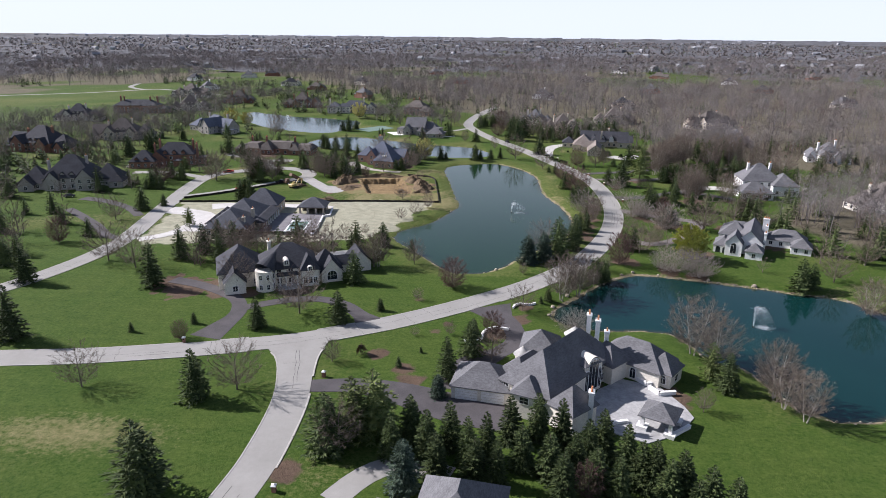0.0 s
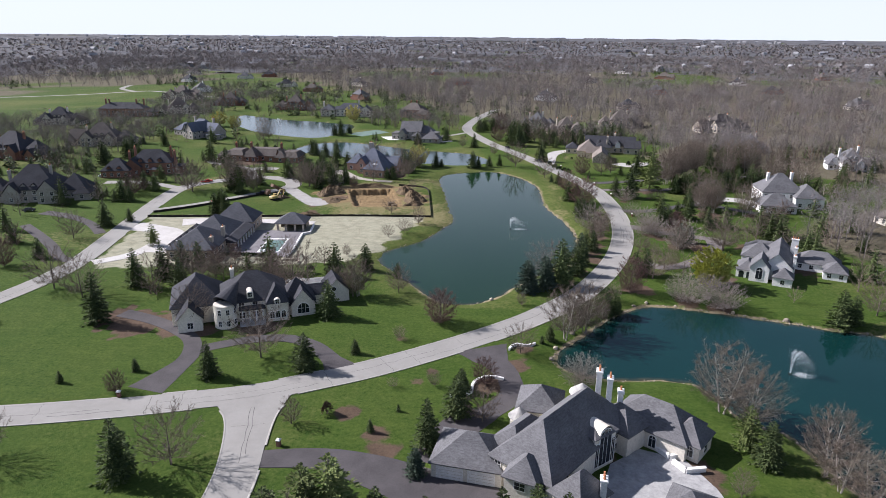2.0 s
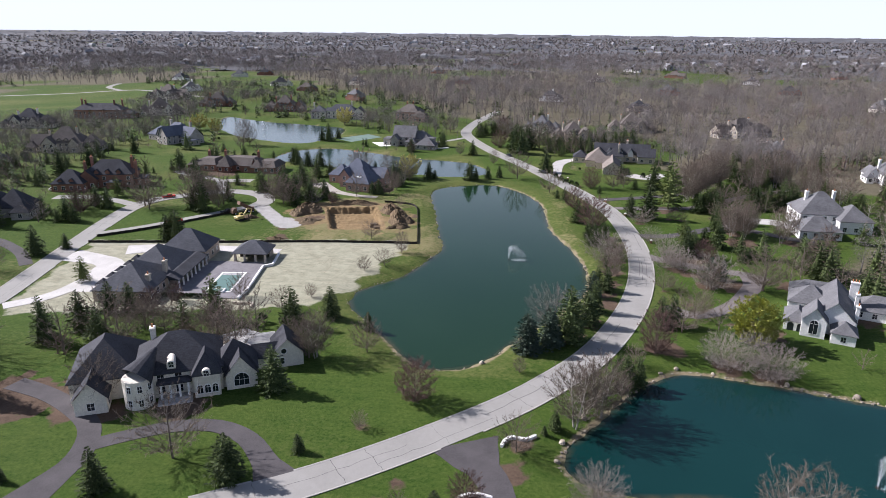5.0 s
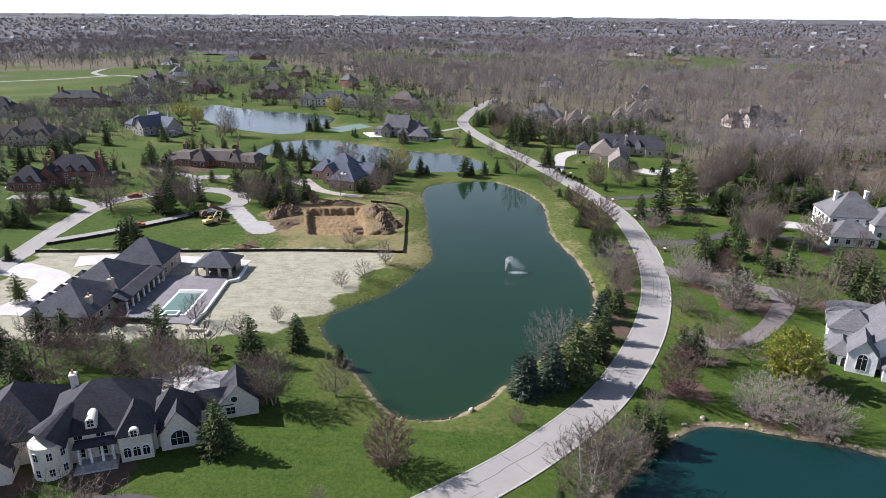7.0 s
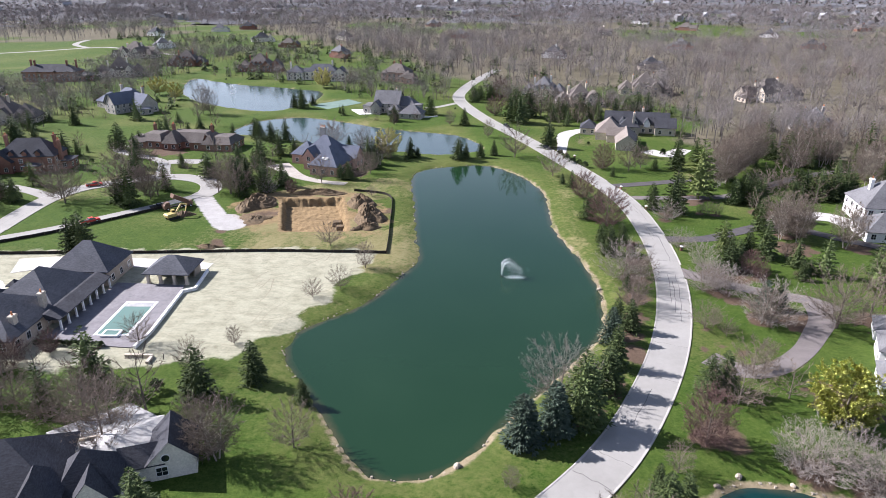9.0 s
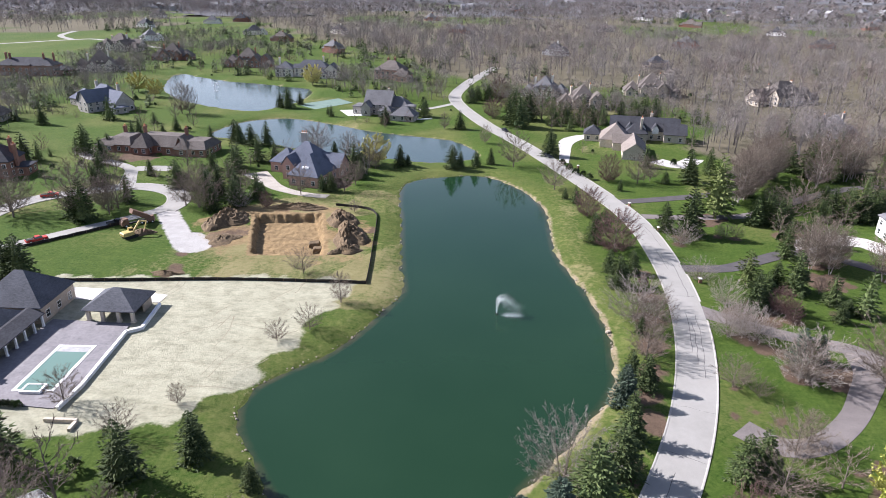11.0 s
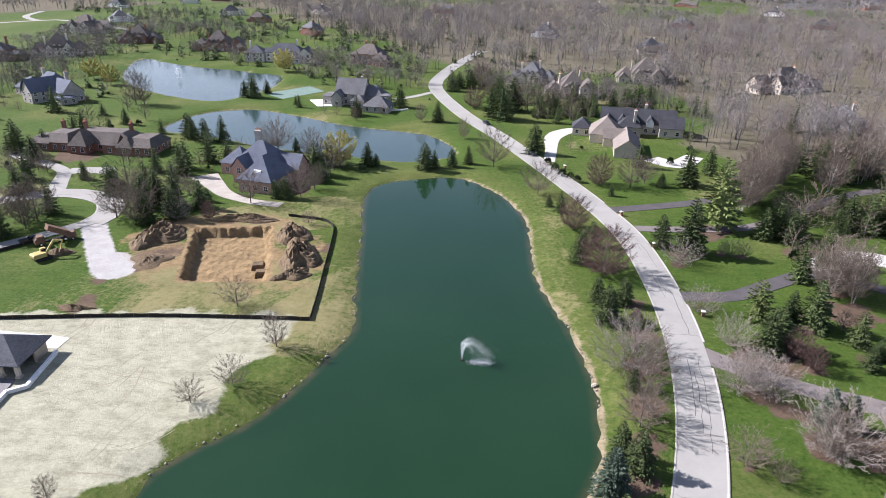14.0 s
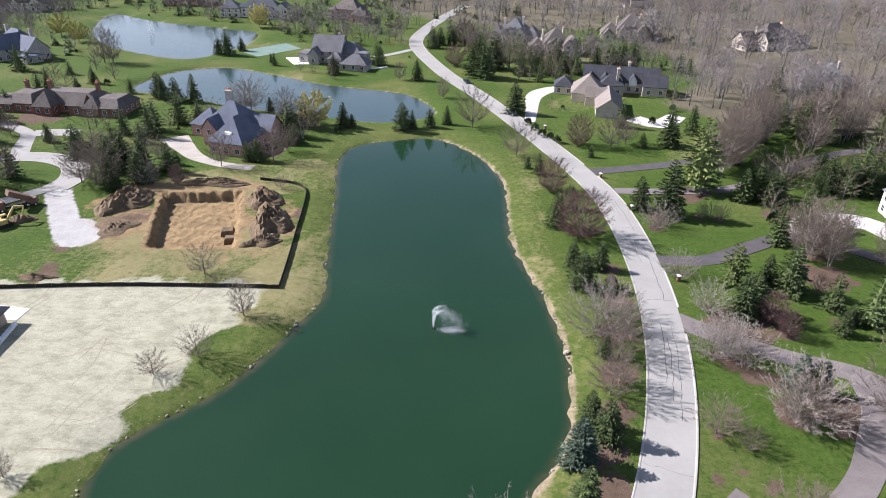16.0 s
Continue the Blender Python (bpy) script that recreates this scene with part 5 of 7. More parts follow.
spa = piece("spa", *prism([(-1.9, 1.9, -9.0, -6.2, -0.2), (-1.9, 1.9, -9.0, -6.2, 0.5), (-1.5, 1.5, -8.6, -6.6, 0.5), (-1.5, 1.5, -8.6, -6.6, 0.42)]), M_WHITE, pool)
piece("water", *boxes((-1.45, 1.45, -8.55, -6.65, 0.3, 0.44)), M_POOL, spa)
wall = thing("garden_wall", pose(0, 0, 0), "low white stone wall along the pool deck", "wall")
for (x0, y0), (x1, y1) in (((-45.4, 79), (-45.2, 86)), ((-45.2, 86), (-47.3, 106)), ((-47.3, 106), (-44.8, 108)), ((-44.8, 108), (-46.2, 119))):
    dx, dy = x1 - x0, y1 - y0
    L = math.hypot(dx, dy)
    o = piece("wall_run", *prism([(0, L, -0.25, 0.25, -0.3), (0, L, -0.25, 0.25, 0.65), (-0.05, L + 0.05, -0.32, 0.32, 0.65), (-0.05, L + 0.05, -0.32, 0.32, 0.78)]), M_WHITE, wall)
    o.matrix_basis = pose(x0, y0, 0, 0, 0, math.degrees(math.atan2(dy, dx)))
seat = thing("stone_seat", pose(-42.8, 76, 0, 0, 0, 3), "low angled stone retaining wall", "wall")
piece("wall_run", *prism([(-2.9, 2.9, -0.3, 0.3, -0.2), (-2.9, 2.9, -0.3, 0.3, 0.7)]), M_TAN, seat)
piece("wall_end", *prism([(2.5, 3.1, -0.3, -2.6, -0.2), (2.5, 3.1, -0.3, -2.6, 0.6)]), M_TAN, seat)

cab = thing("cabana", pose(-53.4, 115, 0.05, 0, 0, 2), "open pool cabana with charcoal hip roof", "pavilion")
rv, rf, _ = hip_roof(0, 0, 11, 9.5, 3.1, 0.62, over=0.6)
piece("roof", rv, rf, M_NEWSLATE, cab)
piece("back_wall", *boxes((-5.2, 5.2, 4.0, 4.4, -0.2, 3.0)), M_BUFF, cab)
piece("side_wall", *boxes((-5.2, -4.85, 0.6, 4.0, -0.2, 3.0)), M_BUFF, cab)
piece("side_wall", *boxes((4.85, 5.2, 0.6, 4.0, -0.2, 3.0)), M_BUFF, cab)
piece("beam", *boxes((-5.3, 5.3, -4.6, -4.1, 2.6, 3.05)), M_TAN, cab)
for cx in (-5, -1.8, 1.8, 5):
    column(cab, cx, -4.3, 2.7, 0.7, M_TAN)
porch = piece("porch_roof", *prism([(8.4, 11.6, -8, 15, 2.9), (8.4, 11.6, -8, 15, 3.1), (7.8, 8.4, -8, 15, 4.3)]), M_CHAR, H3)
for k in range(8):
    column(H3, 11.2, -7.4 + k * 3.1, 2.9, 0.4)
for k in range(5):
    dv, df, _ = hip_roof(-8.0, -13.5 + 5.2 * k, 2.2, 2.6, 4.3, 0.8, over=0.25, kind="hip")
    o = piece("dormer", dv, df, M_CHAR, H3)
hedge = [(-67 + 0.95 * i, 78.9 + 0.02 * i, 1.3) for i in range(16)]

# ---- cream house: doors, arched bay, terrace, pavilion
for k in range(2):
    d = piece("garage_door", *boxes((0.6 + 5.6 * k, 5.4 + 5.6 * k, 0.44, 0.55, 0, 2.5)), M_WHITE, H1)
    for j in range(1, 4):
        piece("panel_groove", *boxes((0.7 + 5.6 * k, 5.3 + 5.6 * k, 0.425, 0.48, 2.5 * j / 4 - 0.02, 2.5 * j / 4 + 0.02)), M_TAN, d)
def along(c, turn, x, y):
    """A point x, y in a wing turned round c."""
    k = radians(turn)
    return c[0] + x * math.cos(k) - y * math.sin(k), c[1] + x * math.sin(k) + y * math.cos(k)


arch_window(H1, *along((26.9, 12.4), -40, 2.56, 0), 0.8, 50, 2.9, 7.2)
for ay in (-2.05, 2.05):
    arch_window(H1, *along((26.9, 12.4), -40, 2.56, ay), 0.8, 50, 0.8, 4.8)
for ax in (-0.6, 1.2):
    arch_window(H1, *along((26.9, 12.4), -40, ax, -2.76), 0.8, -40, 0.9, 4.6)
ring = [(1.8 * math.cos(math.pi * k / 10), 6.7 + 1.8 * math.sin(math.pi * k / 10)) for k in range(11)]
piece("arched_dormer", [(*along((26.9, 12.4), -40, x, a), z) for x in (2.64, -3) for a, z in ring], [(k, k + 1, k + 12, k + 11) for k in range(10)], M_STUCCO, H1)
for ax in (-3.4, -1.0, 1.4):
    arch_window(H1, *along((38.4, 23.4), -27, ax, -4.76), 0.6, -27, 1.3, 2.4)
for ax in (-1.3, 1.3):
    arch_window(H1, *along((44.2, 20.4), -27, ax, -3.31), 0.9, -27, 1.3, 2.0)
window_on(H1, *along((44.2, 20.4), -27, 3.04, 0), 0.9, 63, 1.4, 1.5)
v, f = [], []
tube(v, f, (12.6, 18.6, -0.3), (12.6, 18.6, 3.4), 1.8, 1.8, 14)
tur = piece("turret", v, f, M_STUCCO, H1)
v, f = [], []
tube(v, f, (12.6, 18.6, 3.2), (12.6, 18.6, 5.2), 2.2, 0.05, 14)
piece("turret_roof", v, f, M_FLATROOF, tur, "pale ribbed metal cone")
v, f = [], []
tube(v, f, (24.0, 23.4, -0.3), (24.0, 23.4, 7.6), 2.1, 2.1, 14)
tur = piece("turret", v, f, M_STUCCO, H1)
v, f = [], []
tube(v, f, (24.0, 23.4, 7.4), (24.0, 23.4, 9.4), 2.5, 0.05, 14)
piece("turret_roof", v, f, M_FLATROOF, tur, "pale ribbed metal cone")
for ax in (-4.6, -1.6, 1.6, 4.6):
    for z in (0.8, 3.3):
        window_on(H1, *along((21.6, 11.4), -28, ax, -13.56), z, -28, 1.2, 1.5)
for ay in (-12, -9.2, 5.2, 8.0):
    for z in (0.8, 3.3):
        window_on(H1, *along((21.6, 11.4), -28, 6.26, ay), z, 62, 1.2, 1.5)
window_on(H1, *along((16.3, -0.4), -12, 0, -3.26), 3.4, -12, 1.8, 1.4)
slab("terrace", [(41.6, -42.4), (45.6, -43.8), (53, -47.4), (57, -45.4), (62, -41), (64.4, -37.7), (63.6, -33.5), (60.4, -25.7), (52.7, -22.9), (46.5, -28), (43.7, -35.6)], 0.2,
     M_PAVING, "pale stone paved terrace", "terrace")
for n, (x0, y0, x1, y1, hgt) in enumerate(((54.5, -20.8, 57.5, -25.6, 0.9), (57.5, -25.6, 62.4, -24.0, 0.9), (57.8, -26.8, 59.4, -29.4, 0.8), (59.4, -29.4, 63, -28.6, 0.8), (46.8, -41.6, 50.5, -40.4, 0.5), (62.4, -41.5, 58.2, -45, 0.7))):
    w = piece("planter_wall", *prism([(0, math.hypot(x1 - x0, y1 - y0), -0.3, 0.3, 0.0), (0, math.hypot(x1 - x0, y1 - y0), -0.3, 0.3, hgt), (-0.05, math.hypot(x1 - x0, y1 - y0) + 0.05, -0.36, 0.36, hgt + 0.1)]), M_WHITE)
    w.matrix_basis = pose(x0, y0, 0.15, 0, 0, math.degrees(math.atan2(y1 - y0, x1 - x0)))
    tagged(w, "low white planter wall on the terrace", "wall", "planter walls")
pav = thing("garden_pavilion", pose(56.6, -41, 0.2, 0, 0, -28), "small open pavilion with grey shingle roof", "pavilion")
rv, rf, _ = hip_roof(0, 0, 6.2, 6.2, 3.0, 0.62, over=0.5)
piece("roof", rv, rf, M_SLATE, pav)
for cx in (-2.7, 2.7):
    for cy in (-2.7, 2.7):
        column(pav, cx, cy, 3.0, 0.7)
        piece("planter", *prism([(cx - 1.0, cx + 1.0, cy - 1.0, cy + 1.0, -0.2), (cx - 1.1, cx + 1.1, cy - 1.1, cy + 1.1, 0.7), (cx - 0.9, cx + 0.9, cy - 0.9, cy + 0.9, 0.6)]), M_WHITE, pav)


def seat_wall(line, label):
    pts = spline(line, step=0.6)
    a, b = offsets(pts, 0.28)
    v, f = [], []
    for i in range(len(pts)):
        v += [(*a[i], -0.2), (*a[i], 0.62), (*b[i], 0.62), (*b[i], -0.2)]
    for i in range(len(pts) - 1):
        for j in range(3):
            f.append((4 * i + j, 4 * i + j + 1, 4 * i + j + 5, 4 * i + j + 4))
    f += [(0, 1, 2, 3), tuple(len(v) - 1 - k for k in range(4))]
    tagged(piece("seat_wall", v, f, M_WHITE), label, "wall")


seat_wall([(29.4, 15.6), (30.2, 17.6), (31.6, 18.6), (33.2, 18.2), (34.6, 18.4), (36, 19.6)], "curved white stone wall beside the entrance")
seat_wall([(16.2, -7), (19, -6.6), (20.8, -5), (21, -2), (22.4, 0.6), (24.8, 1.8), (27.8, 1.0)], "curved white stone wall round a bed")
seat_wall([(-3.6, 341), (-10, 338), (-18, 339), (-22, 343)], "low white garden wall")

# ---- white mansion: turret, dormers, patio
v, f = [], []
tube(v, f, (0.8, 1.2, -0.4), (0.8, 1.2, 6.2), 2.9, 2.9, 18)
tur = piece("turret", v, f, M_STUCCO, H2)
v, f = [], []
tube(v, f, (0.8, 1.2, 6.0), (4.6, 5.2, 10.2), 3.3, 0.4, 18)
piece("turret_roof", v, f, M_CHAR, tur)
for k in range(3):
    w = radians(-120 + 42 * k)
    for z in (0.8, 3.9):
        window_on(H2, 0.8 + 2.9 * math.cos(w), 1.2 + 2.9 * math.sin(w), z, math.degrees(w) + 90, 0.8, 1.4)
arch_window(H2, 21, 1.24, 0.8, 0, 3.0, 2.9)
window_on(H2, 29.8, 8.04, 0.9, 0, 1.6, 1.5)
v, f = [], []
tube(v, f, (30.6, 8.0, 4.0), (30.6, 8.16, 4.0), 0.75, 0.75, 16)
f.append(tuple(range(15, -1, -1)))
rw = piece("window", v, f, M_WHITE, H2)
v, f = [], []
tube(v, f, (30.6, 7.96, 4.0), (30.6, 8.1, 4.0), 0.6, 0.6, 16)
f.append(tuple(range(15, -1, -1)))
piece("pane", v, f, M_GLASS, rw)
for ay in (9.6, 12, 14.4):
    window_on(H2, 34.94, ay, 0.9, 90, 1.2, 1.5)
for ax in (12.6, 14.1, 15.6):
    arch_window(H2, ax, -0.06, 0.9, 0, 1.1, 1.9)
for dx, dy, dz in ((7.4, 2.2, 6.5), (14.1, -0.1, 4.6)):
    n = 8
    ring = [(-0.85, 0), (0.85, 0)] + [(0.85 * math.cos(math.pi * k / n), 1.2 + 0.7 * math.sin(math.pi * k / n)) for k in range(n + 1)]
    m = len(ring)
    o = piece("dormer", [(dx + a, dy - 0.3, dz + b) for a, b in ring] + [(dx + a, dy + 3.2, dz + b) for a, b in ring],
              [tuple(range(m)), tuple(range(2 * m - 1, m - 1, -1))] + [(k, (k + 1) % m, m + (k + 1) % m, m + k) for k in range(m)], M_STUCCO, H2)
    window_on(H2, dx, dy - 0.32, dz + 0.4, 0, 1.0, 1.2)
steps = piece("front_steps", *prism([(4.2, 11, -1.6, 2.3, -0.2), (4.2, 11, -1.2, 2.3, 0.15), (4.6, 10.6, 0, 2.3, 0.3), (4.6, 10.6, 0.4, 2.3, 0.45)]), M_PAVING, H2)
for ax in (5.0, 6.8, 8.6, 10.3):
    column(H2, ax, 0.9, 3.6, 0.4)
piece("porch_roof", *prism([(4.4, 10.9, 0.5, 2.5, 3.6), (4.2, 11.1, 0.3, 2.5, 3.9), (5, 10.3, 1.2, 2.5, 4.4)]), M_CHAR, H2)
slab("terrace", [(-46, 50.4), (-36, 60), (-26, 55), (-28, 44.8), (-38, 46)], 0.5, M_PAVING, "pale paved patio behind the mansion", "terrace")
slab("tennis_court", [(-86, 370), (-67, 394), (-55, 381), (-72, 357.5)], 0.08, M_COURT, "green hard tennis court", "tennis court")

# ---- shore stones and road seams
def stones():
    r = random.Random(12)
    v, f = [], []

    def stone(x, y, s):
        n = len(v)
        z = WATER + 0.12
        for i in range(6):
            w = 6.283 * i / 6
            k = s * r.uniform(0.7, 1.2)
            v.append((x + math.cos(w) * k, y + math.sin(w) * k, z - 0.1))
        for i in range(6):
            w = 6.283 * i / 6 + 0.3
            k = s * r.uniform(0.4, 0.8)
            v.append((x + math.cos(w) * k, y + math.sin(w) * k, z + s * r.uniform(0.4, 0.8)))
        f.append(tuple(n + 6 + i for i in range(6)))
        f.extend((n + i, n + (i + 1) % 6, n + 6 + (i + 1) % 6, n + 6 + i) for i in range(6))

    for outline, lo, hi, count in ((POND_A, 0.10, 0.34, 460), (POND_E, 0.12, 0.45, 360), (POND_B, 0.12, 0.3, 90)):
        n = len(outline)
        for k in range(count):
            i = r.randrange(n)
            p, q = outline[i], outline[(i + 1) % n]
            t = r.random()
            c = p + (q - p) * t
            east = outline is POND_A and c[0] > 28
            if outline is POND_A and not east and r.random() < 0.5:
                continue
            nrm = np.array([p[1] - q[1], q[0] - p[0]])
            nrm = nrm / (np.hypot(*nrm) + 1e-9)
            c = c + nrm * abs(r.gauss(0.3, 0.5))
            stone(c[0], c[1], r.uniform(lo, hi) ** 1.0)
    ob = piece("shore_stones", v, f, M_ROCK)
    tagged(ob, "pale limestone pieces along the pond banks", "stones", kind="stuff")


stones()


def tyre_tracks():
    """Thin wandering ruts pressed into the straw."""
    r = random.Random(41)
    v, f = [], []
    for k in range(34):
        x, y, w = r.uniform(-84, -16), r.uniform(76, 130), r.choice((0.05, 0.35, 1.2, 1.5)) + r.uniform(-0.2, 0.2)
        pts = []
        for j in range(r.randint(8, 26)):
            if not inside(STRAW, np.array([x]), np.array([y]))[0] or (x < -44 and 72 < y < 123):
                break
            pts.append((x, y))
            w += r.gauss(0, 0.10)
            x, y = x + math.cos(w) * 0.75, y + math.sin(w) * 0.75
        if len(pts) < 5:
            continue
        for gap in ((0, 1.7) if r.random() < 0.4 else (0,)):
            line = np.array(pts) + np.array([-math.sin(w), math.cos(w)]) * gap
            a, b = offsets(line, r.uniform(0.05, 0.13))
            za, zb = ground_z(a[:, 0], a[:, 1]) + 0.03, ground_z(b[:, 0], b[:, 1]) + 0.03
            n = len(v)
            for i in range(len(a)):
                v.extend(((a[i][0], a[i][1], za[i]), (b[i][0], b[i][1], zb[i])))
            f.extend((n + 2 * i, n + 2 * i + 1, n + 2 * i + 3, n + 2 * i + 2) for i in range(len(a) - 1))
    tagged(piece("tyre_tracks", v, f, M_RUT), "thin tyre ruts across the straw-covered lot", "tracks", kind="stuff")


M_RUT = surface("pressed_rut", (0.19, 0.17, 0.115), (0.30, 0.275, 0.20), 0.6, 3, 0.95)
tyre_tracks()
rb = random.Random(3)
for bx, by, s in ((70, 50.4, 0.7), (66, 48, 0.6), (78, 49.3, 0.5), (41, 19, 0.8), (39.5, 13, 0.7), (46, 27.6, 0.9), (106, 41.5, 0.9), (25, 49.2, 0.8), (57.5, 119, 0.7), (93, 45.6, 0.8)):
    v, f = [], []
    for j, (k, z) in enumerate(((0.9, -0.3), (1.0, 0.2), (0.8, 0.6), (0.35, 0.8))):
        for i in range(8):
            w = 6.283 * i / 8
            q = s * k * rb.uniform(0.8, 1.15)
            v.append((math.cos(w) * q, math.sin(w) * q * 0.75, z * s + rb.uniform(-0.06, 0.06)))
    f = [(8 * j + i, 8 * j + (i + 1) % 8, 8 * j + 8 + (i + 1) % 8, 8 * j + 8 + i) for j in range(3) for i in range(8)] + [tuple(range(24, 32))]
    o = piece("boulder", v, f, M_ROCK)
    o.matrix_basis = pose(bx, by, float(ground_z(np.array([bx]), np.array([by]))[0]), 0, 0, rb.uniform(0, 180))
    tagged(o, "weathered limestone boulder on the pond bank", "boulder", "boulders on the banks")


def seams():
    """Tar lines in the road's joints and cracks."""
    r = random.Random(6)
    v, f = [], []

    def strip(pts, w, z):
        a, b = offsets(np.array(pts), w)
        n = len(v)
        for p, q in zip(a, b):
            v.extend(((p[0], p[1], z), (q[0], q[1], z)))
        for i in range(len(pts) - 1):
            f.append((n + 2 * i, n + 2 * i + 1, n + 2 * i + 3, n + 2 * i + 2))

    for line, z in ((MAIN_ROAD, ROAD_Z + 0.004), (SIDE_ROAD, ROAD_Z + 0.010), (WEST_ROAD, ROAD_Z + 0.010)):
        a, b = offsets(line, 3.5)
        keep = [i for i in range(2, len(line) - 2) if abs(line[i][0]) < 200 and -100 < line[i][1] < 330]
        for i in keep[::3]:
            if r.random() < 0.75:
                continue
            pts = [a[i] + (b[i] - a[i]) * t + np.array([r.uniform(-0.25, 0.25), r.uniform(-0.25, 0.25)]) for t in np.linspace(0, 1, 9)]
            strip(pts, r.uniform(0.02, 0.05), z)
        for lane in (0.42, 0.55, 0.72):
            i = 0
            while i < len(keep) - 14:
                n = r.randint(5, 14)
                pts = [a[j] + (b[j] - a[j]) * (lane + r.uniform(-0.03, 0.03)) for j in keep[i:i + n]]
                if r.random() < 0.55 and len(pts) > 3:
                    strip(pts, r.uniform(0.025, 0.055), z + 0.002)
                i += n + r.randint(2, 14)
    tagged(piece("tar_seams", v, f, M_TAR), "dark tar seams in the concrete road", "seams", kind="stuff")


seams()

# ---------------------------------------------------------------- trees
def diamond(v, f, p, along, across, lift, length, width):
    """One needle spray or leaf: a bent lozenge."""
    n = len(v)
    a, c = Vector(along), Vector(across)
    p = Vector(p)
    tip, mid = p + a * length, p + a * length * 0.45
    v += [tuple(p), tuple(mid + c * width + Vector((0, 0, lift))), tuple(tip), tuple(mid - c * width + Vector((0, 0, lift)))]
    f += [(n, n + 1, n + 2), (n, n + 2, n + 3)]


def conifer_meshes(seed, radius, mat, levels=16, loose=0.0, power=0.8, start=0.5):
    """A ten-metre conifer: trunk, and a crown of drooping sprays."""
    r = random.Random(seed)
    tv, tf = [], []
    tube(tv, tf, (0, 0, -0.3), (0, 0, 9.6), 0.22, 0.03, 6)
    v, f = [], []
    for i in range(levels):
        t = i / (levels - 1)
        z = start + (9.75 - start) * t
        rad = radius * (1 - t) ** power * r.uniform(0.85, 1.12) + 0.12
        n = max(4, int(4 + rad * 3.6))
        turn = r.uniform(0, 6.28)
        for k in range(n):
            if r.random() < loose:
                continue
            w = turn + 6.283 * k / n + r.uniform(-0.2, 0.2)
            L = rad * r.uniform(0.75, 1.18)
            out = Vector((math.cos(w), math.sin(w), 0))
            side = Vector((-out.y, out.x, 0))
            droop = r.uniform(-0.35, -0.05) + 0.55 * t
            base = Vector((0, 0, z + r.uniform(-0.15, 0.15)))
            for q in (0.30, 0.58, 0.82):
                p = base + out * L * q + Vector((0, 0, droop * L * q))
                size = min(1.0, 0.42 + 0.22 * rad) * r.uniform(0.8, 1.25)
                for sgn in ((-1, 0.15, 1) if levels > 17 else (-1, 1)):
                    d = (out + side * sgn * r.uniform(0.35, 0.9) + Vector((0, 0, droop * 0.8 + r.uniform(-0.25, 0.25)))).normalized()
                    diamond(v, f, p, d, side.lerp(Vector((0, 0, 1)), r.uniform(0, 0.6)).normalized(), r.uniform(0.0, 0.1), size * 0.92, size * 0.21)
            diamond(v, f, base + out * L * 0.8 + Vector((0, 0, droop * L * 0.8)), (out + Vector((0, 0, droop + 0.1))).normalized(), side, 0.06, L * 0.28 + 0.25, 0.13)
    n = len(v)
    for i in range(8):
        w = 6.283 * i / 8
        v.append((math.cos(w) * radius * 0.5, math.sin(w) * radius * 0.5, start + 0.3))
    v.append((0, 0, 9.0))
    f += [(n + i, n + (i + 1) % 8, n + 8) for i in range(8)]
    return mesh_of("trunk", tv, tf, M_BARK), mesh_of("crown", v, f, mat)


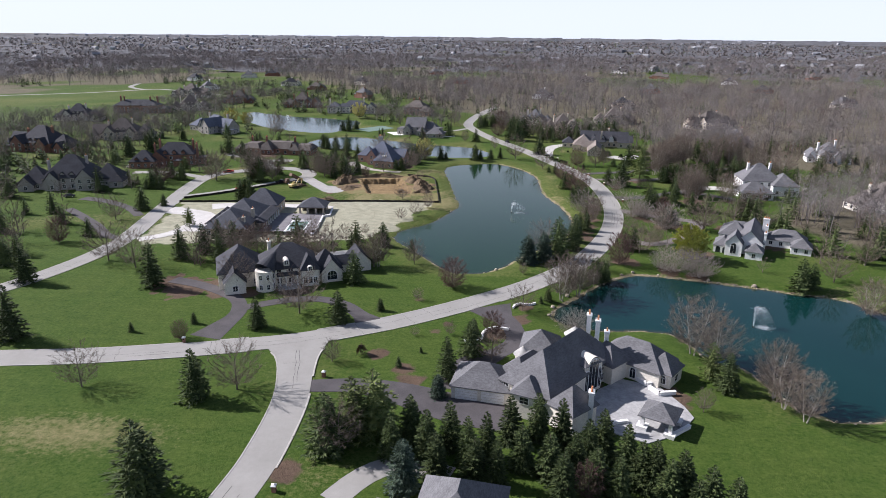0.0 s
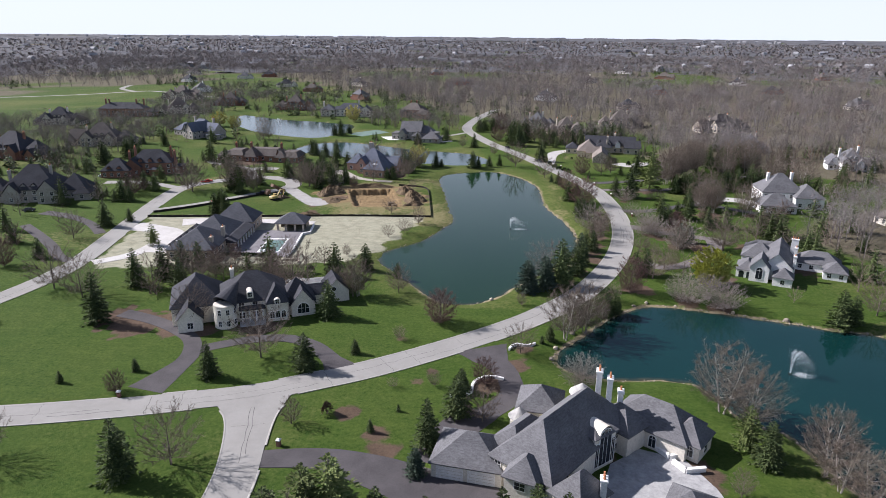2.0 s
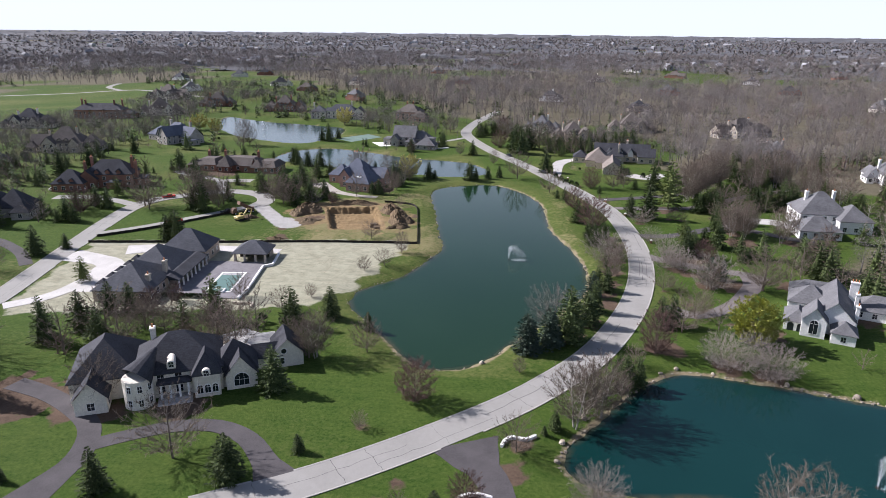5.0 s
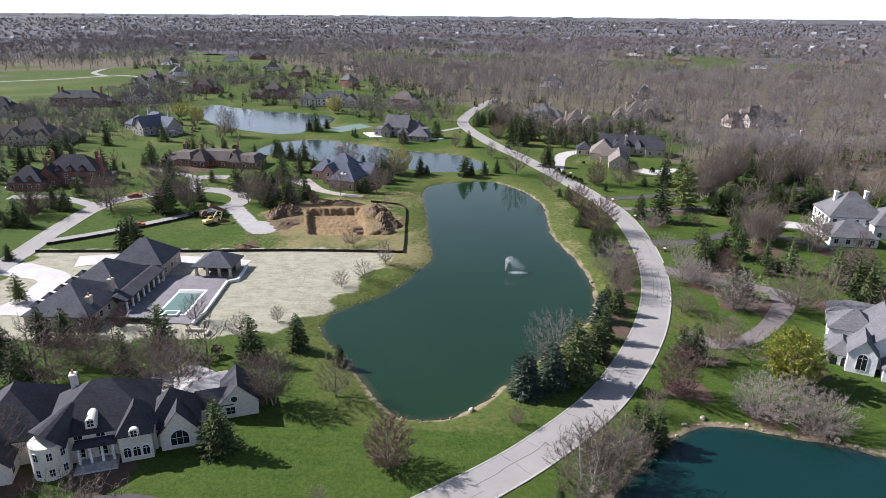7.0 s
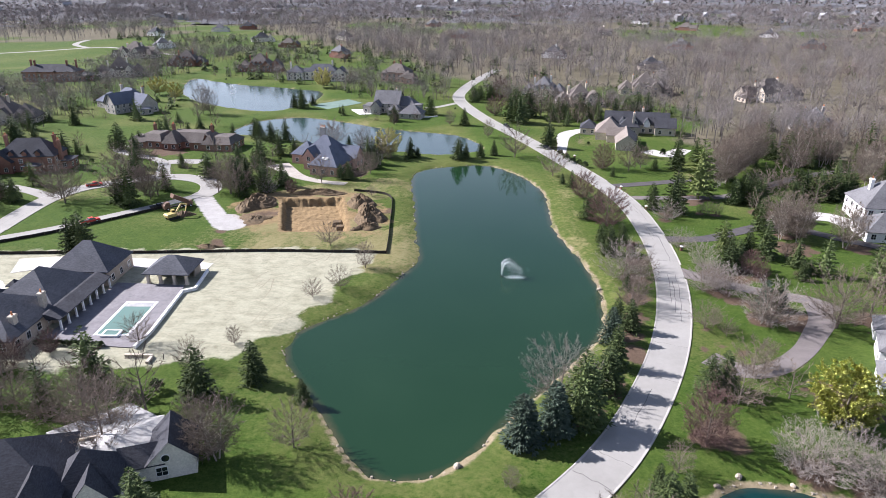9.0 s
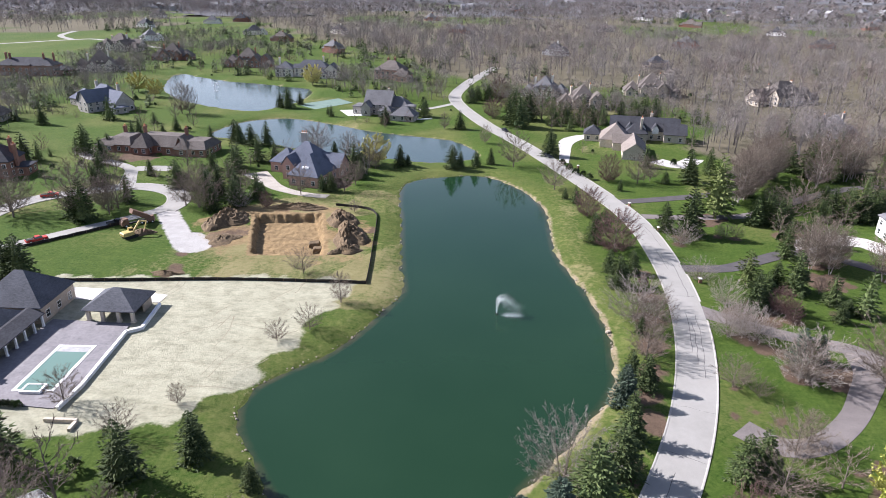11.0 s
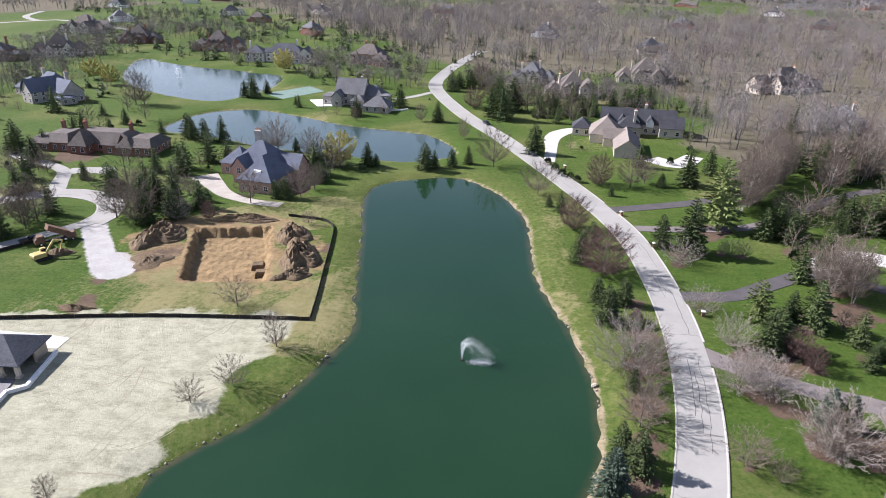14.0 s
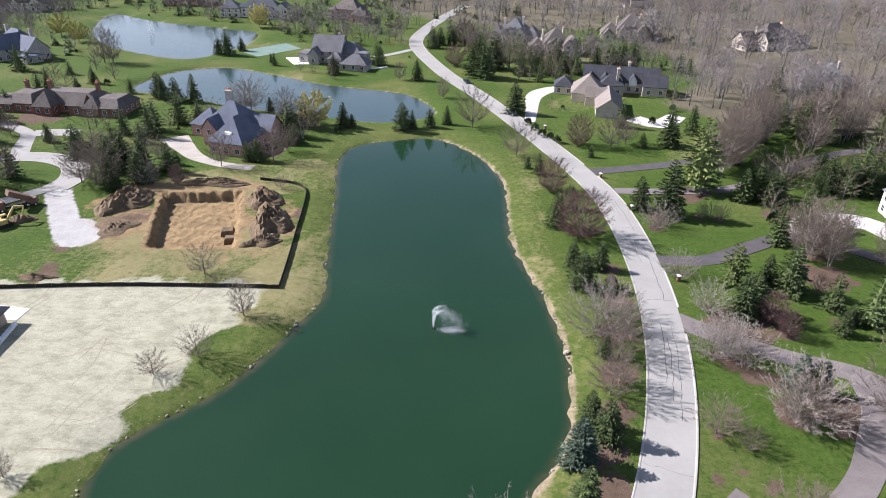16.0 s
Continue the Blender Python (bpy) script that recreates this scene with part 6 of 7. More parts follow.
def bare_meshes(seed, width, mat, bark, stems=1, base=0.2, limbs=20, subs=8, twigs=6, ends=2, leaves=None, fat=0.03, spray=3):
    """A ten-metre leafless tree: trunk with curved limbs, and an egg-shaped crown of fine twigs. width: crown's width by its height."""
    r = random.Random(seed)
    tv, tf, v, f = [], [], [], []

    def near(d, amount):
        return (d + Vector((r.gauss(0, amount), r.gauss(0, amount), r.gauss(0, amount) + 0.12))).normalized()

    def sliver(p, d, L, w):
        s = d.orthogonal().normalized()
        s.rotate(Matrix.Rotation(r.uniform(0, 6.283), 3, d))
        n = len(v)
        v.extend((tuple(p + s * w), tuple(p - s * w), tuple(p + d * L)))
        f.append((n, n + 1, n + 2))

    high, a = 10 * (1 + base) / 2, 5 * width
    c = 10 - high
    feet = []
    for st in range(stems):
        w = 6.283 * st / stems + seed
        lean = Vector((math.cos(w) * 0.2, math.sin(w) * 0.2, 1)) if stems > 1 else Vector((r.uniform(-0.03, 0.03), r.uniform(-0.03, 0.03), 1))
        foot = Vector((lean.x * 1.2, lean.y * 1.2, -0.3)) if stems > 1 else Vector((0, 0, -0.3))
        mid, top = foot + lean * 4.0, foot + lean * 8.0
        rad = 0.20 / math.sqrt(stems)
        tube(tv, tf, foot, mid, rad, rad * 0.6, 6)
        tube(tv, tf, mid, top, rad * 0.6, 0.03, 5)
        feet.append((foot, lean))
    for i in range(limbs):
        u = 1 - 2 * (i + 0.5) / limbs
        w = i * 2.39996 + seed
        k = math.sqrt(max(0, 1 - u * u))
        wob = r.uniform(0.86, 1.08)
        tip = Vector((math.cos(w) * k * a * wob, math.sin(w) * k * a * wob, high + u * c * wob))
        foot, lean = feet[i % stems]
        start = foot + lean * max(10 * base * 0.75, min(7.4, (tip.z - 0.55 * Vector((tip.x, tip.y)).length) * r.uniform(0.75, 0.95)))
        mid = start.lerp(tip, 0.5) + Vector((tip.x, tip.y, 0)) * 0.10 + Vector((0, 0, -0.05 * k * a))
        thin = math.sqrt(20 / limbs)
        tube(tv, tf, start, mid, 0.045 * thin, 0.026 * thin, 4)
        tube(tv, tf, mid, tip, 0.026 * thin, 0.008, 3)
        L = (tip - start).length
        for j in range(subs):
            q = 0.22 + 0.78 * (j + r.random()) / subs
            p = start.lerp(mid, q * 2) if q < 0.5 else mid.lerp(tip, q * 2 - 1)
            d = near((tip - start).normalized(), 0.45)
            L2 = (0.12 * L + 0.45) * r.uniform(0.7, 1.2)
            sliver(p, d, L2, fat)
            for m in range(twigs):
                p3, d3 = p + d * L2 * r.uniform(0.1, 1.0), near(d, 0.5)
                L3 = r.uniform(0.32, 0.7)
                sliver(p3, d3, L3, fat * 0.75)
                for e in range(ends):
                    sliver(p3 + d3 * L3 * r.uniform(0.3, 0.9), near(d3, 0.6), r.uniform(0.2, 0.45), fat * 0.65)
                if leaves:
                    for e in range(spray):
                        o = Vector((r.uniform(-1, 1), r.uniform(-1, 1), r.uniform(-1, 1))).normalized()
                        diamond(v, f, p3 + d3 * L3 * r.uniform(0.2, 1.0), o, o.orthogonal().normalized(), 0, r.uniform(0.25, 0.5), 0.15)
    return mesh_of("trunk", tv, tf, bark), mesh_of("crown", v, f, leaves or mat)


def shrub_meshes(seed, mat):
    """A dense low shrub, one metre high and as wide."""
    r = random.Random(seed)
    v, f, tv, tf = [], [], [], []
    for i in range(5):
        w = 6.283 * i / 5
        tube(tv, tf, (0, 0, -0.1), (math.cos(w) * 0.25, math.sin(w) * 0.25, 0.6), 0.02, 0.008, 4)
    for i in range(300):
        w, u = r.uniform(0, 6.283), r.random() ** 0.6
        d = Vector((math.cos(w) * u, math.sin(w) * u, math.sqrt(max(0, 1 - u * u)))).normalized()
        k = r.uniform(0.72, 1.0) * (1 + 0.15 * math.sin(3 * w + seed))
        p = Vector((d.x * 0.5 * k, d.y * 0.5 * k, 0.08 + d.z * 0.85 * k))
        a = (d + Vector((r.uniform(-1, 1), r.uniform(-1, 1), r.uniform(-0.6, 1)))).normalized()
        diamond(v, f, p, a, a.orthogonal().normalized(), 0.01, r.uniform(0.14, 0.26), 0.08)
    return mesh_of("stem", tv, tf, M_BARK), mesh_of("leaves", v, f, mat)


def plants(name, spots, variants, base, label, category, group="", wide=0.12):
    """Sets plants of one kind at (x, y, height); variants: pairs of meshes of the height base."""
    r = random.Random(len(spots) * 7 + len(name))
    roots = []
    for trunk_me, crown_me in variants:
        root = tagged(new(name), label, category, group)
        for me in (trunk_me, crown_me):
            o = new(me.name.split(".")[0], me)
            o.parent = root
        roots.append(root)
    used = set()
    zs = ground_z([p[0] for p in spots], [p[1] for p in spots])
    for i, (x, y, h) in enumerate(spots):
        k = r.randrange(len(roots))
        s = h / base
        q = s * r.uniform(1 - wide, 1 + wide)
        z = float(zs[i])
        m = Matrix.LocRotScale((x, y, z), Euler((0, 0, r.uniform(0, 6.283))), (q, q, s))
        if k in used:
            copy_thing(roots[k], m @ Matrix.Diagonal((*[1 / c for c in roots[k].scale], 1)))
        else:
            roots[k].matrix_basis = m
            used.add(k)
    for k, root in enumerate(roots):
        if k not in used:
            for o in (*root.children, root):
                bpy.data.objects.remove(o)


SPRUCES_A = [
    (-35.4, -69.3, 14.5), (-39.6, -38.5, 11.6), (-38.3, -3, 8.8), (-17.9, 2.4, 9), (-7.8, 10.9, 3.8), (-69.6, -8.4, 2.8),
    (-55.8, -2, 3.3), (-79.5, 22.7, 14.1), (-82.7, 48.9, 12.1), (-77.8, 56.1, 10.8), (-76.8, 67.5, 9), (-72.2, 69.3, 8.2),
    (-128.6, 71, 7.3), (-127.7, 109.8, 10.5), (-97.4, -14.8, 14.5), (-7.9, -53.9, 11.9), (13.1, -25.6, 10.5), (18.1, -14.2, 9),
    (1.6, -21.3, 2.9), (6.1, -13.7, 1.7), (74.8, -25.5, 9), (118.4, 38.7, 10.5), (122.4, 40, 8.4), (-120, 22.8, 12.8),
    (-136.6, 36.9, 9.8), (56.3, 40.8, 8.2), (59.5, 42.5, 7.1), (39.8, 22.7, 4.1), (37.6, 20.4, 2.2), (18.6, -4.6, 5.6),
    (46.2, 61.5, 14.9), (52.1, 72, 9.6)]
SPRUCES_B = [
    (55.2, 81.1, 9.8), (71.4, 73.1, 8.6), (74.7, 74.5, 8.7), (113.7, 131.2, 3.8), (55.8, 44.5, 6.3), (124.9, 176.4, 10.2),
    (113.8, 166.4, 10.8), (-16.1, 69.4, 9.1), (-26.5, 64.4, 6), (-19.4, 31.9, 10.7), (-4.9, 64.1, 5.3), (-87.2, 129, 12.3),
    (-91.1, 129.6, 10.2), (-101.1, 173, 10.1), (-130.3, 239.5, 9.5), (-124.6, 295.2, 7.3), (59.1, 207.2, 6.7), (56, 211.8, 4.4),
    (60.6, 171.5, 9.3), (65.3, 182.4, 7.2), (62.2, 151, 6.3), (63, 142.1, 8.6), (68, 150.1, 6.7), (64.1, 117.8, 4.8), (58.8, 100.1, 6.8),
    (60.9, 96.6, 7.8), (84.1, 183.9, 9.3), (90.7, 180.8, 15.4), (77.1, 223.8, 4.3), (105.2, 237.6, 13.3), (96, 235, 5),
    (116.8, 251.2, 10.8)]
SPRUCES_C = [
    (93.5, 132.6, 10.5), (96.6, 135.3, 8.5), (106.9, 143.3, 11.4), (103.6, 146.5, 7.2), (111.3, 128.1, 5.6), (-135.7, 254.4, 7.7),
    (-100, 220.4, 6.3), (-86.8, 215.8, 6.5), (-67.4, 196.9, 11.3), (-65.6, 201.9, 11.1), (-57.8, 197.7, 11.3), (-50.6, 204.1, 4.6),
    (-85.9, 275.3, 9.8), (-78.9, 271.6, 9.7), (-71.7, 272.3, 11.2), (-38.6, 263, 6), (-7.5, 246.6, 9), (-4.4, 246.9, 4.8),
    (13.8, 245.7, 9.8), (17.1, 248, 6.7), (23.2, 249.9, 6.8), (29.3, 253.9, 7.1), (-30.6, 209.7, 6.3), (-27.6, 210, 7.4),
    (54.7, 271.2, 12.1), (12.8, 318.7, 9.6), (-8.6, 346.7, 10.9), (-26.8, 326.4, 9), (15.2, 393, 11.5), (19, 401.7, 9.5),
    (25.2, 402.4, 10.8), (37.6, 332.5, 15.2)]
SPRUCES_D = [
    (42.9, 327.2, 17.5), (48.7, 345.8, 16.5), (41.1, 365.1, 14.2), (60.6, 334.7, 9.9), (67.9, 341.4, 8.7), (74.1, 335.9, 10),
    (81.7, 342.7, 10.1), (87.2, 343.2, 10.1), (98, 350.5, 11.7), (105.1, 351.2, 12.2), (111.3, 354.4, 14), (117.6, 357.6, 13.5),
    (-88.5, 359.4, 12.2), (-93.8, 361.8, 8.8), (-84.4, 370.2, 7.5), (-110.5, 206.8, 6.5), (-112.3, 204.1, 9.2), (-144, 151.7, 10),
    (-138.8, 148.9, 7.8), (-144.8, 173.9, 9.6), (-138.1, 170.7, 9.5), (-96, 170.7, 13.3), (-83.3, 207.4, 10.5), (-195.3, 251.8, 13.6),
    (-199.4, 232, 14.2), (-195.1, 298, 11.3), (-88.9, 279, 9.8), (-89.2, 130.1, 11), (-142.2, 247.6, 12.7), (-121.8, 117.3, 5.6),
    (-60.7, 184.8, 10.4), (-55.2, 189.6, 10.6)]
SPRUCES_E = [
    (-50.8, 198.9, 9.7)]
SPRUCES_F = [
    (114.2, 192.2, 9.5), (117.4, 194.4, 8.2), (120.6, 190.6, 10.4), (124.2, 193.8, 9.2), (122, 198.6, 8.6), (142.4, 202.6, 10.8), (146.4, 200.7, 11.6), (150.6, 199.3, 10.2), (154.8, 200.4, 11.2), (148.4, 206, 9.4),
    (155, 250.4, 14.2), (159.6, 257.4, 13), (164.8, 255.4, 14.8), (150.8, 258.6, 12), (169, 262, 13), (119.9, 183.6, 3.2), (114.8, 132.2, 4.4), (145, 214, 8), (137, 199, 7.6), (160, 205, 10)]
SPRUCES = SPRUCES_F + SPRUCES_A + SPRUCES_B + SPRUCES_C + SPRUCES_D + SPRUCES_E
PINES = [
    (-97.1, 88, 8.2), (72.5, -21.2, 9.4), (-3.4, -49.9, 13), (0.5, -48.7, 14.1), (103.7, 199, 21.2), (96.2, 146, 9.9), (-145, 191, 9.4)]
BLUE_SPRUCES = [
    (8, -64.4, 10.1), (11.7, -33.5, 5.4), (35.6, 55.3, 9.9), (41.1, 58.7, 10.4), (98.7, 109.9, 6.6), (56.1, 91.8, 8.6),
    (95.4, 110.7, 7.4)]
ROW_SPRUCES = [
    (7.7, -50.3, 10), (11.2, -54.8, 10), (15.3, -51.6, 10), (18.7, -56.6, 10), (22.1, -54.9, 10), (26.6, -48.7, 10), (31.9, -47.3, 10),
    (36.2, -49.1, 10), (40.2, -55.6, 10), (43.4, -52.2, 10), (46.8, -56.5, 10), (50.5, -61.2, 10), (54.5, -63.5, 10), (57.7, -67.5, 10),
    (60.8, -70, 10), (4.7, -55.6, 9), (13.2, -60.2, 9), (20, -60.9, 9), (23.8, -61.5, 9), (28.3, -56.8, 9), (33.1, -58.6, 9),
    (37.6, -58.3, 9), (34.9, -64.1, 9), (40.6, -62.4, 9), (44, -64.3, 9), (48.6, -59.9, 9), (52.1, -64.6, 9), (55, -69.7, 9)]
BARE_TREES_A = [
    (-66, -36, 10), (-32, -34.3, 11.5), (-14.4, -19.8, 5.9), (-105.7, 44.4, 13.3), (-93, 38.2, 13.5), (-141.8, 48.2, 9.2),
    (-130.3, 93.1, 10.7), (-29.7, 7, 13.3), (-53.3, 23.2, 11.5), (32.1, 14.5, 7.7), (23.3, -16.1, 7.9), (67, -35.2, 5.5), (2, 19.2, 3.9),
    (-5.1, -54.6, 10.8), (132, 45.8, 11.3), (150.9, 63.7, 10.1), (-2.6, 50.8, 8.9), (33.6, 44.4, 3.9), (12.6, -3.1, 3.8),
    (3.6, -4.2, 2.3), (76.2, 69.8, 9.4), (60.4, 50, 5.6), (108.1, 101.7, 14.7), (80.6, 100.1, 4.6), (82.1, 95.7, 4.5), (82.2, 79.8, 8.3),
    (85.5, 82.6, 7), (132.8, 120, 11.4), (-66.6, 59.3, 8.1), (-61.2, 57.7, 8), (-56.1, 57.1, 8), (-49.8, 54.6, 8.9)]
BARE_TREES_B = [
    (99.4, 179.7, 4.2), (101.6, 179.2, 4.6), (104.4, 178.4, 4.4), (87.7, 174.2, 4.2), (108.6, 102, 10), (130, 206, 8), (139, 210, 7.5), (128, 214, 7),
    (-44.6, 53.5, 8.8), (-40.6, 53.5, 10.8), (-36.2, 53.8, 10), (-30.6, 73.2, 6.7), (-45.3, 80.9, 7.5), (-25.2, 83.2, 4.4),
    (-22.7, 55, 6.6), (-15.6, 46.6, 10.9), (-33.3, 47.1, 14), (-66.7, 66.6, 5.5), (-61.7, 50.1, 7.5), (-98, 173.3, 14.3),
    (-91.8, 177.5, 10.2), (-96.3, 182.2, 11), (-123.9, 175.8, 14.1), (-143.4, 170.3, 6.5), (-18, 140.4, 7.5), (-4.6, 125.3, 7.9),
    (-14.2, 106.5, 4.9), (-8.5, 111.9, 6.1), (67.1, 118, 9.2), (63.3, 107, 8.2), (69.9, 125.5, 6.3), (65.4, 110.3, 7), (78.2, 99, 6.8),
    (113, 142.6, 5), (85.2, 233, 11.6), (90.9, 237.6, 10), (38.7, 251.3, 15.1), (53.2, 221.9, 11.4), (26.2, 289.9, 8.8), (5.1, 318, 8.3)]
BARE_TREES_C = [
    (-7.5, 411.3, 11.4), (55.7, 346.4, 19.2), (-20.2, 218.5, 9), (-22.6, 210.4, 11.4), (-36.8, 204.2, 11.2), (-45.6, 262.3, 13),
    (-48.2, 263.7, 11.1), (-30.6, 256, 11.3), (-66.1, 186.8, 12.7), (-62.3, 184.2, 11.2), (-58.8, 210, 6.9), (-115.8, 225.1, 8),
    (-139.6, 334, 17.7), (-135.4, 334.4, 15.6), (-95.6, 216.2, 4.8), (-91.7, 182.7, 13.3), (-98.4, 186.4, 10.2), (-16.7, 241.1, 7.2),
    (-14.4, 188.8, 4.3), (-119.5, 171.1, 15.4), (-101.3, 174.7, 17.3), (-72.2, 201, 11), (-71.1, 187.9, 11.7)]
BARE_TREES = BARE_TREES_A + BARE_TREES_B + BARE_TREES_C
BUDDING_TREES = [
    (-134.3, 61.9, 9.6), (-55.2, -11.2, 5), (39.3, -63.9, 6.9), (35.5, -64, 3.4), (11.5, 30.2, 9.6), (23.6, -0.9, 6), (66.7, 57.3, 11.4),
    (-62.1, 76.0, 5.5), (-66.4, 70.5, 6.3), (61.8, 194, 9.7), (66.1, 165.5, 12.3), (74.8, 235, 10.7), (-44.3, 189.8, 5.5),
    (32.6, 403.1, 13.9), (29, 350.3, 10.4), (98.9, 131, 6.7), (100.2, 126.4, 5.7), (-144.9, 162.3, 11.4)]
PALE_TRUNKS = [
    (114.4, 212.1, 16), (116.4, 215, 17), (119.4, 218.4, 17.5), (121.6, 222, 16.5), (124.6, 225.6, 18), (127.4, 230, 17), (130.4, 234.6, 18), (133.6, 239.6, 17.4), (137, 245, 18), (141, 250, 17),
    (159.1, 247.5, 19), (167.4, 246.8, 19), (119.8, 162.5, 11), (123, 159.4, 10.4), (137.2, 155.3, 11), (133.2, 122.4, 12), (152, 236, 13), (176, 228, 15), (184, 214, 15), (172, 218, 13),
    (72.5, -8.1, 15.4), (76.5, -12.7, 13.2), (84.3, -27.5, 13.5), (84.5, -32.1, 10.2), (86.6, -37.2, 11.2), (130.8, 22.4, 12.6),
    (43.9, 24.1, 14.5), (49.5, 29.1, 13.6), (46.6, 29.3, 10.7), (119.3, 161.3, 14.4), (124.6, 163.5, 13), (133.5, 152.2, 13.9),
    (-14.1, 46.8, 12), (51.3, 34.9, 6.8), (55, 36.1, 6), (92, 102.4, 9.2), (117.1, 157.8, 11), (121.3, 155.4, 12.3), (166.2, 255.4, 13.9),
    (158.6, 256.1, 14.6), (171.7, 250.6, 14.3)]
SILVER_TREES = [
    (45.8, 3.7, 6), (44.6, 0.7, 6.2), (43.1, 70.6, 11.5), (93.7, 102.9, 10.7), (83, 51.9, 8.5), (80.9, 52.9, 7.7), (88.7, 54, 7.4),
    (89.8, 47.8, 8.3), (92.2, 48.1, 7.7), (64.4, 124.8, 10.7), (67.3, 131.2, 7.7), (86.6, 173.5, 6.6), (85.1, 148.8, 5.5),
    (87.5, 134.2, 7.1), (83.4, 119.1, 7.7), (88.9, 117.9, 7.4), (86.9, 120.6, 7.6), (87.5, 125, 5), (-53.1, 189.1, 6.4)]
RED_BUSHES = [
    (-8.1, -15.8, 3), (69.6, 142.6, 4.5)]
LIME_TREE = [
    (92.5, 65.1, 11.8)]
SHRUBS = [
    (-33.1, 64.5, 3.2), (-25.3, 53.3, 6.3), (-20.6, 52.7, 5.7), (59, 255.8, 3.9), (61.1, 249.1, 2.7), (63.1, 243.4, 2.5),
    (65.8, 240.4, 2.5), (67.7, 236.9, 2.6), (105.4, 262, 5), (117.3, 178.3, 3.2)]
WILLOWS = [
    (-17.4, 246.4, 12.5), (-178.5, 381.5, 10.5), (-197.2, 397, 11.9), (-96, 441.3, 13.9)]


V_SPRUCE = [conifer_meshes(s, (3.3, 3.8, 2.9, 3.5)[s], M_SPRUCE, levels=17, power=0.74) for s in range(4)]
V_SPRUCE_LITE = [conifer_meshes(5 + s, (2.9, 3.4)[s], M_SPRUCE, levels=11, power=0.74) for s in range(2)]
V_ROW = [conifer_meshes(10 + s, 2.4 + 0.2 * s, M_SPRUCE, levels=18, power=0.7) for s in range(3)]
V_BLUE = [conifer_meshes(20 + s, 3.3, M_BLUE, levels=20, power=0.66) for s in range(2)]
V_PINE = [conifer_meshes(30 + s, 3.2, M_PINE, levels=15, loose=0.25, power=0.6, start=1.2) for s in range(2)]
V_BARE = [bare_meshes(40 + s, (0.85, 1.0, 0.7, 1.15)[s], M_TWIG, M_BARK, base=(0.22, 0.2, 0.15, 0.22)[s], limbs=44, subs=9, twigs=6, ends=2, fat=0.030) for s in range(4)]
V_BARE_LITE = [bare_meshes(44 + s, (0.8, 1.0, 0.68)[s], M_TWIG, M_BARK, limbs=16, subs=6, twigs=5, ends=1, fat=0.055) for s in range(3)]
V_BUD = [bare_meshes(50 + s, (0.8, 0.9, 0.98)[s], M_TWIG_RED, M_BARK, base=0.08, limbs=66, subs=11, twigs=7, ends=2, fat=0.037) for s in range(3)]
V_BUD_LITE = [bare_meshes(54 + s, (0.8, 0.9)[s], M_TWIG_RED, M_BARK, base=0.10, limbs=20, subs=6, twigs=6, ends=1, fat=0.060) for s in range(2)]
V_SILVER = [bare_meshes(60 + s, (1.5, 1.35, 1.7)[s], M_TWIG_PALE, M_BARK, stems=3, base=0.10, limbs=60, subs=10, twigs=6, ends=2, fat=0.030) for s in range(3)]
V_PALE = [bare_meshes(70 + s, (0.7, 0.8, 0.9)[s], M_TWIG, M_BIRCH, stems=2 + s % 2, base=0.22, limbs=58, subs=9, twigs=7, ends=2, fat=0.027) for s in range(3)]
V_PALE_LITE = [bare_meshes(74, 0.8, M_TWIG, M_BIRCH, stems=2, base=0.22, limbs=16, subs=6, twigs=5, ends=1, fat=0.055)]
V_WILLOW = [bare_meshes(80, 1.0, M_TWIG, M_BARK, base=0.2, leaves=M_WILLOW, ends=0, limbs=30, spray=5)]
V_LIME = [bare_meshes(85, 0.9, M_TWIG, M_BARK, base=0.05, leaves=M_LIME, ends=0, limbs=60, subs=10, spray=5)]
V_SHRUB = [shrub_meshes(90 + s, M_YEW) for s in range(2)]
V_REDBUSH = [shrub_meshes(95, M_TWIG_RED)]


DRIVE_LINES = [(spline(pts, step=4), np.max(width) / 2 + 1.5) for pts, width, _, _ in D]


# further planting round the houses farther off
def clear_of_plan(x, y):
    p = np.array([x, y])
    for line, gap in ((MAIN_ROAD, 6.5), (WEST_ROAD, 6.5), (SIDE_ROAD, 6.5)):
        if np.min(np.hypot(*(line - p).T)) < gap:
            return False
    for outline in (POND_A, POND_E, POND_B, POND_C):
        if np.min(np.hypot(*(outline[::2] - p).T)) < 5 or inside(outline[::4], np.array([x]), np.array([y]))[0]:
            return False
    for line, gap in DRIVE_LINES:
        if np.min(np.hypot(*(line - p).T)) < gap:
            return False
    if inside(FIELD, np.array([x]), np.array([y]))[0]:
        return False
    return all(np.hypot(x - hx, y - hy) > hr for hx, hy, hr in HOUSE_SPOTS)


FIELD = [(-620, 560), (-404, 392), (-318, 440), (-320, 540), (-395, 705), (-500, 760), (-640, 700)]
HOUSE_SPOTS = [(-77, 95, 26), (-53, 100, 22), (-35, 30, 26), (35, -18, 36), (119, 81, 19), (135, 85, 9), (158, 176, 20), (95, 296, 24), (-41, 228, 15), (-112, 257, 26), (-162, 210, 22)]
HOUSE_SPOTS += [(x, y, 26) for x, y in FAR_VILLAS] + [(-309, 455, 23), (-30, 350, 21), (-49, 351, 10), (-108, 486, 25), (-47, 484, 16), (-192, 345, 22), (18, -76, 14)]
HOUSE_SPOTS += [(v[0], v[1], v[3] * 0.5) for v in VILLAS]
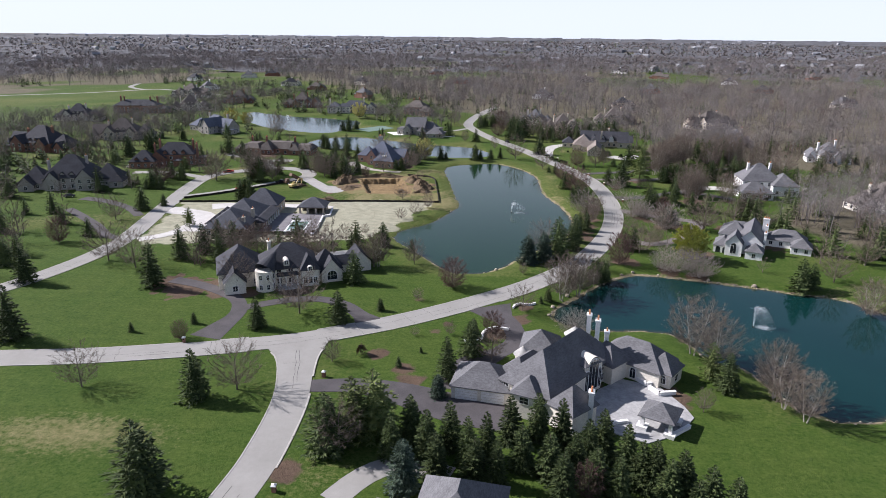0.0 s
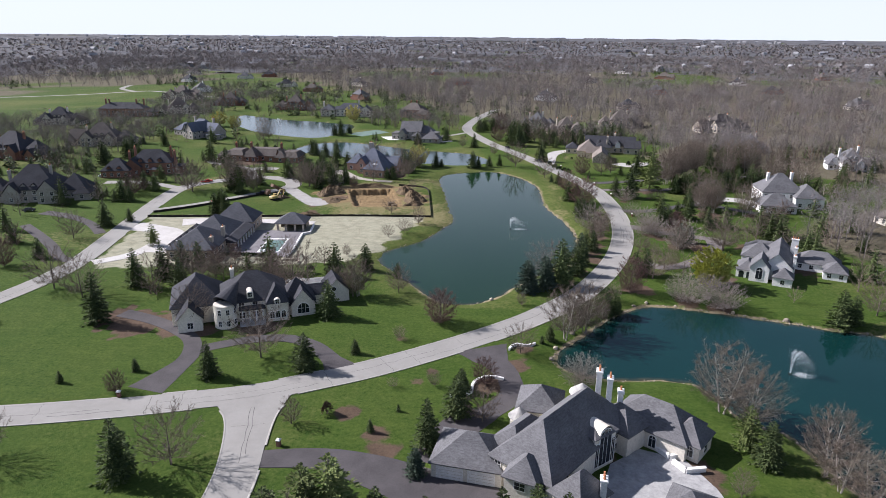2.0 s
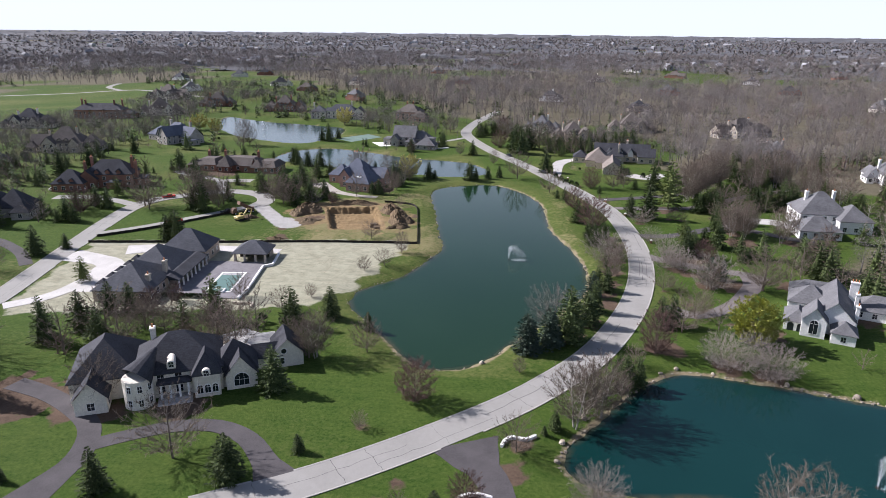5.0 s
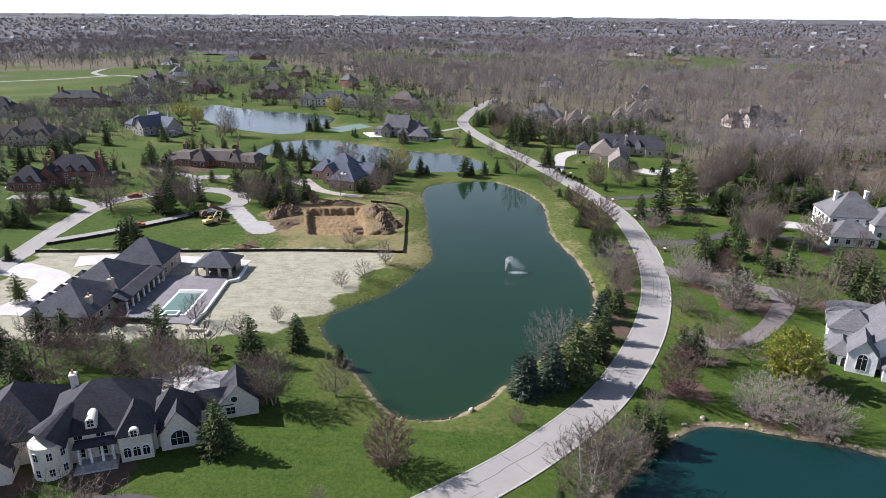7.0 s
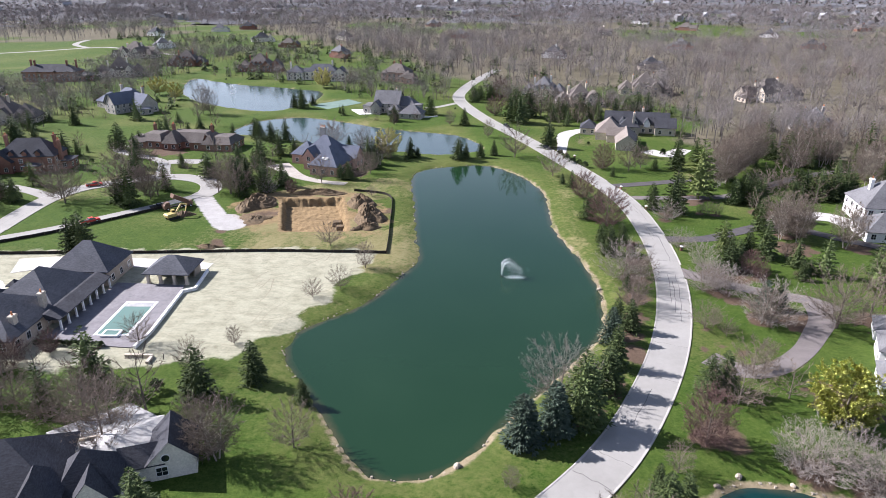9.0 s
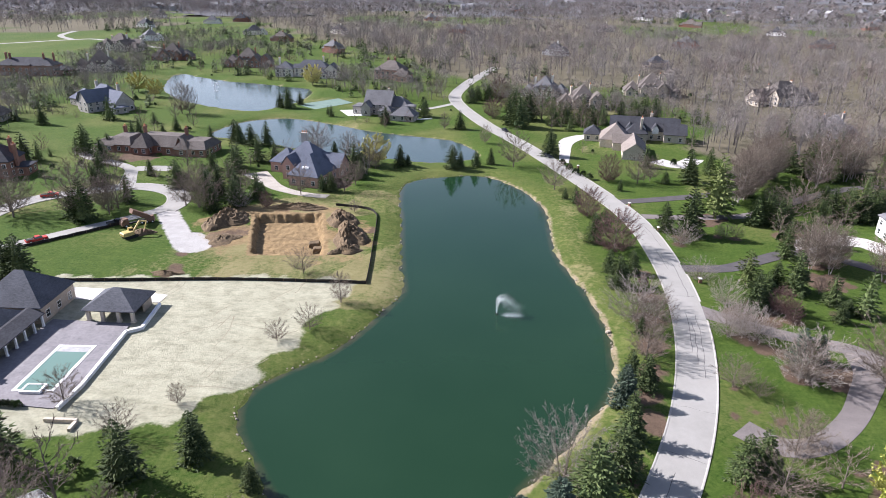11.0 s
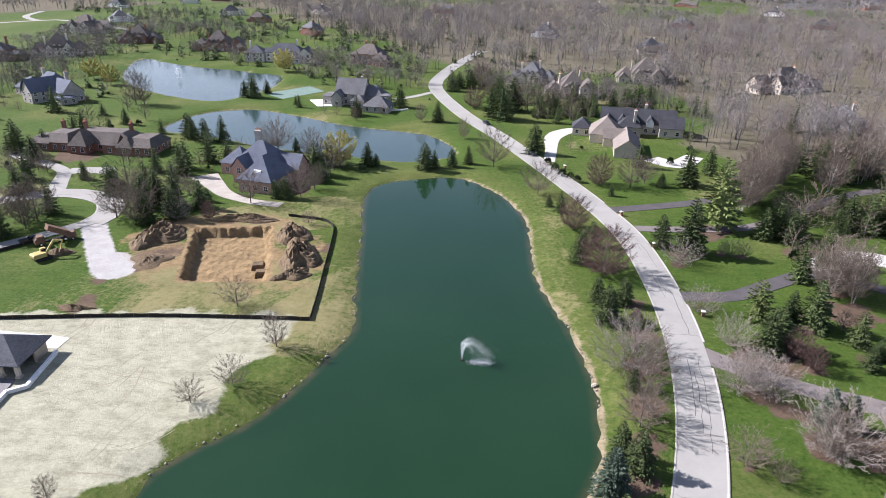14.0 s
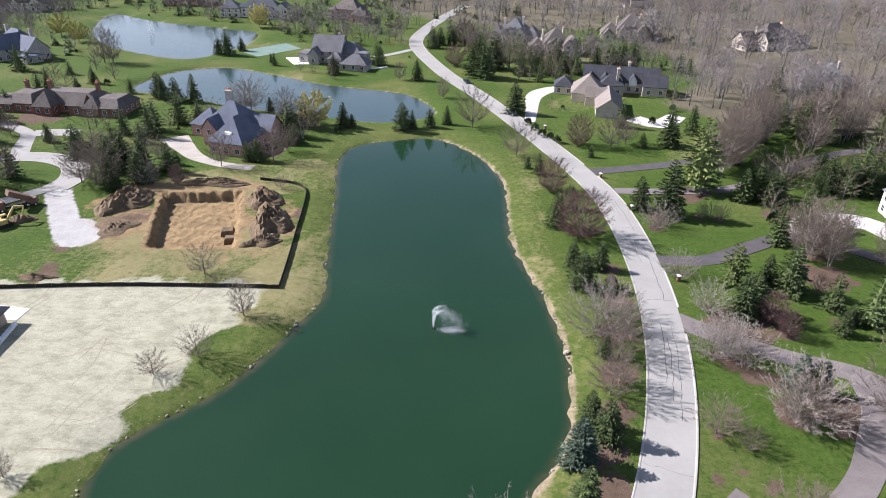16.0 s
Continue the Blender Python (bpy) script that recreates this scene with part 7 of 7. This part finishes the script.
FILL_ZONES = [
    ([(-100, 190), (-60, 185), (-45, 200), (-60, 250), (-100, 235)], 16), ([(-20, 205), (0, 240), (-20, 255), (-62, 252), (-55, 240), (-22, 232)], 9), ([(150, 190), (190, 170), (215, 200), (180, 260), (140, 255), (150, 215)], 26), ([(60, 320), (130, 320), (150, 350), (130, 420), (40, 420), (30, 370)], 40),
    ([(-420, 300), (-330, 250), (-215, 120), (-140, 60), (-135, 190), (-150, 240), (-215, 290), (-220, 400), (-250, 560), (-180, 620), (-350, 660), (-420, 480)], 270),
    ([(-200, 500), (-30, 500), (0, 455), (-10, 380), (-60, 400), (-90, 440), (-200, 470)], 55),
    ([(20, 470), (60, 440), (130, 430), (150, 340), (110, 330), (70, 340), (30, 380)], 60),
    ([(100, 130), (150, 120), (250, 130), (260, 330), (170, 330), (130, 240), (100, 240), (120, 200), (110, 180), (150, 150)], 120),
    ([(-230, -20), (-135, 0), (-130, 60), (-215, 120), (-300, 60)], 60),
    ([(125, 95), (150, 60), (190, 45), (190, 110), (140, 118)], 34),
    ([(-160, 275), (-90, 275), (-110, 340), (-180, 330)], 10),
    ([(-150, 560), (0, 520), (-20, 620), (-180, 760), (-420, 800), (-300, 640)], 110),
    ([(-84, 40), (-64, 42), (-40, 52), (-18, 46), (-18, 66), (-70, 68)], 18),
    ([(96, 62), (128, 62), (140, 140), (112, 140)], 9),
    ([(-118, 200), (-100, 212), (-118, 232), (-145, 232), (-150, 205)], 5),
]
fr = random.Random(5)
FILL = {"spruce": [], "bare": [], "bud": [], "pale": [], "shrub": []}
for poly, count in FILL_ZONES:
    P = np.array(poly)
    got, tries = 0, 0
    while got < count and tries < count * 12:
        tries += 1
        x, y = fr.uniform(P[:, 0].min(), P[:, 0].max()), fr.uniform(P[:, 1].min(), P[:, 1].max())
        if not inside(poly, np.array([x]), np.array([y]))[0] or not clear_of_plan(x, y):
            continue
        got += 1
        kind = fr.choices(list(FILL), (4.2, 4.2, 0.9, 0.6, 0.8))[0]
        h = {"spruce": fr.uniform(6, 13), "bare": fr.uniform(7, 14), "bud": fr.uniform(5, 10), "pale": fr.uniform(9, 15), "shrub": fr.uniform(1, 2.5)}[kind]
        FILL[kind].append((round(x, 1), round(y, 1), round(h, 1)))

for hx, hy, hr, count in ((-30, 352, 24, 12), (-192, 345, 24, 16), (-309, 455, 26, 16), (-272, 485, 22, 12), (-114, 257, 27, 14), (-160, 214, 25, 14), (-41, 228, 17, 12), (-108, 486, 27, 14), (-47, 484, 18, 12),
                          (95, 298, 26, 14), (62, 424, 18, 16), (82, 391, 18, 14), (133, 442, 20, 12), (-240, 302, 24, 18), (-180, 150, 26, 14), (-265, 250, 26, 16), (-172, 530, 20, 10), (115, 84, 24, 9), (158, 178, 22, 10)):
    got = 0
    for _ in range(count * 6):
        a, q = fr.uniform(0, 6.283), hr + abs(fr.gauss(0, 6))
        x, y = hx + math.cos(a) * q, hy + math.sin(a) * q
        if got < count and clear_of_plan(x, y):
            got += 1
            kind = fr.choices(list(FILL), (3.4, 4.0, 1.2, 0.8, 2.2))[0]
            h = {"spruce": fr.uniform(4, 11), "bare": fr.uniform(5, 11), "bud": fr.uniform(4, 8), "pale": fr.uniform(7, 12), "shrub": fr.uniform(1, 2.6)}[kind]
            FILL[kind].append((round(x, 1), round(y, 1), round(h, 1)))
FILL["spruce"].sort(key=lambda p: math.hypot(p[0], p[1] - 60))
plants("spruce_tree", FILL["spruce"][:190], V_SPRUCE_LITE, 10, "dark green spruce near a house", "conifer", "spruces of the estate")
plants("spruce_tree", SPRUCES, V_SPRUCE, 10, "dark green spruce standing on a lawn", "conifer", "spruces of the estate")
plants("spruce_tree", ROW_SPRUCES, V_ROW, 10, "slim spruce in a dense screening row", "conifer", "screening row of spruces")
plants("blue_spruce", BLUE_SPRUCES, V_BLUE, 10, "blue-grey spruce with dense drooping sprays", "conifer", "blue spruces")
plants("pine_tree", PINES, V_PINE, 10, "loose yellowish green pine tree", "conifer", "pines")
plants("bare_tree", BARE_TREES, V_BARE, 10, "leafless grey-brown deciduous tree on grass", "tree", "bare trees of the estate")
FILL["bare"].sort(key=lambda p: math.hypot(p[0], p[1] - 60))
plants("bare_tree", FILL["bare"][:200], V_BARE_LITE, 10, "leafless brown garden tree near a house", "tree", "bare trees of the estate")
plants("budding_tree", BUDDING_TREES, V_BUD, 10, "oval reddish-brown tree about to leaf", "tree", "budding trees")
plants("budding_tree", FILL["bud"], V_BUD_LITE, 10, "oval reddish-brown garden tree about to leaf", "tree", "budding trees")
plants("ornamental_tree", SILVER_TREES, V_SILVER, 10, "broad silvery leafless ornamental tree", "tree", "silvery trees")
plants("pale_trunk_tree", PALE_TRUNKS, V_PALE, 10, "leafless tree with several pale stems", "tree", "pale-stemmed trees")
plants("pale_trunk_tree", FILL["pale"], V_PALE_LITE, 10, "leafless pale-stemmed tree near a house", "tree", "pale-stemmed trees")
plants("willow_tree", WILLOWS, V_WILLOW, 10, "round yellow willow coming into leaf", "tree", "willows")
plants("leafing_tree", LIME_TREE, V_LIME, 10, "bright yellow-green tree in new leaf", "tree")
plants("shrub", [(x, y, min(h, 2.6)) for x, y, h in SHRUBS] + hedge + FILL["shrub"], V_SHRUB, 1, "rounded dark evergreen shrub in a bed", "shrub", "evergreen shrubs")
plants("red_bush", [(x, y, min(h, 2.6)) for x, y, h in RED_BUSHES], V_REDBUSH, 1, "round reddish-brown bush in a bed", "shrub")


# ---------------------------------------------------------------- woods
def wood_template(seed, limbs, twigs, fat, reach, wide):
    """Triangles of one ten-metre forest tree without leaves: bole, forking limbs, and a rounded crown of twigs."""
    rs = np.random.RandomState(seed)
    tri = []

    def sliver(p, q, w):
        d = q - p
        s = np.cross(d, rs.normal(0, 1, 3))
        s = s / (np.linalg.norm(s) + 1e-9) * w
        tri.append((p - s, p + s, q))

    for a in (0.3, 1.9):
        s = np.array([math.cos(a), math.sin(a), 0]) * 0.13
        tri.append((np.array([0, 0, -0.3]) - s, np.array([0, 0, -0.3]) + s, np.array([rs.normal(0, 0.2), rs.normal(0, 0.2), 7.5])))
    half = np.array([wide, wide, 3.6])
    mid = np.array([0, 0, 6.3])
    lumps = rs.normal(0, 1, (7, 3))
    lumps /= np.linalg.norm(lumps, axis=1)[:, None]
    for k in range(limbs):
        u, w = 1 - 1.7 * (k + 0.5) / limbs, k * 2.39996 + seed
        r = math.sqrt(max(0.05, 1 - u * u))
        tip = mid + np.array([math.cos(w) * r, math.sin(w) * r, u]) * half * rs.uniform(0.75, 0.95)
        sliver(np.array([0, 0, rs.uniform(2.2, 5.0)]), tip, min(fat, 0.07))
    for k in range(twigs):
        d = rs.normal(0, 1, 3)
        d[2] = d[2] * 0.9 + 0.35
        d /= np.linalg.norm(d)
        bulge = 0.80 + 0.45 * max(0.0, float(np.max(lumps @ d)) - 0.55)
        p = mid + d * half * bulge * rs.uniform(0.62, 1.0)
        n = d / half + rs.normal(0, 0.09, 3)
        q = np.cross(n, rs.normal(0, 1, 3))
        q = q / np.linalg.norm(q) + d * 0.25 + np.array([0, 0, 0.3])
        q *= reach * rs.uniform(0.6, 1.2) / np.linalg.norm(q)
        w = np.cross(n, q)
        w *= fat / np.linalg.norm(w)
        tri.append((p - w, p + w, p + q))
    return np.array(tri)


def wood_soup(x, y, h, templates, mat, label, rs):
    """Many forest trees in one mesh; each tree has a tone of its own."""
    n = len(x)
    if not n:
        return
    z, pick, tris, tones = ground_z(x, y), rs.randint(0, len(templates), n), [], []
    for k, tpl in enumerate(templates):
        m = pick == k
        a, s, q = rs.uniform(0, 6.283, m.sum()), h[m] / 10, h[m] / 10 * rs.uniform(0.8, 1.25, m.sum())
        c, d = np.cos(a)[:, None, None], np.sin(a)[:, None, None]
        px, py, pz = tpl[None, :, :, 0] * q[:, None, None], tpl[None, :, :, 1] * q[:, None, None], tpl[None, :, :, 2] * s[:, None, None]
        tris.append(np.stack([c * px - d * py + x[m][:, None, None], d * px + c * py + y[m][:, None, None], pz + z[m][:, None, None]], 3).reshape(-1, 3, 3))
        tones.append(np.repeat(rs.uniform(0, 1, m.sum()), len(tpl) * 3))
    ob = soup("woodland_trees", np.concatenate(tris), mat, label, "woods")
    ob.data.attributes.new("tone", "FLOAT", "POINT").data.foreach_set("value", np.concatenate(tones).astype(np.float32))


T_NEAR = [wood_template(s, 16, 400, 0.036, 0.58, (3.2, 3.7, 4.1, 2.8)[s]) for s in range(4)]
T_MID = [wood_template(10 + s, 8, 190, 0.060, 0.70, (3.4, 3.9, 4.3)[s]) for s in range(3)]
T_FAR = [wood_template(20 + s, 1, 84, 0.125, 0.85, (3.9, 4.5)[s]) for s in range(2)]


def scatter_woods():
    rs = np.random.RandomState(4)
    xs, ys = [], []
    for w in WOODS:
        P = np.array(w)
        x0, x1, y0, y1 = max(P[:, 0].min(), -1500), min(P[:, 0].max(), 1500), P[:, 1].min(), min(P[:, 1].max(), 1900)
        x, y = rs.uniform(x0, x1, 150000), rs.uniform(y0, y1, 150000)
        r = np.hypot(x, y)
        want = np.where(r < 380, 1 / 60.0, np.where(r < 900, 1 / 125.0, 1 / 200.0))
        keep = inside(w, x, y) & (rs.uniform(0, 1, len(x)) < want * (x1 - x0) * (y1 - y0) / 150000) & (wobble(x, y, 160, 31) < 1.05) & (np.abs(x) < r * 0.68 + 40)
        for hx, hy, hr in HOUSE_SPOTS:
            keep &= np.hypot(x - hx, y - hy) > hr * 0.52
        xs.append(x[keep])
        ys.append(y[keep])
    x, y = np.concatenate(xs), np.concatenate(ys)
    open_land = clearing(x, y) | inside(FIELD, x, y)
    x, y = x[~open_land], y[~open_land]
    r = np.hypot(x, y)
    h = rs.uniform(13, 20, len(x)) + 2.0 * wobble(x, y, 70, 62)
    kind = np.digitize(wobble(x, y, 60, 61) * 0.5 + rs.normal(0, 0.75, len(x)), (0.0, 0.9, 1.9))
    words = ("grey", "brown", "reddish", "pale")
    for k in range(4):
        for lo, hi, templates in ((0, 380, T_NEAR), (380, 820, T_MID), (820, 9000, T_FAR)):
            m = (kind == k) & (r >= lo) & (r < hi)
            wood_soup(x[m], y[m], h[m], templates, M_WOODS[k], "leafless " + words[k] + " woodland trees behind the estate", rs)


scatter_woods()


def far_gardens():
    """Spots of the many trees between the farther houses, too far off to tell apart."""
    r = random.Random(77)
    spots = []
    for poly, count in FAR_GARDENS:
        P = np.array(poly)
        for _ in range(count):
            x, y = r.uniform(P[:, 0].min(), P[:, 0].max()), r.uniform(P[:, 1].min(), P[:, 1].max())
            if inside(poly, np.array([x]), np.array([y]))[0] and clear_of_plan(x, y):
                spots.append((x, y))
    return np.array(spots)


FAR_GARDENS = [
    ([(-420, 260), (-215, 230), (-205, 300), (-215, 400), (-240, 560), (-180, 640), (-330, 680), (-360, 520), (-400, 390)], 1800),
    ([(-200, 500), (-30, 500), (10, 460), (60, 440), (130, 430), (150, 340), (110, 335), (30, 380), (-60, 400), (-90, 440)], 900),
    ([(-330, 640), (-150, 560), (0, 520), (-20, 640), (-180, 800), (-420, 860)], 1100),
    ([(-330, 130), (-215, 110), (-200, 230), (-330, 260)], 260),
]
GARDEN_SPOTS = far_gardens()
_k = len(GARDEN_SPOTS) * 3 // 4
_rs = np.random.RandomState(21)
_far = np.array(FILL["bare"][200:])
_x, _y, _h = np.r_[GARDEN_SPOTS[:_k, 0], _far[:, 0]], np.r_[GARDEN_SPOTS[:_k, 1], _far[:, 1]], np.r_[_rs.uniform(8, 13, _k), _far[:, 2]]
for _m, _t in ((_y < 420, T_MID), (_y >= 420, T_FAR)):
    wood_soup(_x[_m], _y[_m], _h[_m], _t, M_WOODS[1], "leafless brown trees between the far houses", _rs)


def scatter_conifers():
    """Evergreens standing in and behind the woods, as loose drooping sprays."""
    rs = np.random.RandomState(14)
    x, y = rs.uniform(-900, 900, 9000), rs.uniform(480, 1700, 9000)
    keep = (wobble(x, y, 170, 51) > 0.5) & (np.abs(x) < y * 0.8 + 60) & (rs.uniform(0, 1, 9000) < 0.55)
    for poly in (POND_C, FIELD):
        keep &= ~inside(poly[::2] if len(poly) > 30 else poly, x, y)
    for hx, hy, hr in HOUSE_SPOTS:
        keep &= np.hypot(x - hx, y - hy) > hr
    rest = np.concatenate([np.array(FILL["spruce"][190:])[:, :2], GARDEN_SPOTS[_k::2]])
    x, y = np.concatenate([x[keep], rest[:, 0]]), np.concatenate([y[keep], rest[:, 1]])
    n, k = len(x), 64
    h = rs.uniform(7, 13, n)
    t = rs.uniform(0, 1, (n, k)) ** 1.3
    ang = rs.uniform(0, 6.283, (n, k))
    rad = h[:, None] * 0.30 * (1 - t) ** 0.8 * rs.uniform(0.6, 1.1, (n, k))
    z = ground_z(x, y)
    c = np.stack([x[:, None] + np.cos(ang) * rad * 0.4, y[:, None] + np.sin(ang) * rad * 0.4, z[:, None] + h[:, None] * (0.06 + 0.9 * t)], 2)
    out = np.stack([np.cos(ang) * (rad * 0.6 + 0.3), np.sin(ang) * (rad * 0.6 + 0.3), -0.25 * rad], 2)
    side = np.stack([-np.sin(ang), np.cos(ang), rs.uniform(-0.3, 0.8, (n, k))], 2) * (0.25 + 0.28 * rad)[..., None]
    soup("woodland_conifers", np.stack([c - side, c + side, c + out], 2).reshape(-1, 3, 3), M_SPRUCE, "dark evergreens scattered round far houses and through the woods", "woods")


scatter_conifers()


def far_tops():
    """Evergreens and leafless crowns rising over the far canopy, a few sprays each."""
    rs = np.random.RandomState(33)
    n, k = 12000, 9
    r, a = np.sqrt(rs.uniform(1250 ** 2, 3800 ** 2, n)), np.radians(rs.uniform(-40, 40, n))
    x, y = r * np.sin(a), r * np.cos(a)
    keep = ~clearing(x, y)
    x, y, r = x[keep], y[keep], r[keep]
    n = len(x)
    green = wobble(x, y, 260, 71) + rs.normal(0, 0.3, n) > 1.05
    h = rs.uniform(8, 14, n)
    z = far_rise(x, y)
    t, ang = rs.uniform(0, 1, (n, k)), rs.uniform(0, 6.283, (n, k))
    rad = h[:, None] * 0.42 * np.where(green[:, None], 1 - 0.8 * t, np.sqrt(np.clip(1 - (2 * t - 1) ** 2, 0.1, 1)))
    c = np.stack([x[:, None] + np.cos(ang) * rad * 0.3, y[:, None] + np.sin(ang) * rad * 0.3, z[:, None] + h[:, None] * (0.2 + 0.8 * t)], 2)
    out = np.stack([np.cos(ang) * rad, np.sin(ang) * rad, 0.5 * rad], 2)
    side = np.stack([-np.sin(ang), np.cos(ang), rs.uniform(0.2, 1.2, (n, k))], 2) * (0.45 * rad)[..., None]
    tri = np.stack([c - side, c + side, c + out], 2)
    soup("woodland_conifers", tri[green].reshape(-1, 3, 3), M_SPRUCE, "dark evergreens in woods far off", "woods")
    for j in range(2):
        m = ~green & (np.arange(n) % 2 == j)
        ob = soup("woodland_trees", tri[m].reshape(-1, 3, 3), M_WOODS[j], "leafless tree tops in woods far off", "woods")
        ob.data.attributes.new("tone", "FLOAT", "POINT").data.foreach_set("value", np.repeat(rs.uniform(0, 1, m.sum()), 3 * k).astype(np.float32))


def far_homes():
    """Pale roofs and walls of the towns towards the horizon, too many and too small to tell apart."""
    rs = np.random.RandomState(52)
    v, f = [], []
    r, a = np.sqrt(rs.uniform(1300 ** 2, 4500 ** 2, 1500)), np.radians(rs.uniform(-38, 38, 1500))
    x, y = r * np.sin(a), r * np.cos(a)
    keep = (wobble(x, y, 500, 91) + 0.5 * wobble(x, y, 150, 92) > 0.85) | (rs.uniform(0, 1, 1500) < 0.04)
    for px, py in zip(x[keep], y[keep]):
        w, d, e, t = rs.uniform(6, 11), rs.uniform(4.5, 6.5), rs.uniform(5, 8), rs.uniform(0, 3.14)
        base = float(far_rise(px, py))
        c, s = math.cos(t), math.sin(t)
        n = len(v)
        for qx, qy, qz in ((-w, -d, 0), (w, -d, 0), (w, d, 0), (-w, d, 0), (-w, -d, e), (w, -d, e), (w, d, e), (-w, d, e), (-w, 0, e + d * 0.8), (w, 0, e + d * 0.8)):
            v.append((px + c * qx - s * qy, py + s * qx + c * qy, base + qz + 3.0 * (qz > 0)))
        f += [tuple(n + i for i in q) for q in ((0, 1, 5, 4), (1, 2, 6, 5), (2, 3, 7, 6), (3, 0, 4, 7), (5, 6, 9), (7, 4, 8), (4, 5, 9, 8), (6, 7, 8, 9))]
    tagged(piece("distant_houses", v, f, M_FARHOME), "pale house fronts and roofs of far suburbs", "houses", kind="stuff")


far_homes()
far_tops()


def far_canopy():
    """Tree tops from a kilometre off to the horizon, as one uneven sheet with clearings."""
    rs = np.random.RandomState(9)
    rr = 1200 * np.exp(np.linspace(0, math.log(4850 / 1200), 150))
    aa = np.radians(np.linspace(-46, 46, 330))
    A, R = np.meshgrid(aa, rr)
    x, y = R * np.sin(A), R * np.cos(A)
    hgt = 5.0 + 1.2 * wobble(x, y, 40, 41) + rs.uniform(-0.5, 0.8, x.shape) + 2.0 * wobble(x, y, 300, 42) - 6.0 * np.clip((1750 - R) / 500, 0, 1)
    gap = clearing(x, y)
    z = far_rise(x, y) + np.where(gap, -4.0, hgt)
    v = np.stack([x, y, z], 2).reshape(-1, 3)
    n = len(aa)
    i = np.arange((len(rr) - 1) * n).reshape(-1, n)[:, :-1].ravel()
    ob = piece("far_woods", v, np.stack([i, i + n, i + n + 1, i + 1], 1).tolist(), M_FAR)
    tagged(ob, "far leafless woods reaching to the horizon", "woods", kind="stuff")


far_canopy()
